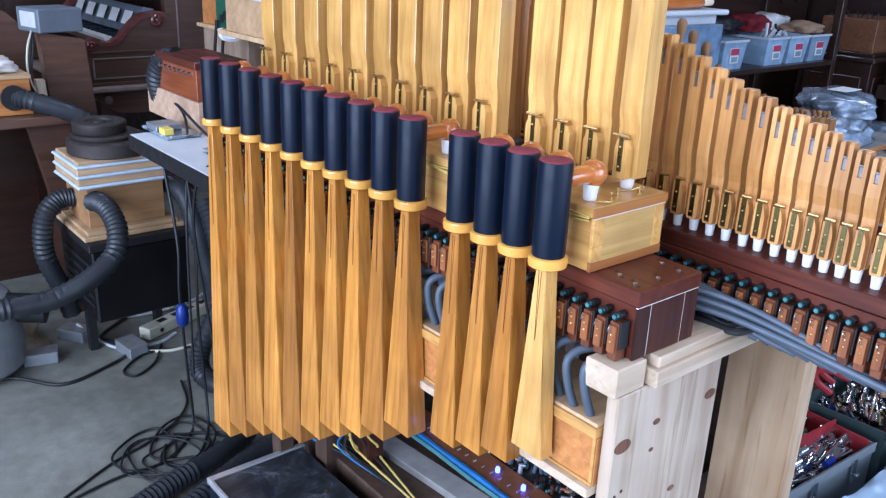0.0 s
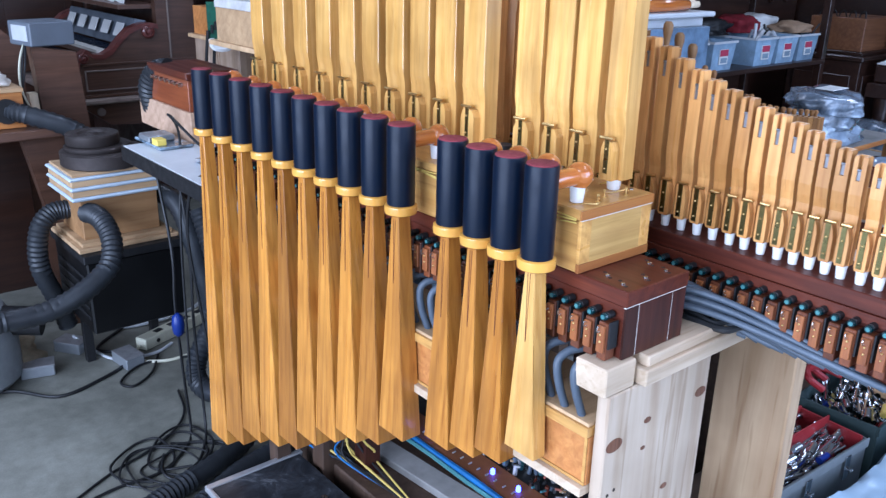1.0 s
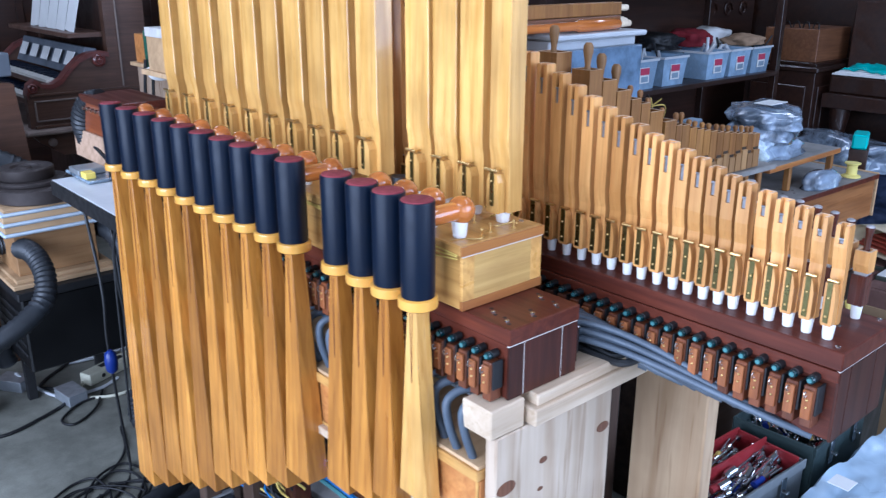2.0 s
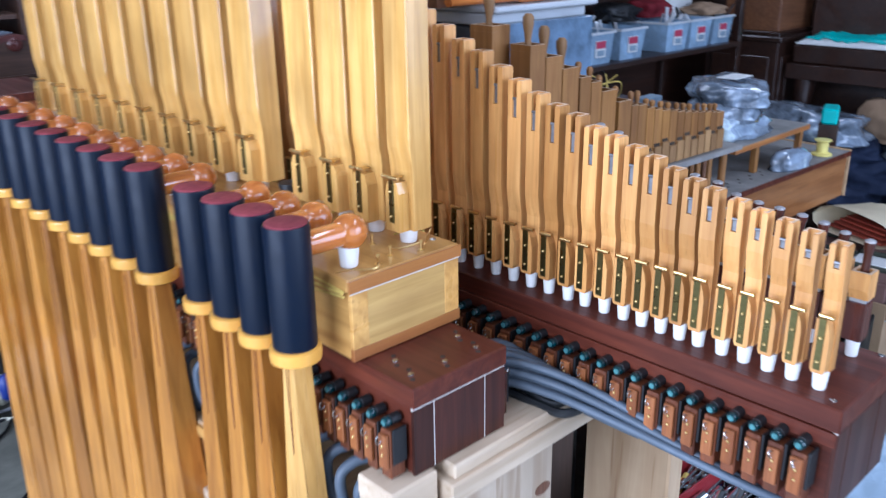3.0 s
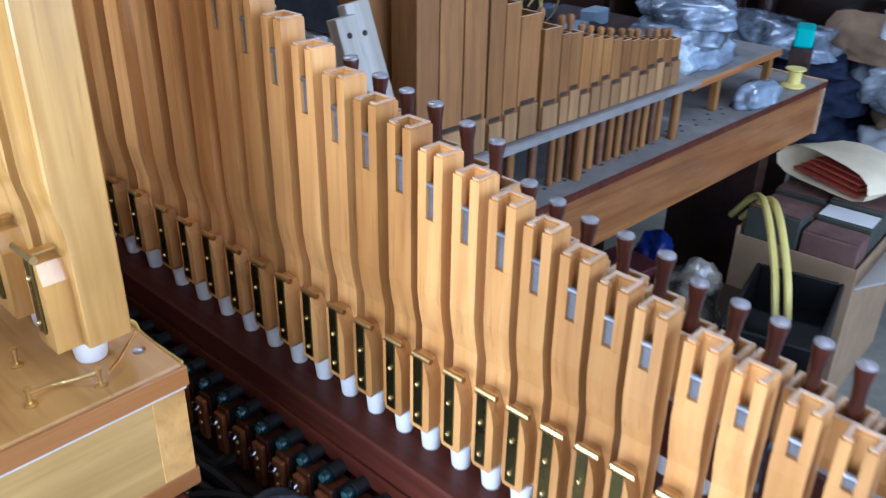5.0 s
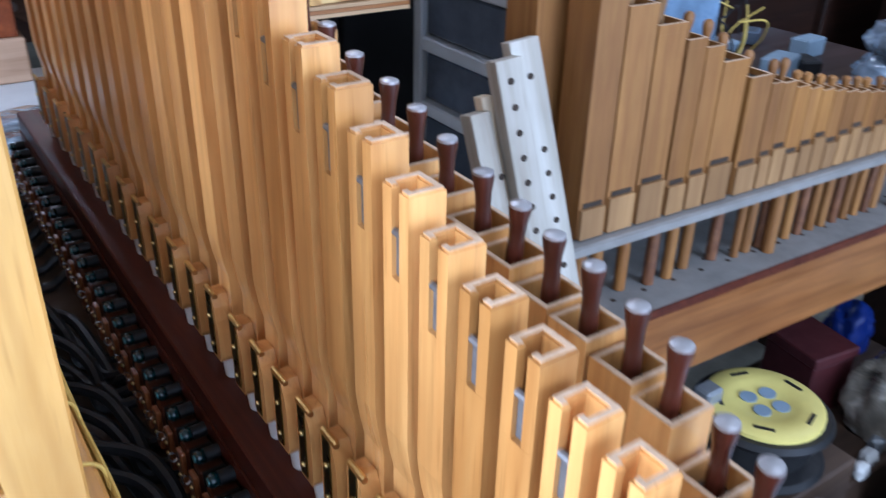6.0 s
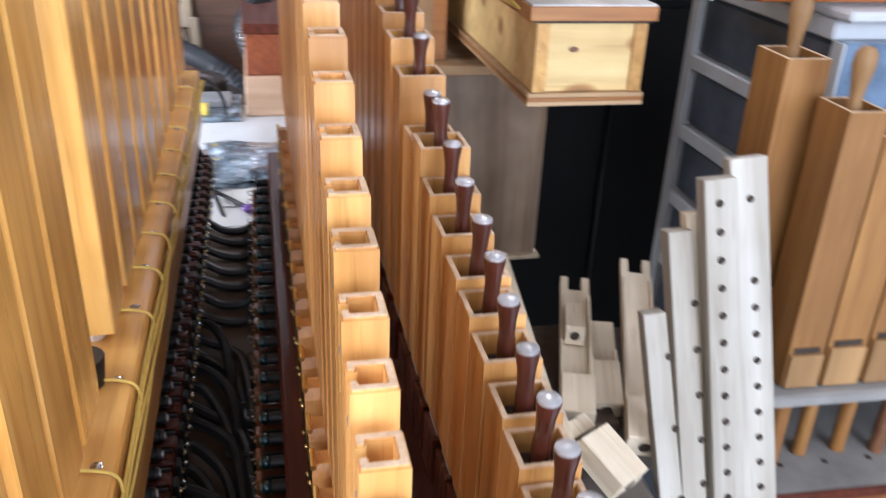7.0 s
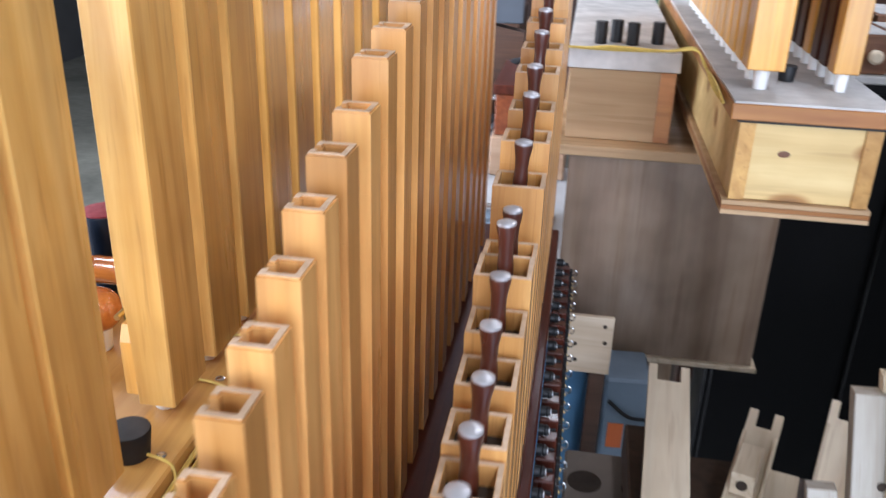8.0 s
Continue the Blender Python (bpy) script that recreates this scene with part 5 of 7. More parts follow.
cable([(0.3, 2.85, 0.006), (0.51, 2.84, 0.006), (0.64, 2.70, 0.006), (0.80, 2.74, 0.006), (0.90, 2.80, 0.006), (0.93, 2.88, 0.006), (0.86, 2.98, 0.006), (1.0, 3.1, 0.01)], 0.006)
cable([(1.02, 2.80, 0.006), (0.95, 2.68, 0.006), (0.86, 2.62, 0.006), (0.84, 2.68, 0.006), (0.95, 2.76, 0.006), (1.1, 2.72, 0.006)], 0.0045)
cable([(0.88, 2.28, 0.85), (0.875, 2.2, 0.62), (0.87, 2.2, 0.45), (0.885, 2.22, 0.2), (0.90, 2.24, 0.012), (0.85, 2.16, 0.006), (0.74, 2.08, 0.006), (0.60, 2.08, 0.006), (0.42, 2.04, 0.006)], 0.0045, "rubber", "black cable hanging down from the table")
cable([(0.94, 2.28, 0.86), (0.935, 2.22, 0.62), (0.93, 2.22, 0.35), (0.94, 2.22, 0.06), (0.90, 2.14, 0.008), (0.80, 2.02, 0.006), (0.74, 2.10, 0.006), (0.84, 2.18, 0.006), (0.95, 2.10, 0.006), (0.86, 1.98, 0.006)], 0.0045, "rubber", "black cable hanging down from the table")
for k in range(6):
    cx, cy, r = 0.71 + 0.13 * random.random(), 2.07 + 0.09 * random.random(), 0.07 + 0.07 * random.random()
    a0, sq, tw = random.uniform(0, 6), random.uniform(0.5, 0.9), random.uniform(0, 3)
    pts = []
    for j in range(9):
        u, v = r * (1 + 0.3 * math.sin(j + k)) * math.cos(a0 + j * 0.75), sq * r * (1 + 0.1 * j) * math.sin(a0 + j * 0.75)
        pts.append((cx + u * math.cos(tw) - v * math.sin(tw), cy + u * math.sin(tw) + v * math.cos(tw), 0.005 + 0.004 * ((j + k) % 3)))
    cable(pts, 0.0032 + 0.0008 * (k % 2), "rubber", "loose loop of thin black cable on the concrete")
cable([(0.40, 2.04, 0.005), (0.50, 2.095, 0.005), (0.62, 2.16, 0.005), (0.76, 2.21, 0.006), (0.86, 2.27, 0.008), (0.93, 2.36, 0.006), (0.97, 2.50, 0.006)], 0.0042, "rubber", "black cable trailing over the concrete")
cable([(1.02, 1.78, 0.86), (0.99, 1.9, 0.89), (0.95, 2.1, 0.93), (0.94, 2.3, 0.99), (1.0, 2.38, 0.9), (0.97, 2.36, 0.6), (0.96, 2.36, 0.1)], 0.004, "rubber", "thin black cable looping over the table")
cable([(1.05, 1.84, 0.88), (0.96, 1.95, 0.885), (0.90, 2.05, 0.86), (0.885, 2.1, 0.7), (0.92, 2.12, 0.4), (0.95, 2.1, 0.05)], 0.004, "rubber", "thin black cable looping over the table")
bp = thing("blue_plug", "blue plug hanging from a black cable", "plug", (0.87, 2.19, 0.36))
part("body", bm_lathe(bmesh.new(), [(0.006, 0.0), (0.016, 0.010), (0.019, 0.036), (0.016, 0.062), (0.006, 0.072)], 16, pose(0, 0, 0)), "blueplastic", bp, "", True)

M["burlap"] = plain("burlap", (0.32, 0.26, 0.17), 0.95, 0, 0.3, 30, 0.5)
M["greymetal"] = plain("grey_metal", (0.34, 0.36, 0.38), 0.4, 0.5, 0.2, 12, 0.05)
for (x, y, a) in ((0.635, 2.92, 75), (0.79, 3.04, 35), (0.915, 2.81, 8)):
    g = thing("metal_junction_box", "small grey metal box lying on the concrete", "metal box", (x, y, 0.0), a, "metal boxes")
    box("box", -0.035, 0.035, -0.055, 0.055, 0.0, 0.04, "greymetal", g, "", 0.003)
    box("lid", -0.036, 0.036, -0.056, 0.056, 0.0405, 0.043, "zinc", g, "", 0.001)
bl = thing("blower_motor", "dark grey round blower with a hose outlet", "blower", (0.42, 2.98, 0.0))
part("housing", bm_lathe(bmesh.new(), [(0.15, 0.0), (0.18, 0.03), (0.18, 0.22), (0.15, 0.28), (0.08, 0.31)], 28), "greymetal", bl, "", True)
cyl("outlet", (0.05, -0.02, 0.24), (0.24, -0.12, 0.22), 0.05, "rubber", bl)
cyl("motor", (0, 0, 0.31), (0, 0, 0.42), 0.07, "rubber", bl)
box("blue_switch", 0.02, 0.07, 0.03, 0.06, 0.31, 0.35, "blueplastic", bl, "blue switch", 0.002)


def crumple(name, label, category, at, size, mat, seed, rough=0.3, turn=0.0, cells=18, flat=0.35):
    """A soft heap: bag, cloth or sack, folded at two scales."""
    bm = bmesh.new()
    bmesh.ops.create_icosphere(bm, subdivisions=4, radius=1.0)
    off = Vector((seed * 3.7, seed * 1.9, seed * 5.1))
    for v in bm.verts:
        n = v.co.normalized()
        a = noise.noise(n * 1.6 + off) * 0.45 + abs(noise.noise(n * 3.6 + off)) * -0.35 + abs(noise.noise(n * 8.0 + off)) * -0.16
        k = 1 + rough * 2.2 * a
        z = n.z * k
        z = -flat if z < -flat else z
        sq = 1.0 / max(abs(n.x), abs(n.y), 0.62) ** 0.6
        v.co = Vector((n.x * k * size[0] * sq, n.y * k * size[1] * sq, (z + flat) / (1 + flat) * size[2]))
    ob = part(name, bm, mat, None, label, True)
    ob.data.set_sharp_from_angle(angle=radians(120))
    ob.matrix_world = pose(*at, 0, 0, turn)
    return tagged(ob, label, category)


crumple("burlap_sack", "brown burlap sack crumpled on the floor", "sack", (0.44, 3.08, 0.0), (0.25, 0.15, 0.09), "burlap", 3)

# ---- left background: console, post, small organ ----
ps2 = thing("dark_post", "dark brown plank leaning upright", "plank", (0.985, 3.40, 0.0))
bm = bm_prism(bmesh.new(), [(-0.045, 0.0), (0.13, 0.0), (0.055, 1.045), (-0.105, 1.075)], "y", 0.0, 0.06)
part("plank", bm, "brownwood", ps2)
bm = bm_prism(bmesh.new(), [(-0.10, 0.3), (-0.07, 0.3), (-0.10, 0.90), (-0.13, 0.90)], "y", 0.01, 0.05)
part("edge_strip", bm, "raw", ps2, "pale edge strip")
M["greypaint"] = plain("grey_paint", (0.13, 0.15, 0.18), 0.45, 0, 0.15, 10, 0.05)
gb = thing("grey_meter_box", "grey metal meter box on the dark plank", "meter", (0.93, 3.40, 1.074), 12)
box("body", -0.07, 0.10, -0.04, 0.12, 0.002, 0.088, "greypaint", gb, "", 0.004)
box("dial", -0.0725, -0.0702, -0.02, 0.09, 0.02, 0.075, "whiteplastic", gb, "white dial", 0.0)
for k in range(3):
    cable([(0.87, 3.42, 1.10), (0.83 + 0.01 * k, 3.38, 1.02), (0.82, 3.36, 0.92 - 0.02 * k), (0.86, 3.36, 0.80), (0.90, 3.36, 0.62)], 0.004, ("cream", "rubber", "rubber")[k], "thin cable hanging from the meter box")
ob = thing("orange_box", "orange wooden box on a dark table", "box", (0, 0, 0))
box("body", 0.52, 0.80, 3.28, 3.62, 0.802, 0.93, "oak", ob)
box("top", 0.515, 0.805, 3.275, 3.625, 0.9305, 0.945, "ply", ob)
cyl("collar", (0.74, 3.279, 0.865), (0.74, 3.268, 0.865), 0.045, "rubber", ob)
crumple("paper", "loose pale papers on the orange box", "paper", (0.68, 3.42, 0.946), (0.10, 0.12, 0.05), "pale", 8, 0.3)
lt = thing("dark_table", "dark brown table with curved legs", "table", (0, 0, 0))
box("top", 0.35, 0.92, 3.22, 3.75, 0.765, 0.80, "brownwood", lt, "", 0.004)
for x in (0.42, 0.82):
    bm = bm_prism(bmesh.new(), [(x, 0.0), (x + 0.09, 0.0), (x + 0.05, 0.25), (x + 0.06, 0.5), (x + 0.10, 0.764), (x - 0.05, 0.764), (x + 0.0, 0.5), (x - 0.02, 0.25)], "y", 3.26, 3.31)
    part("leg", bm, "brownwood", lt)
for k in range(9):
    p = thing("small_white_pipe", "small pale wooden pipe in a slanting row", "organ pipe", (0.42 + 0.05 * k, 3.80, 0.8005), group="pale small pipes")
    box("body", -0.02, 0.02, -0.02, 0.02, 0.0, 0.24 - 0.012 * k, "raw", p, "", 0.001)
tagged(box("dark_bench", 0.36, 0.90, 3.765, 3.86, 0.0, 0.80, "darkwood", None, "", 0.003), "dark bench carrying the pale small pipes", "bench")
sb = thing("curved_cabinet", "brown cabinet with a curved sloping top", "cabinet", (0, 0, 0))
bm = bm_prism(bmesh.new(), [(0.2, 0.0), (0.98, 0.0), (0.98, 1.02), (0.90, 1.10), (0.75, 1.17), (0.2, 1.22)], "y", 3.95, 4.4)
part("body", bm, "brownwood", sb)

cs = thing("organ_console", "brown wooden organ console with two keyboards", "organ console", (0, 0, 0))
prof = [(1.40, 0.66), (1.40, 0.83), (1.415, 0.88), (1.45, 0.905), (1.48, 0.88), (1.53, 0.875), (1.58, 0.90), (1.63, 0.955), (1.68, 1.00), (1.74, 1.025), (1.80, 1.03), (1.84, 1.02), (1.84, 1.32), (2.06, 1.32), (2.06, 0.66)]
for y in (4.60, 5.72):
    part("cheek", bm_prism(bmesh.new(), prof, "y", y, y + 0.05), "brownwood", cs, "scrolled cheek")
for a, b, c2, d2 in ((1.42, 2.04, 0.655, 0.672), (1.42, 2.04, 0.822, 0.834)):
    box("moulding", a, b, 4.585, 4.5995, c2, d2, "brownwood", cs, "", 0.003)
M["redtrim"] = wood("red_brown_trim", (0.20, 0.055, 0.045), (0.11, 0.028, 0.026), "x", 14, 0.35, 0.3, 0.2)
# dusty brown, lightened in colour for the highlights that moulded edges catch
M["dust_highlight"] = plain("dusty_highlit_moulding", (0.24, 0.185, 0.155), 0.6, 0, 0.3, 12, 0.1)
for y in (4.588, 5.708):
    lip = [(p[0], p[1] + 0.004) for p in prof[1:12]]
    under = [(p[0] + 0.004, p[1] - 0.022) for p in reversed(prof[1:12])]
    part("scroll_border", bm_prism(bmesh.new(), lip + under, "y", y, y + 0.072), "redtrim", cs, "red-brown scrolled border")
for sx, sz, sr in ((1.785, 0.985, 0.034), (1.430, 0.865, 0.026)):
    bm = bm_lathe(bmesh.new(), [(sr, 0.0), (sr, 0.016), (sr * 0.72, 0.022), (sr * 0.66, 0.012), (sr * 0.4, 0.012), (sr * 0.34, 0.024), (sr * 0.1, 0.026)], 22, pose(sx, 4.598, sz, 90, 0, 0))
    part("scroll", bm, "redtrim", cs, "carved scroll", True)
for x0, x1, z0, z1 in ((1.43, 2.03, 0.792, 0.800), (1.43, 2.03, 0.690, 0.698), (1.43, 1.438, 0.699, 0.791), (1.90, 1.908, 0.84, 1.30)):
    box("panel_moulding", x0, x1, 4.588, 4.5995, z0, z1, "dust_highlight", cs, "", 0.002)
box("lower_rail", 1.36, 2.06, 4.55, 5.80, 0.625, 0.6545, "dust_highlight", cs, "dusty lower rail", 0.008)
part("apron_scroll", bm_lathe(bmesh.new(), [(0.022, 0.0), (0.022, 0.012), (0.012, 0.018)], 18, pose(1.50, 4.619, 0.575, 90, 0, 0)), "dust_highlight", cs, "carved scroll", True)
bm = bm_prism(bmesh.new(), [(1.40, 0.624), (2.06, 0.624), (2.06, 0.50), (1.85, 0.53), (1.70, 0.49), (1.55, 0.50), (1.44, 0.58)], "y", 4.62, 4.66)
part("apron", bm, "brownwood", cs, "shaped apron")
box("back", 1.86, 2.04, 4.651, 5.719, 0.0, 1.30, "darkwood", cs)
box("knee_panel", 1.80, 1.86, 4.651, 5.719, 0.0, 0.655, "darkwood", cs)
M["ivory"] = plain("ivory_keys", (0.62, 0.60, 0.54), 0.35, 0, 0.1, 20, 0.0)
for k, (xx, z) in enumerate(((1.42, 0.80), (1.52, 0.88))):
    box("keybed", xx, xx + 0.16, 4.651, 5.719, z - 0.025, z, "brownwood", cs, "", 0.002)
    bm = bmesh.new()
    for j in range(44):
        bm_box(bm, xx + 0.004, xx + 0.14, 4.66 + j * 0.0238, 4.6825 + j * 0.0238, z + 0.001, z + 0.016)
    part("white_keys", bm, "ivory", cs, "row of ivory keys")
    bm = bmesh.new()
    for j in range(43):
        if j % 7 not in (2, 6):
            bm_box(bm, xx + 0.055, xx + 0.14, 4.676 + j * 0.0238, 4.688 + j * 0.0238, z + 0.0162, z + 0.027)
    part("black_keys", bm, "black", cs, "row of black keys")
bm = bm_prism(bmesh.new(), [(1.68, 0.91), (1.74, 0.91), (1.80, 1.04), (1.74, 1.05)], "y", 4.651, 5.719)
part("stop_rail", bm, "greypaint", cs, "black stop rail")
M["card"] = plain("white_card", (0.72, 0.72, 0.70), 0.6, 0, 0.05, 10, 0.0)
for k in range(5):
    c2 = box("name_card", -0.002, 0.002, -0.055, 0.055, 0.0, 0.075, "card", cs, "white name card", 0.0)
    c2.matrix_basis = pose(1.672, 4.76 + 0.20 * k, 0.955, 0, 24, 0)
box("music_shelf", 1.66, 1.86, 4.651, 5.719, 1.10, 1.125, "brownwood", cs, "", 0.003)
for k in range(5):
    c2 = box("sheet", -0.0015, 0.0015, -0.07, 0.07, 0.0, 0.23, "card", cs, "white music sheet", 0.0)
    c2.matrix_basis = pose(1.72, 4.80 + 0.15 * k, 1.126, 6 - 3 * k, 14, 0)
# box hung behind the trumpets, with its circuit card
ub = thing("upper_wind_box", "orange wooden wind box behind the tall pipes", "wind box", (0, 0, 0))
box("body", 1.50, 2.0, 2.95, 3.35, 1.10, 1.21, "oak", ub)
box("bottom_board", 1.48, 2.02, 2.93, 3.37, 1.085, 1.0995, "ply", ub)
box("cabinet", 1.50, 2.0, 2.96, 3.35, 0.0, 1.0845, "greypanel", ub, "grey panel below")
bm = bmesh.new()
for k in range(18):
    bm_cyl(bm, (1.53 + 0.026 * k, 2.97, 1.2105), (1.53 + 0.026 * k, 2.97, 1.30 + 0.02 * (k % 3)), 0.008, None, 8)
part("peg_row", bm, "oldpine", ub, "row of small wooden pegs")
tagged(tube("gold_thread", [(1.49, 2.925, 1.205), (1.60, 2.92, 1.19), (1.72, 2.92, 1.195), (1.85, 2.92, 1.18), (2.0, 2.92, 1.2)], 0.006, "thread"), "yellow thread bundle along the wind box", "thread")
M["greenpcb"] = plain("green_circuit_card", (0.02, 0.10, 0.06), 0.4, 0, 0.4, 40, 0.1)
pc = thing("circuit_card", "green circuit card with white ribbon cable", "circuit card", (1.42, 2.93, 1.12), -20)
box("card", -0.05, 0.05, -0.004, 0.0, 0.0, 0.13, "greenpcb", pc, "", 0.0)
for k in range(7):
    box("chip", -0.04 + 0.013 * k, -0.031 + 0.013 * k, -0.010, -0.0042, 0.02 + 0.012 * (k % 4), 0.05 + 0.012 * (k % 4), "rubber", pc, "", 0.0)
tube("ribbon", [(-0.04, -0.01, 0.0), (-0.03, -0.02, -0.03), (0.02, -0.02, -0.03), (0.05, -0.012, 0.02), (0.055, -0.01, 0.12)], 0.012, "card", pc, "white ribbon cable", 6)
for k in range(2):
    cable([(1.37 + 0.03 * k, 2.94, 1.15), (1.36 + 0.03 * k, 2.95, 1.0), (1.37 + 0.03 * k, 2.95, 0.8), (1.38, 2.96, 0.5)], 0.006, "rubber", "black cable hanging below the circuit card")

M["reelyellow"] = plain("yellow_plastic", (0.80, 0.62, 0.12), 0.4, 0, 0.12, 10, 0.03)
# things on the narrow table
M["silverfilm"] = film("silvery_film", (0.26, 0.34, 0.42), 22.0)
crumple("foil_sheet", "crumpled silvery plastic film on the table", "plastic bag", (1.08, 2.06, 0.8725), (0.13, 0.13, 0.026), "silverfilm", 12, 0.3)
for a in ((0.93, 1.08, 1.78, 1.89, 0.8725, 0.8735), (1.06, 1.20, 1.79, 1.93, 0.874, 0.875), (1.0, 1.10, 1.86, 1.96, 0.8755, 0.8765)):
    tagged(box("white_paper", *a, "card", None, "", 0.0), "white paper lying on the table", "paper", "papers on the table")
M["purple"] = plain("purple_plastic", (0.22, 0.10, 0.42), 0.4, 0, 0.2, 20, 0.03)
tagged(box("purple_marker", 1.04, 1.12, 1.82, 1.838, 0.877, 0.890, "purple", None, "", 0.005), "purple marker lying on the papers", "marker")
pt = thing("parts_tray", "clear tray of small parts on the table", "tray", (0.98, 2.42, 0.873))
box("tray", -0.05, 0.055, -0.06, 0.14, 0.0, 0.010, "silverfilm", pt, "", 0.003)
box("yellow_part", -0.05, -0.02, -0.04, 0.0, 0.0105, 0.030, "reelyellow", pt, "yellow part", 0.002)
box("grey_part", -0.05, 0.03, 0.02, 0.10, 0.0105, 0.028, "greymetal", pt, "", 0.002)

# black case in the foreground and scraps under the organ
fc = thing("floor_case", "scuffed black case with an aluminium edge", "case", (0, 0, 0))
M["scuffed"] = plain("scuffed_black_top", (0.05, 0.053, 0.06), 0.55, 0, 0.5, 9, 0.15)
nt = M["scuffed"].node_tree
sv, srnd, sraw = coords(nt, (1, 1, 1))
sc = ramp(nt, [(0.44, (0.014, 0.015, 0.018)), (0.56, (0.035, 0.037, 0.043)), (0.70, (0.17, 0.175, 0.185))])
link(nt, noise_tex(nt, sv, 11.0, 9, 0.72, 0.8), sc.inputs[0])
link(nt, sc.outputs[0], nt.nodes["Principled BSDF"].inputs["Base Color"])
box("body", 0.675, 0.925, 1.12, 1.605, 0.0, 0.242, "black", fc, "", 0.003)
box("lid", 0.682, 0.918, 1.12, 1.592, 0.2425, 0.250, "scuffed", fc, "scuffed black lid", 0.002)
box("metal_edge", 0.672, 0.928, 1.5925, 1.610, 0.236, 0.252, "zinc", fc, "aluminium edge", 0.002)
box("metal_edge", 0.672, 0.6815, 1.12, 1.592, 0.236, 0.252, "zinc", fc, "aluminium edge", 0.002)
cyl("rivet", (0.87, 1.40, 0.2505), (0.87, 1.40, 0.253), 0.008, "steel", fc)
up = thing("grey_plank", "grey dusty plank lying slanted under the organ", "plank", (1.095, 1.36, 0.2505), 5)
box("plank", -0.03, 0.03, -0.22, 0.20, 0.0, 0.02, "dustyboard", up)
tagged(box("low_crate", 0.96, 1.30, 1.20, 1.68, 0.0, 0.25, "crate0", None, "", 0.004), "dark low crate under the organ", "crate")
tagged(box("frame_post", 0.985, 1.03, 1.40, 1.445, 0.0, 0.5765, "mahogany_x", None, "", 0.002), "dark red-brown leg under the circuit board", "post")
tagged(box("pine_offcut", 1.0, 1.06, 1.72, 1.76, 0.0, 0.30, "pine", None, "", 0.002), "short pale pine offcut standing under the pipes", "offcut")
for k in range(14):
    a = 0.9 * k
    r = 0.018 + 0.012 * random.random()
    pts = [(0.93 + 0.03 * math.sin(a), 1.60 + 0.01 * k, 0.56)]
    pts += [(0.945 + 0.004 * k + r * math.cos(a + 1.2 * j), 1.57 - 0.012 * k + r * math.sin(a + 1.2 * j), 0.50 - 0.035 * j) for j in range(7)]
    pts += [(1.0, 1.46 - 0.02 * k, 0.262)]
    cable(pts, 0.0028, ("rubber", "tube_grey", "bluecable", "rubber", "thread", "rubber", "thread")[k % 7], "tangled thin wire hanging under the organ")

# ---- offcuts and drilled strips between the ranks ----
be = thing("offcut_bench", "worn brown bench top with round holes", "bench", (0, 0, 0))
M["benchtop"] = plain("worn_bench_top", (0.20, 0.165, 0.135), 0.7, 0, 0.25, 8, 0.12)
box("top", 1.262, 1.468, 1.06, 1.40, 0.8205, 0.858, "benchtop", be, "", 0.003)
box("side_board", 1.4685, 1.60, 1.145, 1.40, 0.8205, 0.858, "benchtop", be, "", 0.003)
for x, y in ((1.28, 1.08), (1.28, 1.35), (1.56, 1.35)):
    box("leg", x, x + 0.03, y, y + 0.03, 0.0, 0.820, "crate0", be, "", 0.002)
for x, y in ((1.349, 1.335), (1.286, 1.339)):
    part("hole", bm_lathe(bmesh.new(), [(0.020, 0.8582), (0.020, 0.8588)], 24, pose(x, y, 0)), "inside", be, "round dark hole", True)
tagged(box("low_stand", 1.475, 1.640, 0.99, 1.14, 0.0, 0.745, "crate0", None, "", 0.003), "dark low stand between bench and chest", "stand")


def whistle(at, end, w, fork=True, block=True, rails=True):
    """A raw unfinished pipe body: open trough with a forked end and a block."""
    p = thing("unfinished_pipe", "raw pale wooden pipe part with a forked end", "organ pipe", at, 0, "unfinished pipes")
    d = Vector(end) - Vector(at)
    L = d.length
    p.matrix_world = Matrix.Translation(at) @ pose(0, 0, 0, math.degrees(math.asin(d.z / L)), 0, math.degrees(math.atan2(-d.x, d.y)))
    n = 0.010 if fork else w * 0.98
    bm = bm_prism(bmesh.new(), [(-w, 0.06), (w, 0.06), (w, L), (w - n, L), (w - n, L - 0.03 * fork), (-w + n, L - 0.03 * fork), (-w + n, L), (-w, L)], "z", 0.0, 0.012)
    part("trough", bm, "raw_x", p)
    for u in (-w, w - 0.004) if rails else ():
        box("side_rail", u, u + 0.004, 0.054, L - 0.05, 0.0122, 0.020, "raw_x", p, "", 0.0005)
    if block:
        box("nose_block", -w, w, -0.01, 0.052, 0.0, 0.030, "raw_x", p, "", 0.001)
        cyl("bore", (0, -0.0102, 0.015), (0, -0.0108, 0.015), 0.007, "inside", p, "dark bore", None, 16)
        box("windway", -w + 0.004, w - 0.004, 0.0525, 0.0595, 0.004, 0.010, "inside", p, "", 0.0)
    return p


whistle((1.350, 1.075, 0.905), (1.378, 1.445, 0.955), 0.024, rails=False)
whistle((1.408, 1.155, 0.892), (1.491, 1.405, 0.930), 0.019)
whistle((1.462, 1.200, 0.872), (1.493, 1.315, 0.915), 0.018, False)
whistle((1.478, 1.125, 0.872), (1.588, 1.428, 0.940), 0.020)
whistle((1.420, 1.062, 0.885), (1.385, 1.125, 0.915), 0.021, False)
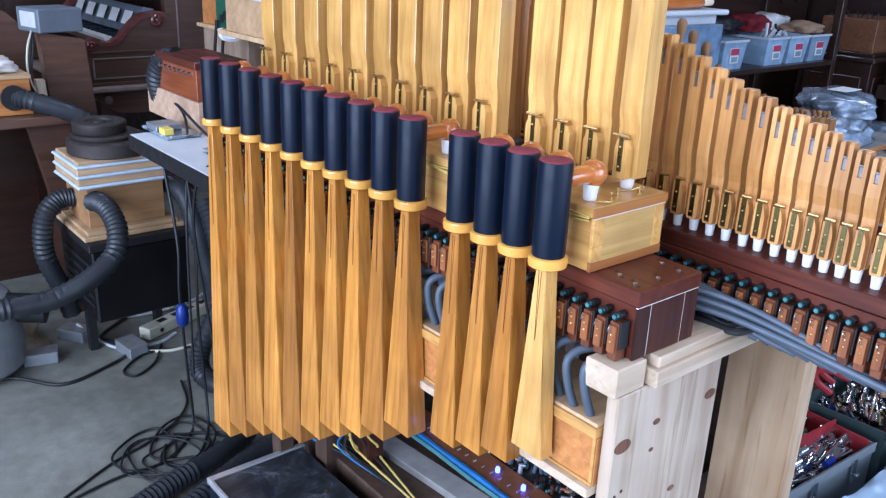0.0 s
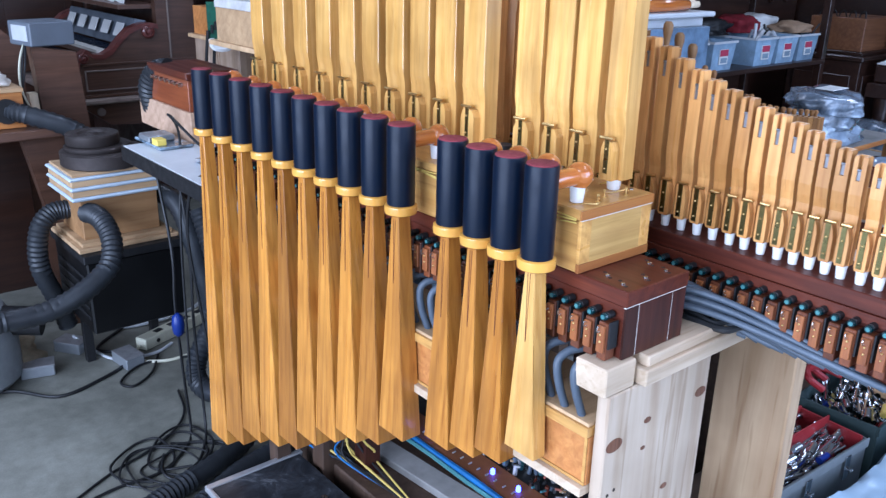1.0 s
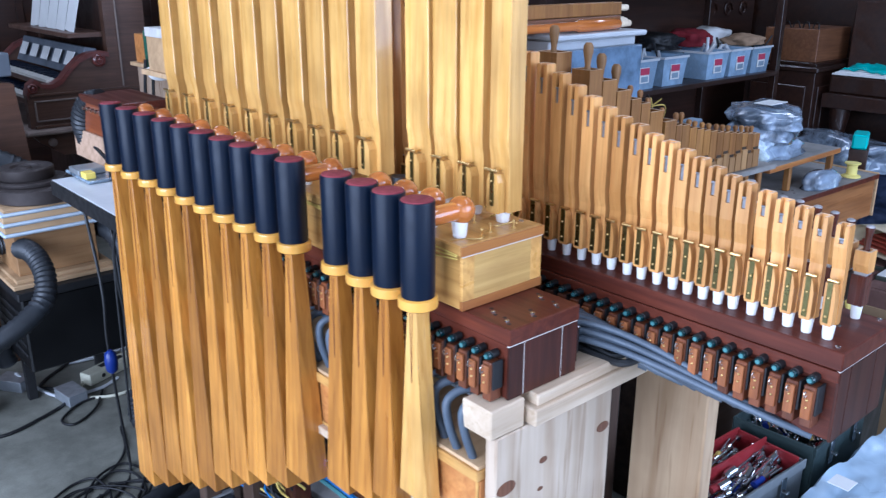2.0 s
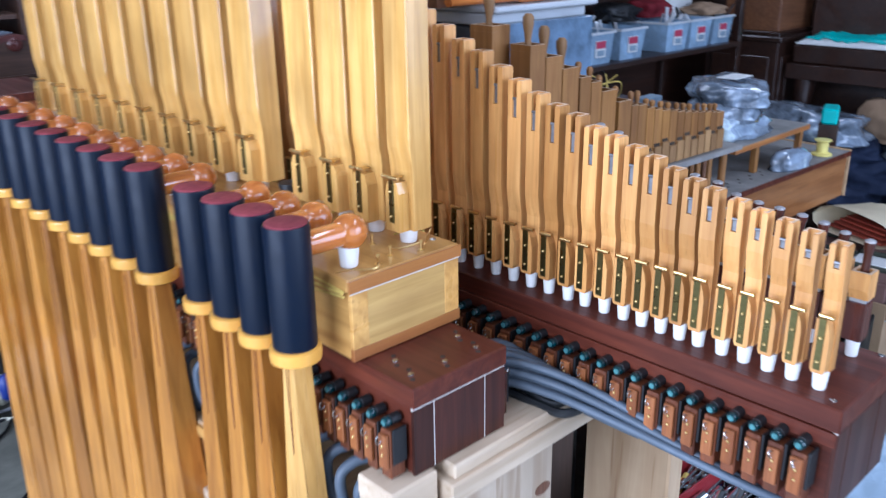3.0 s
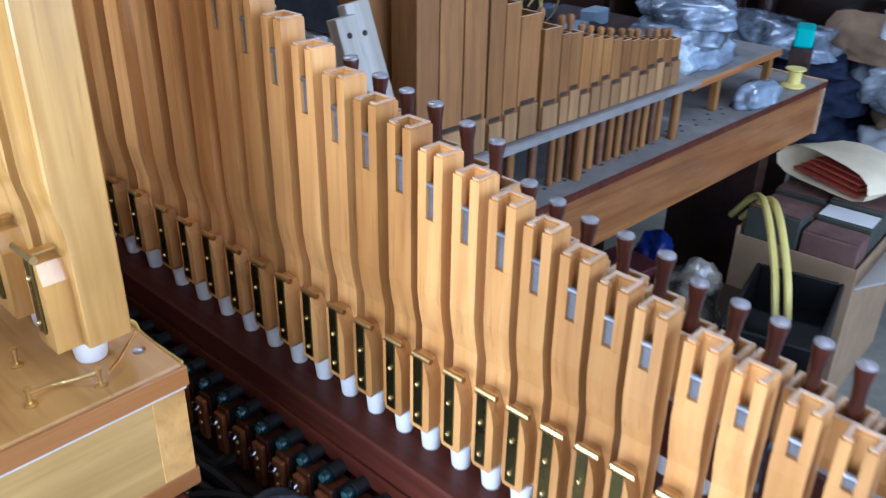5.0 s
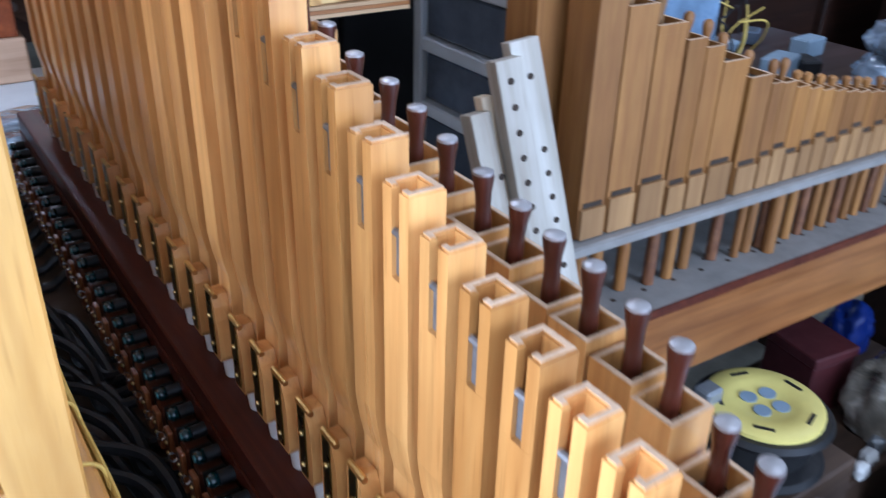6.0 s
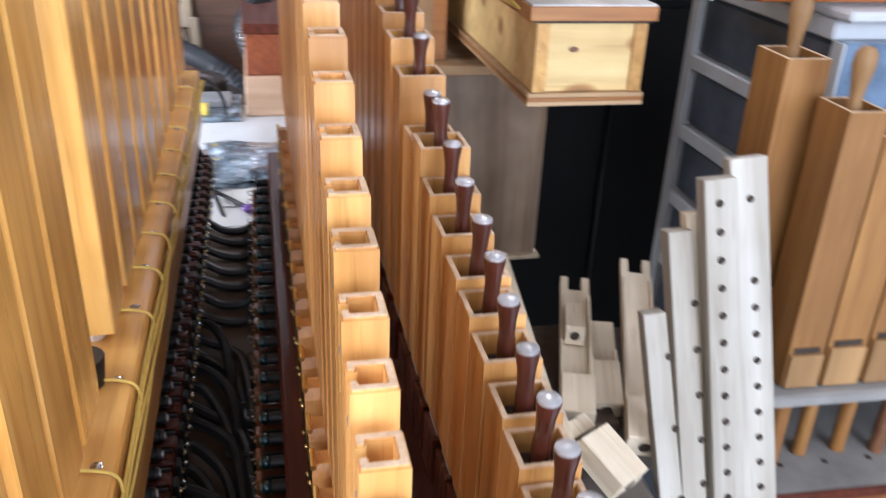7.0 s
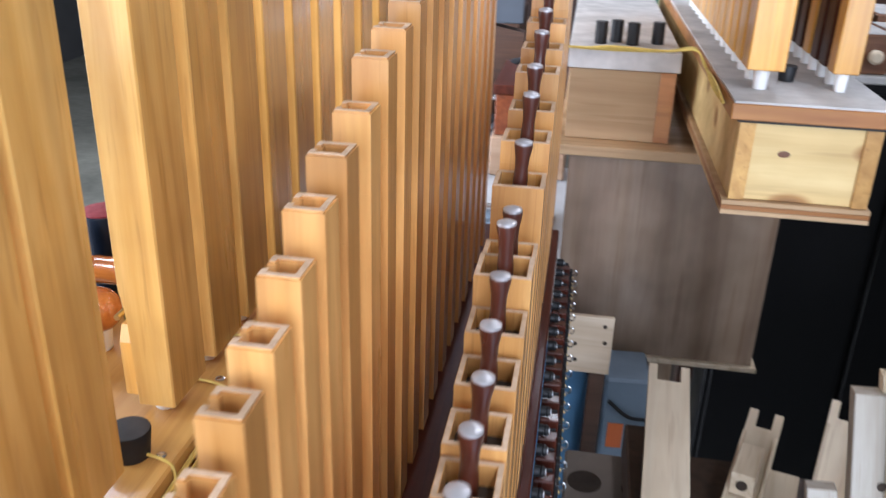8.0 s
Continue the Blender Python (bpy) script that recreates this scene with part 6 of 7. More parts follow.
sp = thing("small_block", "small pale wooden block with a square bore", "block", (1.450, 1.292, 0.9252), -18)
box("block", -0.012, 0.012, -0.03, 0.03, 0.0, 0.026, "raw_x", sp, "", 0.001)
cyl("bore", (0, -0.0302, 0.013), (0, -0.0308, 0.013), 0.006, "inside", sp, "", None, 14)
for a in ((1.33, 1.39, 1.08, 1.40, 0.8585, 0.905), (1.40, 1.465, 1.16, 1.38, 0.8585, 0.884), (1.472, 1.59, 1.18, 1.38, 0.8585, 0.872)):
    tagged(box("offcut_board", *a, "crate0", None, "", 0.002), "dark board offcut lying on the bench", "board", "board offcuts")


def strip(base, top, front, w, d, mat, holes, label):
    """A drilled strip leaning with its foot on the bench; front: the way its drilled face looks."""
    base, top = Vector(base), Vector(top)
    az = (top - base).normalized()
    n = Vector(front)
    ay = -(n - n.dot(az) * az).normalized()
    ax = ay.cross(az)
    p = thing("drilled_strip", label, "strip", tuple(base), group="drilled strips")
    p.matrix_world = Matrix.Translation(base) @ Matrix((ax, ay, az)).transposed().to_4x4()
    L = (top - base).length
    box("strip", -w / 2, w / 2, 0, d, 0, L, mat, p, "", 0.001)
    for (u, f) in holes:
        part("hole", bm_lathe(bmesh.new(), [(0.0041, 0.0), (0.0041, 0.0006)], 14, pose(u, -0.0002, f * L, 90, 0, 0)), "inside", p, "drilled hole", True)


M["bleached"] = wood("bleached_wood", (0.55, 0.53, 0.49), (0.45, 0.42, 0.37), "z", 24, 0.7, 0.0, 0.1)
LOOK = (-0.14, -0.99, 0.0)
# bases stand on the low stand beside the bench
one = [(-0.002, 0.945 - 0.066 * k) for k in range(14)]
two = [(0.0, 0.905)] + [(0.002, 0.71 - 0.066 * k) for k in range(11)]
strip((1.570, 1.045, 0.7455), (1.530, 1.158, 1.180), LOOK, 0.034, 0.026, "bleached", one, "bleached strip drilled with a row of holes")
strip((1.622, 1.072, 0.7455), (1.580, 1.194, 1.188), LOOK, 0.040, 0.022, "bleached", two, "pale drilled strip leaning on the old pipes")
strip((1.533, 1.052, 0.7455), (1.503, 1.170, 1.118), LOOK, 0.026, 0.030, "bleached", [(0.011, 0.80 - 0.13 * k) for k in range(6)], "bleached strip drilled near one edge")
strip((1.553, 1.072, 0.7455), (1.520, 1.182, 1.132), LOOK, 0.014, 0.022, "raw", [], "narrow pale strip leaning between others")
strip((1.500, 1.030, 0.7455), (1.470, 1.135, 1.042), LOOK, 0.024, 0.024, "bleached", [(0.011, 0.85 - 0.25 * k) for k in range(3)], "short bleached strip with a few holes")

# things seen below, between the bench and the cabinet
M["tankblue"] = plain("blue_tank_paint", (0.16, 0.36, 0.60), 0.35, 0.2, 0.15, 10, 0.03)
tagged(box("dark_stand", 1.18, 1.47, 1.582, 1.71, 0.0, 0.46, "crate0", None, "", 0.003), "dark stand behind the bench", "stand")
tk = thing("blue_tank", "light blue metal tank standing upright", "tank", (1.238, 1.635, 0.4605))
part("tank", bm_lathe(bmesh.new(), [(0.048, 0.0), (0.052, 0.02), (0.052, 0.36), (0.045, 0.39), (0.02, 0.405)], 24), "tankblue", tk, "", True)
M["slate"] = plain("slate_blue_paint", (0.26, 0.34, 0.42), 0.5, 0, 0.2, 8, 0.05)
tr = thing("slate_box", "slate-blue metal box with an orange sticker", "metal box", (1.352, 1.605, 0.4605), 4)
box("body", -0.036, 0.032, 0.0, 0.09, 0.0, 0.380, "slate", tr, "", 0.004)
M["orange"] = plain("orange_sticker", (0.80, 0.20, 0.06), 0.6, 0, 0.08, 10, 0.0)
box("sticker", -0.026, -0.003, -0.0022, -0.0012, 0.262, 0.305, "orange", tr, "orange sticker", 0.0)
tube("cable", [(-0.03, -0.004, 0.345), (0.0, -0.012, 0.325), (0.03, -0.008, 0.318), (0.06, 0.0, 0.30)], 0.003, "rubber", tr, "black cable")
pb = thing("bracket_plate", "pale plywood plate with screw holes on a brown post", "plate", (0, 0, 0))
box("plate", 1.248, 1.314, 1.548, 1.556, 0.880, 0.968, "pine_x", pb, "", 0.001)
for x, z in ((1.302, 0.955), (1.304, 0.93), (1.264, 0.925), (1.266, 0.90)):
    cyl("hole", (x, 1.5478, z), (x, 1.5470, z), 0.003, "inside", pb, "", None, 10)
box("post", 1.288, 1.310, 1.557, 1.58, 0.0, 0.95, "brownwood", pb, "brown post", 0.001)

# ---- right side: tool boxes, reel, bags and cartons ----
M["crate"] = wood("dark_crate_wood", (0.09, 0.055, 0.035), (0.045, 0.028, 0.02), "x", 14, 0.6, 0.0, 0.2)
cr = thing("low_crate", "dark low crate standing on the concrete", "crate", (0, 0, 0))
for k in range(4):
    box("slat", 1.42, 2.30, 0.46 + k * 0.125, 0.575 + k * 0.125, 0.195, 0.215, "crate", cr, "", 0.002)
for x in (1.45, 2.22):
    box("end", x, x + 0.04, 0.47, 0.94, 0.0, 0.1945, "crate", cr, "", 0.002)
M["toolgrey"] = plain("grey_enamel", (0.20, 0.22, 0.23), 0.4, 0.2, 0.25, 10, 0.06)
M["toolred"] = plain("red_enamel", (0.26, 0.018, 0.022), 0.4, 0, 0.3, 12, 0.05)
M["chrome"] = plain("chrome", (0.75, 0.76, 0.78), 0.14, 1.0, 0.15, 30, 0.0)
M["toolgreen"] = plain("dark_green_enamel", (0.035, 0.055, 0.055), 0.45, 0.1, 0.3, 10, 0.06)
random.seed(31)


def toolbox(at, turn, L, W, H, mat, label, tray, n):
    t = thing("tool_box", label, "tool box", at, turn, "tool boxes")
    bm = bm_box(bmesh.new(), 0, L, 0, 0.004, 0, H, 0.001)
    bm_box(bm, 0, L, W - 0.004, W, 0, H, 0.001)
    bm_box(bm, 0, 0.004, 0.004, W - 0.004, 0, H, 0.001)
    bm_box(bm, L - 0.004, L, 0.004, W - 0.004, 0, H, 0.001)
    bm_box(bm, 0.004, L - 0.004, 0.004, W - 0.004, 0, 0.004)
    part("shell", bm, mat, t)
    box("lip", -0.003, L + 0.003, -0.004, -0.0005, H - 0.022, H + 0.002, mat, t, "", 0.001)
    box("bead", 0.01, L - 0.01, -0.003, -0.0005, H * 0.38, H * 0.44, mat, t, "", 0.0008)
    for u in (0.28, 0.74):
        bm = bm_box(bmesh.new(), L * u - 0.010, L * u + 0.010, -0.008, -0.0045, H - 0.07, H - 0.01, 0.001)
        bm_box(bm, L * u - 0.006, L * u + 0.006, -0.020, -0.0082, H - 0.045, H - 0.040, 0.001)
        part("latch", bm, "chrome", t, "bright steel latch")
    if tray:
        bm = bm_box(bmesh.new(), 0.01, L - 0.012, W * 0.52, W * 0.545, H * 0.45, H + 0.02, 0.001)
        bm_box(bm, 0.01, L - 0.012, W - 0.012, W - 0.006, H * 0.45, H + 0.012, 0.001)
        bm_box(bm, 0.01, L - 0.012, W * 0.545, W - 0.012, H * 0.45, H * 0.48)
        bm_box(bm, L - 0.018, L - 0.012, 0.006, W - 0.006, H * 0.45, H + 0.008, 0.001)
        part("tray", bm, "toolred", t, "worn red metal tray")
    for k in range(n):
        x, y, z = random.uniform(0.03, L - 0.07), random.uniform(0.02, W - 0.03), H * 0.62 + random.uniform(0.0, 0.07)
        a = random.uniform(-0.45, 0.45) + (0.1 if tray else 0.8)
        l = random.uniform(0.05, 0.13)
        p, q = Vector((x, y, z)), Vector((min(L - 0.012, x + l * math.cos(a)), min(W - 0.012, y + l * 0.5 * math.sin(a)), z + random.uniform(-0.01, 0.02)))
        kind = random.random()
        if kind < 0.5:
            bm = bm_cyl(bmesh.new(), p, q, 0.004, None, 8)
            bm_cyl(bm, q - (q - p) * 0.16, q, 0.009, None, 10)
            part("wrench", bm, "chrome", t, "", True)
        elif kind < 0.85:
            part("socket", bm_cyl(bmesh.new(), p, p + (q - p).normalized() * 0.032, 0.010, None, 12), "chrome", t, "", True)
        else:
            bm = bm_cyl(bmesh.new(), p, p.lerp(q, 0.45), 0.009, 0.007, 8)
            part("handle", bm, random.choice(["toolred", "rubber", "blueplastic", "thread"]), t, "", True)
            part("shank", bm_cyl(bmesh.new(), p.lerp(q, 0.45), q, 0.003, None, 8), "chrome", t, "", True)
    return t


toolbox((1.50, 0.645, 0.2155), -3, 0.345, 0.17, 0.205, "toolgrey", "open grey metal tool box with a red tray", True, 130)
t2 = toolbox((1.872, 0.617, 0.2155), 3, 0.30, 0.20, 0.225, "toolgreen", "open dark green tool box heaped with tools", False, 80)
for k, (x, y) in enumerate(((0.06, 0.16), (0.12, 0.18))):
    tube("plier_grip", [(x, y, 0.235), (x - 0.02, y + 0.03, 0.262), (x + 0.02, y + 0.05, 0.268), (x + 0.06, y + 0.03, 0.262), (x + 0.08, y - 0.01, 0.250)], 0.009, "toolred", t2, "red plier grip")
box("wood_block", 0.20, 0.25, 0.04, 0.09, 0.20, 0.285, "ply", t2, "pale wooden block", 0.002)


def drape(name, label, category, x0, x1, y0, y1, z, drop, mat, seed, amp=0.02, n=44):
    """A sheet lying over something, with folds, its rim hanging down."""
    bm = bmesh.new()
    g = []
    off = Vector((seed * 2.3, seed * 4.1, 0))
    for i in range(n + 1):
        row = []
        for j in range(n + 1):
            u, v = i / n, j / n
            q = Vector((u * (x1 - x0) * 9, v * (y1 - y0) * 9, 0)) + off
            e = min(u, 1 - u, v, 1 - v)
            h = amp * (abs(noise.noise(q)) * 1.2 + 0.5 * abs(noise.noise(q * 2.7)) + 0.25 * noise.noise(q * 6))
            fall = drop * max(0.0, 1 - e / 0.09) ** 1.4
            row.append(bm.verts.new((x0 + u * (x1 - x0) + amp * 0.4 * noise.noise(q * 1.9), y0 + v * (y1 - y0) + amp * 0.4 * noise.noise(q * 2.1 + off), z + h - fall)))
        g.append(row)
    for i in range(n):
        for j in range(n):
            bm.faces.new((g[i][j], g[i + 1][j], g[i + 1][j + 1], g[i][j + 1]))
    ob = part(name, bm, mat, None, label, True)
    md = ob.modifiers.new("thickness", "SOLIDIFY")
    md.thickness = 0.002
    return tagged(ob, label, category)


M["bluefilm"] = plain("pale_blue_film", (0.42, 0.55, 0.68), 0.28, 0, 0.12, 8, 0.06, 0.2)
drape("blue_plastic_sheet", "pale blue plastic sheet over a low carton", "plastic sheet", 1.46, 2.28, 0.02, 0.632, 0.395, 0.20, "bluefilm", 4)
M["carton"] = plain("brown_cardboard", (0.34, 0.23, 0.13), 0.85, 0, 0.15, 10, 0.08)
tagged(box("covered_carton", 1.52, 2.22, 0.08, 0.57, 0.0, 0.39, "carton", None, "", 0.003), "brown carton under the plastic sheet", "carton")
tagged(box("sheet_label", 1.79, 1.835, 0.505, 0.55, 0.424, 0.426, "card", None, "", 0.0), "small white label on the plastic sheet", "label")

M["reelyellow"] = plain("yellow_plastic", (0.80, 0.68, 0.20), 0.4, 0, 0.12, 10, 0.03)
tagged(box("dark_crate", 1.93, 2.20, 0.95, 1.20, 0.0, 0.43, "crate", None, "", 0.004), "dark crate under the old chest", "crate")
rl = thing("cord_reel", "black cord reel with a yellow socket plate", "cord reel", (2.06, 1.065, 0.4305))
part("drum", bm_lathe(bmesh.new(), [(0.112, 0.0), (0.118, 0.008), (0.112, 0.02), (0.09, 0.025), (0.09, 0.075), (0.112, 0.08), (0.118, 0.09), (0.110, 0.098)], 36), "rubber", rl, "", True)
part("plate", bm_lathe(bmesh.new(), [(0.100, 0.0985), (0.100, 0.106), (0.092, 0.110), (0.055, 0.109), (0.05, 0.106), (0.0, 0.106)][:5], 36), "reelyellow", rl, "yellow socket plate", True)
for k in range(4):
    a = math.pi / 2 * k + 0.5
    part("socket", bm_lathe(bmesh.new(), [(0.015, 0.1062), (0.015, 0.1085)], 16, pose(0.027 * math.cos(a), 0.027 * math.sin(a), 0)), "slate", rl, "grey socket", True)
for k in range(5):
    a = 2 * math.pi / 5 * k
    bm = bm_box(bmesh.new(), 0.074, 0.081, -0.017, 0.017, 0.1092, 0.1106)
    bmesh.ops.transform(bm, matrix=pose(0, 0, 0, 0, 0, math.degrees(a)), verts=bm.verts)
    part("slot", bm, "rubber", rl, "dark slot")
box("handle", -0.10, -0.06, 0.04, 0.075, 0.099, 0.135, "greymetal", rl, "grey crank handle", 0.005)

M["clearbag"] = film("clear_plastic_bag", (0.42, 0.46, 0.52), 6.0)
M["partsbag"] = film("bag_of_parts", (0.30, 0.265, 0.21), 9.0)
M["foil"] = film("silvery_plastic_bag", (0.34, 0.41, 0.51), 8.0)
M["denim"] = plain("dark_blue_cloth", (0.012, 0.02, 0.05), 0.85, 0, 0.3, 14, 0.2)
M["kraft"] = plain("brown_paper", (0.33, 0.22, 0.135), 0.8, 0, 0.25, 8, 0.15)
M["whitebag"] = plain("white_plastic_bag", (0.62, 0.64, 0.67), 0.45, 0, 0.3, 7, 0.1)
tagged(box("dark_platform", 2.26, 2.78, 0.98, 1.34, 0.0, 0.30, "crate", None, "", 0.004), "dark box under the old chest", "crate")
crumple("clear_bag", "clear plastic bag full of pale parts", "plastic bag", (2.50, 1.055, 0.301), (0.09, 0.065, 0.18), "partsbag", 2, 0.3)
crumple("blue_bag", "dark blue plastic bag under the chest", "plastic bag", (2.70, 1.27, 0.301), (0.06, 0.05, 0.12), "blueplastic", 5, 0.3)
for k in range(6):
    crumple("pale_part", "small pale part beside the bag", "part", (2.32 + 0.05 * k, 0.99 + 0.012 * (k % 3), 0.301), (0.02, 0.015, 0.03), ("nylon", "card", "greymetal")[k % 3], 30 + k, 0.2)
M["maroon"] = plain("maroon_board", (0.075, 0.016, 0.018), 0.5, 0, 0.25, 12, 0.05)
mb = thing("maroon_box", "dark maroon lidded box under the old chest", "box", (2.43, 1.205, 0.301), -8)
box("body", -0.06, 0.06, -0.065, 0.065, 0.0, 0.13, "maroon", mb, "", 0.003)
box("lid", -0.063, 0.063, -0.068, 0.068, 0.1305, 0.155, "maroon", mb, "", 0.003)
db = thing("dark_grey_bin", "open dark grey bin holding cables", "bin", (2.36, 0.70, 0.0), 12)
for a in ((0, 0.34, 0, 0.01, 0, 0.46), (0, 0.34, 0.19, 0.20, 0, 0.46), (0, 0.01, 0.0105, 0.1895, 0, 0.46), (0.33, 0.34, 0.0105, 0.1895, 0, 0.46)):
    box("side_wall", *a, "blackpaint", db, "", 0.003)
box("inner_tray", 0.0105, 0.3295, 0.0105, 0.1895, 0.36, 0.37, "blackpaint", db, "", 0.001)
box("white_label", 0.05, 0.09, 0.06, 0.10, 0.3705, 0.376, "card", db, "white label", 0.001)
for k in range(2):
    cable([(2.86, 1.14 - 0.03 * k, 0.46), (2.80, 1.06 - 0.03 * k, 0.56), (2.68, 0.98 - 0.03 * k, 0.58), (2.58, 0.90 - 0.03 * k, 0.50), (2.54, 0.86 - 0.03 * k, 0.40)], 0.009, "reelyellow", "yellow hose arching over the bin")

ct = thing("book_carton", "open brown carton packed with books", "carton", (3.04, 0.945, 0.0), 3)
bm = bm_box(bmesh.new(), -0.25, 0.25, -0.155, -0.149, 0, 0.45, 0.001)
bm_box(bm, -0.25, 0.25, 0.149, 0.155, 0, 0.47, 0.001)
bm_box(bm, -0.25, -0.244, -0.149, 0.149, 0, 0.45, 0.001)
bm_box(bm, 0.244, 0.25, -0.149, 0.149, 0, 0.47, 0.001)
part("carton", bm, "carton", ct)
bm = bm_prism(bmesh.new(), [(-0.161, 0.40), (-0.1554, 0.40), (-0.235, 0.455), (-0.241, 0.455)], "x", -0.25, 0.25)
part("flap", bm, "card", ct, "pale open flap")
M["bookgreen"] = plain("olive_book_cloth", (0.055, 0.060, 0.045), 0.7, 0, 0.2, 20, 0.1)
M["bookred"] = plain("brown_book_cloth", (0.16, 0.085, 0.07), 0.7, 0, 0.2, 20, 0.1)
for k in range(9):
    u, v = k % 5, k // 5
    b = thing("book", "worn old book standing in the carton", "book", (3.04, 0.945, 0.0), 3, "books in the carton")
    x = -0.24 + u * 0.097
    box("cover", x, x + 0.088, -0.143 + v * 0.145, -0.005 + v * 0.145, 0.0, 0.505 + 0.012 * (k % 3), "bookgreen" if k % 3 else "bookred", b, "", 0.003)
    box("page_block", x + 0.006, x + 0.082, -0.139 + v * 0.145, -0.009 + v * 0.145, 0.506 + 0.012 * (k % 3), 0.509 + 0.012 * (k % 3), "card" if k == 1 else "bookred", b, "", 0.0)
M["manila"] = plain("cream_envelope", (0.72, 0.62, 0.42), 0.6, 0, 0.15, 8, 0.1)
en = thing("padded_envelope", "open cream envelope with red papers inside", "envelope", (3.115, 0.935, 0.534), -24)
bm = bmesh.new()
rows = []
for i in range(13):
    u = i / 12
    row = []
    for j in range(17):
        v = j / 16 * 2 * math.pi
        op = 0.040 * (1 - u) ** 0.6 + 0.005
        lip = 0.030 * (1 - u) * max(0.0, math.sin(v))
        row.append(bm.verts.new((-0.12 + 0.24 * u + lip + 0.008 * math.sin(v * 2), 0.160 * math.cos(v), 0.052 + op * math.sin(v) + 0.012 * u + 0.006 * math.sin(3 * v + 4 * u))))
    rows.append(row)
for a, b in zip(rows, rows[1:]):
    for j in range(16):
        bm.faces.new((a[j], a[j + 1], b[j + 1], b[j]))
part("sleeve", bm, "manila", en, "", True)
M["redpaper"] = plain("red_paper", (0.36, 0.065, 0.035), 0.7, 0, 0.25, 12, 0.1)
for k in range(4):
    box("red_paper", -0.105 + 0.012 * k, 0.075, -0.115 + 0.008 * k, 0.105 - 0.012 * k, 0.026 + 0.011 * k, 0.032 + 0.011 * k, "redpaper", en, "red paper", 0.0)

# heap of bags and cloth on the floor
random.seed(44)
heap = [("kraft", 4.62, 1.42, 0.56, 0.22, 0.13, 0.20), ("whitebag", 4.80, 1.18, 0.72, 0.16, 0.14, 0.16), ("kraft", 4.60, 1.10, 0.52, 0.24, 0.18, 0.24), ("clearbag", 4.50, 1.30, 0.34, 0.18, 0.16, 0.26),
        ("clearbag", 4.42, 1.10, 0.30, 0.20, 0.24, 0.22), ("kraft", 4.40, 1.18, 0.16, 0.16, 0.14, 0.16), ("whitebag", 4.30, 1.22, 0.0, 0.17, 0.13, 0.16), ("denim", 4.45, 0.88, 0.14, 0.24, 0.16, 0.16),
        ("denim", 4.75, 1.62, 0.44, 0.28, 0.17, 0.16), ("denim", 4.70, 1.58, 0.28, 0.30, 0.18, 0.17), ("denim", 4.65, 1.56, 0.14, 0.32, 0.18, 0.15), ("denim", 4.60, 1.54, 0.0, 0.32, 0.18, 0.15), ("denim", 4.42, 0.86, 0.0, 0.28, 0.24, 0.12),
        ("foil", 4.7, 1.78, 0.56, 0.36, 0.18, 0.16), ("kraft", 4.70, 0.82, 0.42, 0.28, 0.22, 0.30), ("redcloth", 4.34, 0.92, 0.11, 0.14, 0.12, 0.07),
        ("denim", 4.85, 0.80, 0.16, 0.32, 0.26, 0.26)]
M["redcloth"] = plain("dark_red_cloth", (0.20, 0.012, 0.02), 0.85, 0, 0.3, 14, 0.2)
lab = {"kraft": "crumpled brown paper in the heap", "whitebag": "crumpled white plastic bag in the heap", "clearbag": "clear crinkled plastic bag in the heap", "denim": "folded dark blue cloth in the heap",
       "foil": "grey shiny plastic bag on the heap", "redcloth": "dark red cloth in the heap"}
for k, (m, x, y, z, sx, sy, sz) in enumerate(heap):
    x, y, sx, sy = 0.60 + (x - 0.36) * 1.1, 0.23 + (y - 0.23) * 1.1, sx * 0.93, sy * 1.1
    z = z * 1.08 - 0.17 if z > 0.4 else z * 0.75
    x = min(x, (4.95 if z + sz > 0.66 else 5.22) - sx)
    crumple("paper_bag" if m == "kraft" else "plastic_bag" if "bag" in m or m == "foil" else "folded_cloth", lab[m], "bag" if "bag" in m or m in ("kraft", "foil") else "cloth", (x, y, z), (sx, sy, sz), m, 50 + k, 0.33, random.uniform(0, 180))

# ---- bags and oddments on the end of the old chest ----
r2 = thing("short_rack", "short brown rack board on turned legs", "rack", (0, 0, 0))
box("board", 2.50, 2.96, 1.13, 1.40, 0.882, 0.898, "oak", r2, "", 0.002)
box("top_dust", 2.502, 2.958, 1.132, 1.398, 0.8985, 0.9, "dustyboard", r2, "", 0.0)
for x in (2.64, 2.92):
    box("leg", x, x + 0.018, 1.14, 1.158, 0.803, 0.8815, "oldpine", r2, "", 0.001)
for k in range(3):
    crumple("silver_bag", "flat silvery plastic bag stacked on the rack", "plastic bag", (2.66 + 0.02 * k, 1.26 + 0.01 * k, 0.9005 + 0.045 * k), (0.15, 0.11, 0.07), "foil", 70 + k, 0.25, 20 * k)
tagged(box("white_label", 2.63, 2.73, 1.22, 1.28, 1.062, 1.064, "card", None, "", 0.0), "white label on the silvery bag", "label")
crumple("small_clear_bag", "small clear plastic bag on the dusty chest top", "plastic bag", (2.78, 1.100, 0.803), (0.085, 0.038, 0.055), "foil", 81, 0.2)
sp2 = thing("tape_spool", "yellow spool on the chest end", "spool", (2.985, 1.095, 0.803))
part("spool", bm_lathe(bmesh.new(), [(0.030, 0.0), (0.030, 0.005), (0.017, 0.010), (0.017, 0.040), (0.026, 0.045), (0.026, 0.048)], 20), "reelyellow", sp2, "", True)
M["tealbox"] = plain("teal_packet", (0.03, 0.42, 0.40), 0.45, 0, 0.15, 12, 0.04)
tl = thing("teal_packet", "teal packet behind the spool", "packet", (3.20, 1.17, 0.0), 20)
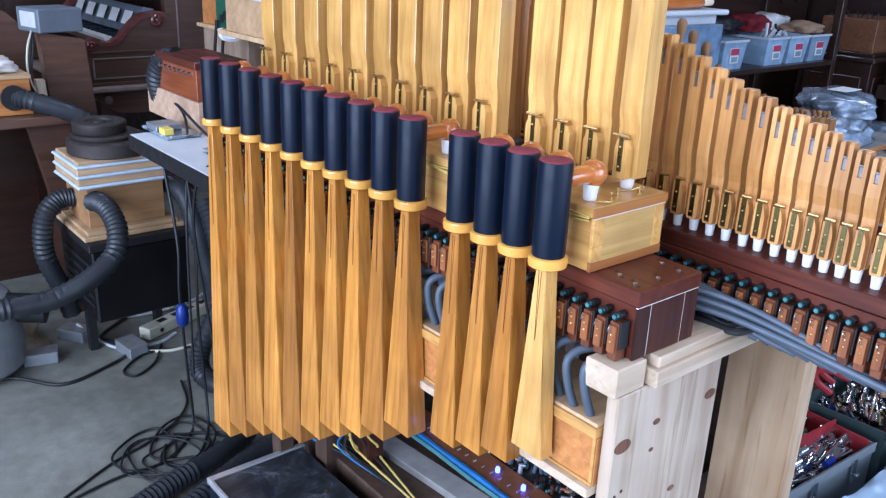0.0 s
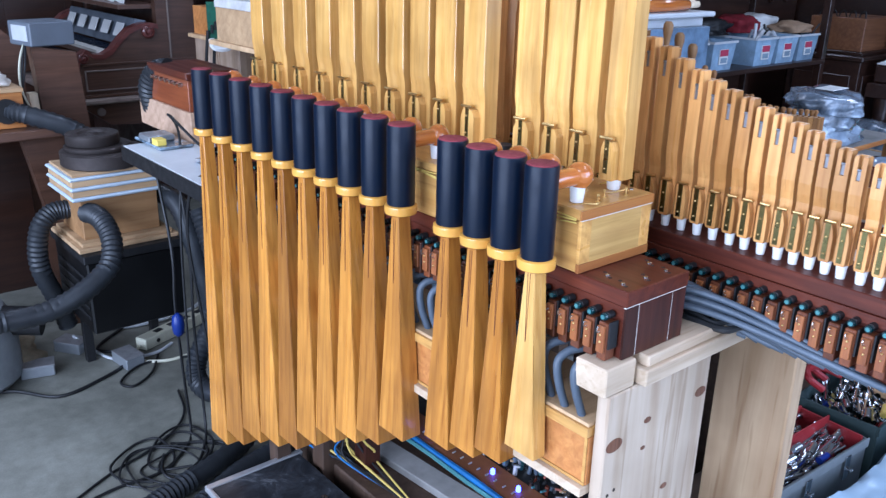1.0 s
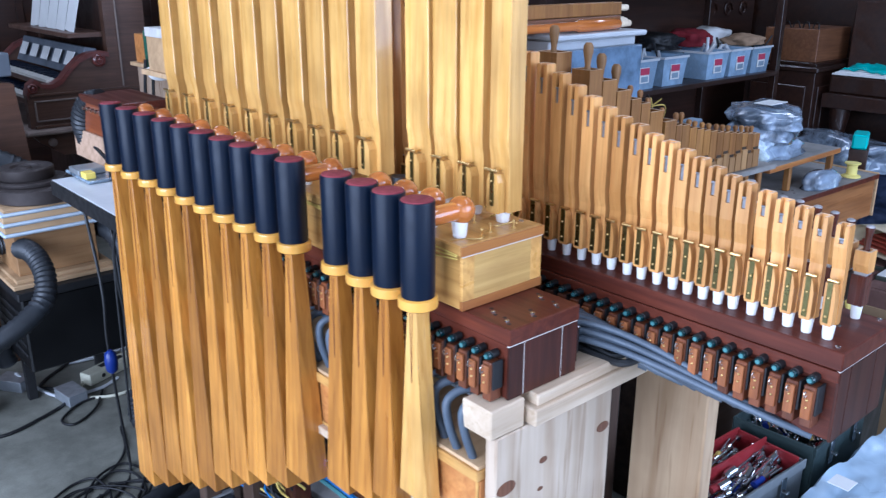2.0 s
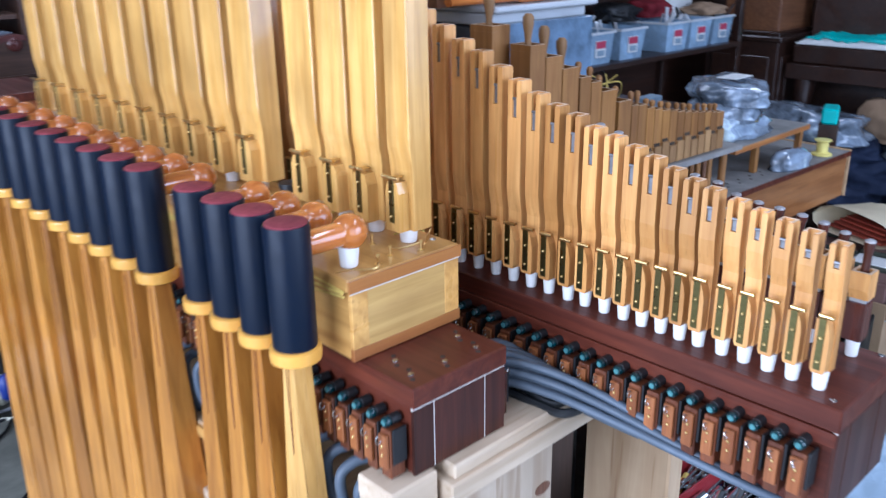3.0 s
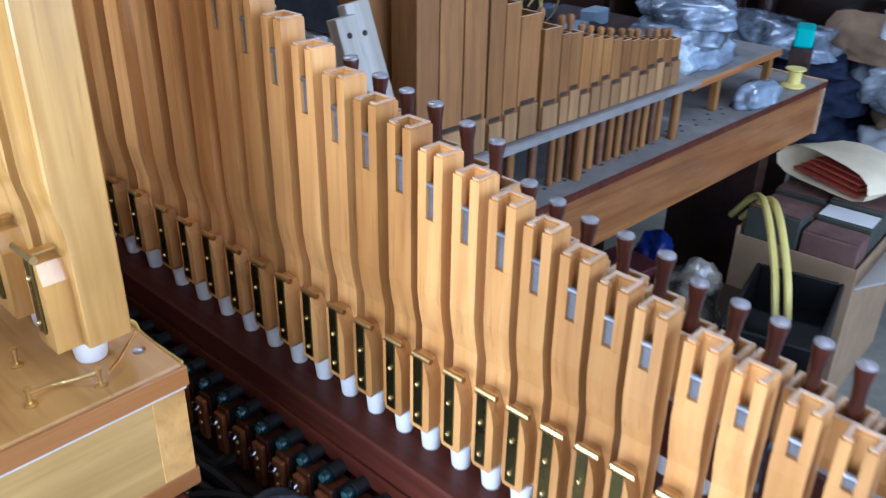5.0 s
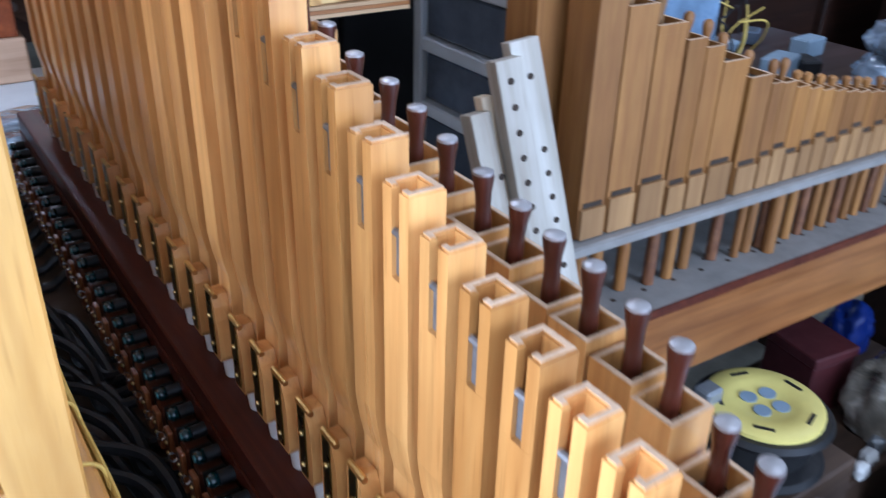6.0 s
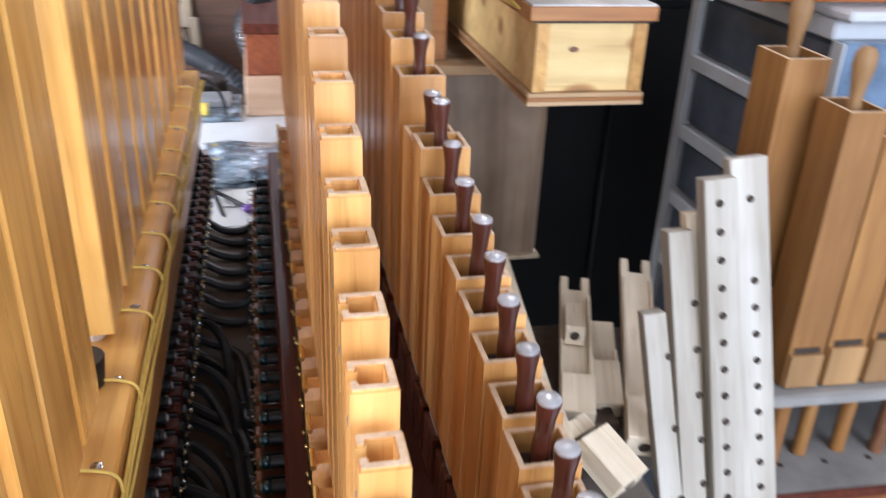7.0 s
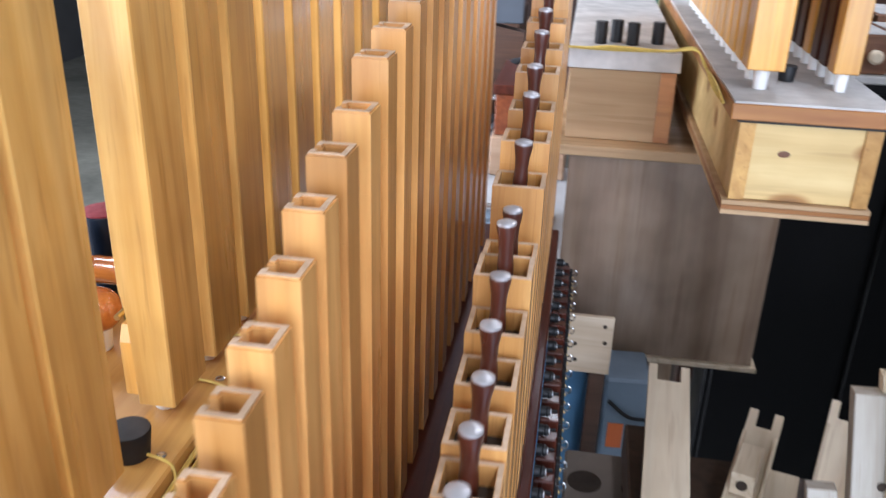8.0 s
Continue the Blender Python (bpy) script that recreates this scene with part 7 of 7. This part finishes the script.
box("packet", -0.04, 0.06, -0.025, 0.025, 0.86, 0.912, "tealbox", tl, "", 0.006)
box("stand", -0.04, 0.06, -0.03, 0.03, 0.0, 0.8595, "darkwood", tl, "", 0.002)
random.seed(3)
for k in range(9):
    a = random.uniform(0, 6)
    cx, cy = 2.42 + 0.12 * random.random(), 1.55 + 0.15 * random.random()
    tagged(tube("wire_loop", [(cx + 0.07 * math.cos(a + j), cy + 0.05 * math.sin(a + 1.3 * j), 0.95 + 0.06 * math.sin(j * 1.1 + k) + 0.04) for j in range(7)], 0.0022, "thread" if k % 3 else "rubber", seg=5), "tangled thin wire on the back shelf", "wire", "tangled wires")
bs = thing("back_shelf", "dark shelf board heaped with black oddments", "shelf", (0, 0, 0))
box("board", 2.0, 3.0, 1.45, 1.85, 0.88, 0.90, "darkwood", bs)
for x in (2.02, 2.95):
    box("leg", x, x + 0.04, 1.6, 1.64, 0.0, 0.8795, "darkwood", bs)
random.seed(9)
for k in range(14):
    x, y = random.uniform(2.05, 2.9), random.uniform(1.5, 1.8)
    s = random.uniform(0.03, 0.06)
    o = thing("black_oddment", "small black fitting on the back shelf", "fitting", (x, y, 0.9005), random.uniform(0, 90), "black oddments")
    box("body", -s, s, -s * 0.6, s * 0.6, 0, s * 1.1, random.choice(["rubber", "smoke", "slate"]), o, "", 0.004)

# ---- shelf rack with clear bins ----
sr = thing("shelf_rack", "dark wooden shelf rack", "shelf", (0, 0, 0))
box("shelf", 2.75, 4.58, 2.22, 2.72, 0.905, 0.928, "darkwood", sr, "", 0.002)
box("upper_shelf", 2.75, 4.58, 2.30, 2.72, 1.36, 1.385, "ply", sr, "paler upper shelf", 0.002)
box("lower_shelf", 2.75, 4.58, 2.30, 2.72, 0.42, 0.44, "darkwood", sr, "", 0.002)
for x, y in ((2.72, 2.25), (4.585, 2.24), (2.72, 2.68), (4.585, 2.68)):
    box("upright", x, x + 0.04, y, y + 0.04, 0.0, 1.9, "darkwood", sr, "", 0.002)
box("back", 2.75, 4.58, 2.722, 2.74, 0.0, 1.9, "darkwood", sr)
M["bin"] = plain("clear_blue_bin", (0.31, 0.43, 0.57), 0.25, 0, 0.4, 11, 0.02, 0.3)
M["binlabel"] = plain("red_bin_label", (0.45, 0.05, 0.10), 0.5, 0, 0.1, 10, 0.0)
random.seed(13)
for k, x in enumerate((2.85, 3.08, 3.31, 3.55, 3.92, 4.13, 4.34)):
    y = 2.25
    b = thing("storage_bin", "clear blue plastic bin full of oddments", "storage bin", (x, y, 0.9285), 0, "storage bins")
    w, L, H = 0.19, 0.34, 0.135
    bm = bmesh.new()
    lo = [(0.012, 0.012), (w - 0.012, 0.012), (w - 0.012, L - 0.012), (0.012, L - 0.012)]
    hi = [(0, 0), (w, 0), (w, L), (0, L)]
    vl, vh = [bm.verts.new((*c2, 0.0)) for c2 in lo], [bm.verts.new((*c2, H)) for c2 in hi]
    il, ih = [bm.verts.new((c2[0] * 0.97 + w * 0.015, c2[1] * 0.985 + 0.003, H * 0.7)) for c2 in hi], [bm.verts.new((c2[0] * 0.96 + w * 0.02, c2[1] * 0.98 + 0.0034, H)) for c2 in hi]
    bm.faces.new(vl)
    for j in range(4):
        n2 = (j + 1) % 4
        bm.faces.new((vl[j], vl[n2], vh[n2], vh[j]))
        bm.faces.new((vh[j], vh[n2], ih[n2], ih[j]))
        bm.faces.new((ih[j], ih[n2], il[n2], il[j]))
    bm.faces.new(il)
    part("tub", bm, "bin", b)
    bm = bm_box(bmesh.new(), -0.006, w + 0.006, -0.006, 0.0, H - 0.008, H + 0.002)
    bm_box(bm, -0.006, 0.0, 0.0, L, H - 0.008, H + 0.002)
    part("rim", bm, "whiteplastic", b, "paler rim")
    box("label", 0.06, 0.13, 0.0005, 0.004, 0.03, 0.10, "card", b, "white label", 0.0)
    box("label_band", 0.062, 0.128, -0.0012, 0.0003, 0.068, 0.098, "binlabel", b, "red band on the label", 0.0)
    box("barcode", 0.070, 0.120, -0.0012, 0.0003, 0.036, 0.060, "slate", b, "dark bars on the label", 0.0)
    for j in range(6):
        p = Vector((random.uniform(0.03, w - 0.03), random.uniform(0.04, L - 0.04), H * 0.72))
        q = p + Vector((random.uniform(-0.06, 0.06), random.uniform(-0.05, 0.05), random.uniform(0.03, 0.10)))
        part("oddment", bm_cyl(bmesh.new(), p, q, random.uniform(0.004, 0.012), None, 8), random.choice(["rubber", "clearbag", "zinc", "whiteplastic", "smoke"]), b, "", True)
crumple("red_bag", "dark red bag on top of the bins", "bag", (4.12, 2.50, 1.07), (0.10, 0.09, 0.10), "redcloth", 91, 0.25)
crumple("white_paper", "white papers on top of the bins", "paper", (4.38, 2.55, 1.07), (0.12, 0.10, 0.09), "card", 92, 0.2)
crumple("brown_paper_bag", "brown paper bag on the end bin", "paper", (4.42, 2.36, 1.07), (0.11, 0.09, 0.06), "kraft", 93, 0.25)
crumple("black_bag", "black cables heaped on the bins", "cable", (3.86, 2.50, 1.07), (0.12, 0.10, 0.08), "rubber", 94, 0.35)

# ---- dark furniture at the back ----
def furniture(name, label, x0, x1, y0, y1, z, panels, mat="darkwood"):
    f = thing(name, label, name.replace("_", " "), (0, 0, 0))
    box("carcass", x0, x1, y0, y1, 0.0, z - 0.03, mat, f, "", 0.003)
    box("top", x0 - 0.02, x1 + 0.02, y0 - 0.02, y1 + 0.02, z - 0.0295, z, mat, f, "", 0.006)
    for k in range(panels):
        a = x0 + (x1 - x0) * (k + 0.12) / panels
        b = x0 + (x1 - x0) * (k + 0.88) / panels
        bm = bm_box(bmesh.new(), a, b, y0 - 0.012, y0 - 0.0005, z * 0.12, z * 0.88, 0.003)
        bm_box(bm, a + 0.05, b - 0.05, y0 - 0.020, y0 - 0.0122, z * 0.12 + 0.06, z * 0.88 - 0.06, 0.006)
        part("panel", bm, mat, f)
    for k in range(max(1, panels)):
        a = y0 + (y1 - y0) * 0.1
        bm = bm_box(bmesh.new(), x0 - 0.012, x0 - 0.0005, a, y1 - (y1 - y0) * 0.1, z * 0.12, z * 0.88, 0.003)
    part("side_panel", bm, mat, f)
    return f


fu = furniture("chest", "dark stained low chest with a pale scuffed top", 4.95, 5.55, 2.19, 2.62, 0.92, 2)
fb = thing("brown_box", "brown wooden box with wire loops on top", "box", (0, 0, 0))
box("body", 5.0, 5.4, 2.225, 2.55, 0.9405, 1.125, "brownlight", fb, "", 0.003)
box("plinth", 4.97, 5.43, 2.20, 2.575, 0.9205, 0.940, "darkwood", fb, "", 0.003)
for k in range(5):
    tube("wire", [(5.02 + 0.01 * k, 2.24 + 0.06 * k, 1.125), (5.03, 2.25 + 0.06 * k, 1.16), (5.05, 2.28 + 0.06 * k, 1.155), (5.05, 2.29 + 0.06 * k, 1.127)], 0.004, "rubber", fb, "", 6)
furniture("tall_cupboard", "tall dark carved cupboard", 5.60, 6.2, 1.9, 3.4, 2.0, 2)
tp = thing("carved_panel", "dark cupboard front with carved scrolls", "cupboard", (0, 0, 0))
box("panel", 4.70, 5.55, 2.95, 3.02, 0.0, 1.9, "darkwood", tp, "", 0.003)
for k in range(4):
    x = 4.86 + 0.18 * k
    tube("scroll", [(x + 0.055 * (1 - j / 11) * math.cos(j * 0.9), 2.943, 1.20 + 0.055 * (1 - j / 11) * math.sin(j * 0.9)) for j in range(10)], 0.007, "darkwood", tp, "carved scroll", 6, 4)
pi = thing("upright_piano", "dark upright piano with a closed key lid", "piano", (0, 0, 0))
box("case", 5.25, 5.80, 0.30, 2.15, 0.0, 1.28, "darkwood", pi, "", 0.006)
box("key_bed", 4.98, 5.2495, 0.30, 2.15, 0.70, 0.78, "darkwood", pi, "", 0.004)
box("key_lid", 5.00, 5.2495, 0.32, 2.13, 0.7805, 0.885, "darkwood", pi, "", 0.012)
for y in (0.33, 2.06):
    part("leg", bm_lathe(bmesh.new(), [(0.05, 0.0), (0.035, 0.06), (0.05, 0.25), (0.03, 0.5), (0.055, 0.66), (0.055, 0.699)], 16, pose(5.04, y, 0)), "darkwood", pi, "turned leg", True)
drape("teal_cloth", "teal cloth lying on the piano lid", "cloth", 5.01, 5.24, 1.62, 2.08, 0.925, 0.02, "tealbox", 6, 0.03, 20)
for k in range(5):
    tagged(box("paper_sheet", 5.0 + 0.008 * k, 5.23, 1.55 + 0.02 * k, 2.12 - 0.015 * k, 0.8855 + 0.008 * k, 0.893 + 0.008 * k, "card", None, "", 0.0), "white paper lying in a stack on the piano", "paper", "paper stack")
furniture("sideboard", "dark sideboard in the gloom at the back", 6.3, 6.9, -2.2, 0.2, 1.1, 3)
furniture("back_cupboard", "tall dark cupboard against the far side", 2.3, 4.4, 3.5, 4.1, 1.9, 4)
furniture("corner_cupboard", "tall dark cupboard behind the console", 2.3, 3.6, 5.2, 5.8, 1.9, 3)
furniture("far_cupboard", "long dark cupboard along the far side", -0.6, 2.0, 6.3, 6.8, 1.9, 4)
furniture("far_bookcase", "dark bookcase along the far side", 3.8, 6.6, 4.6, 5.1, 1.9, 4)
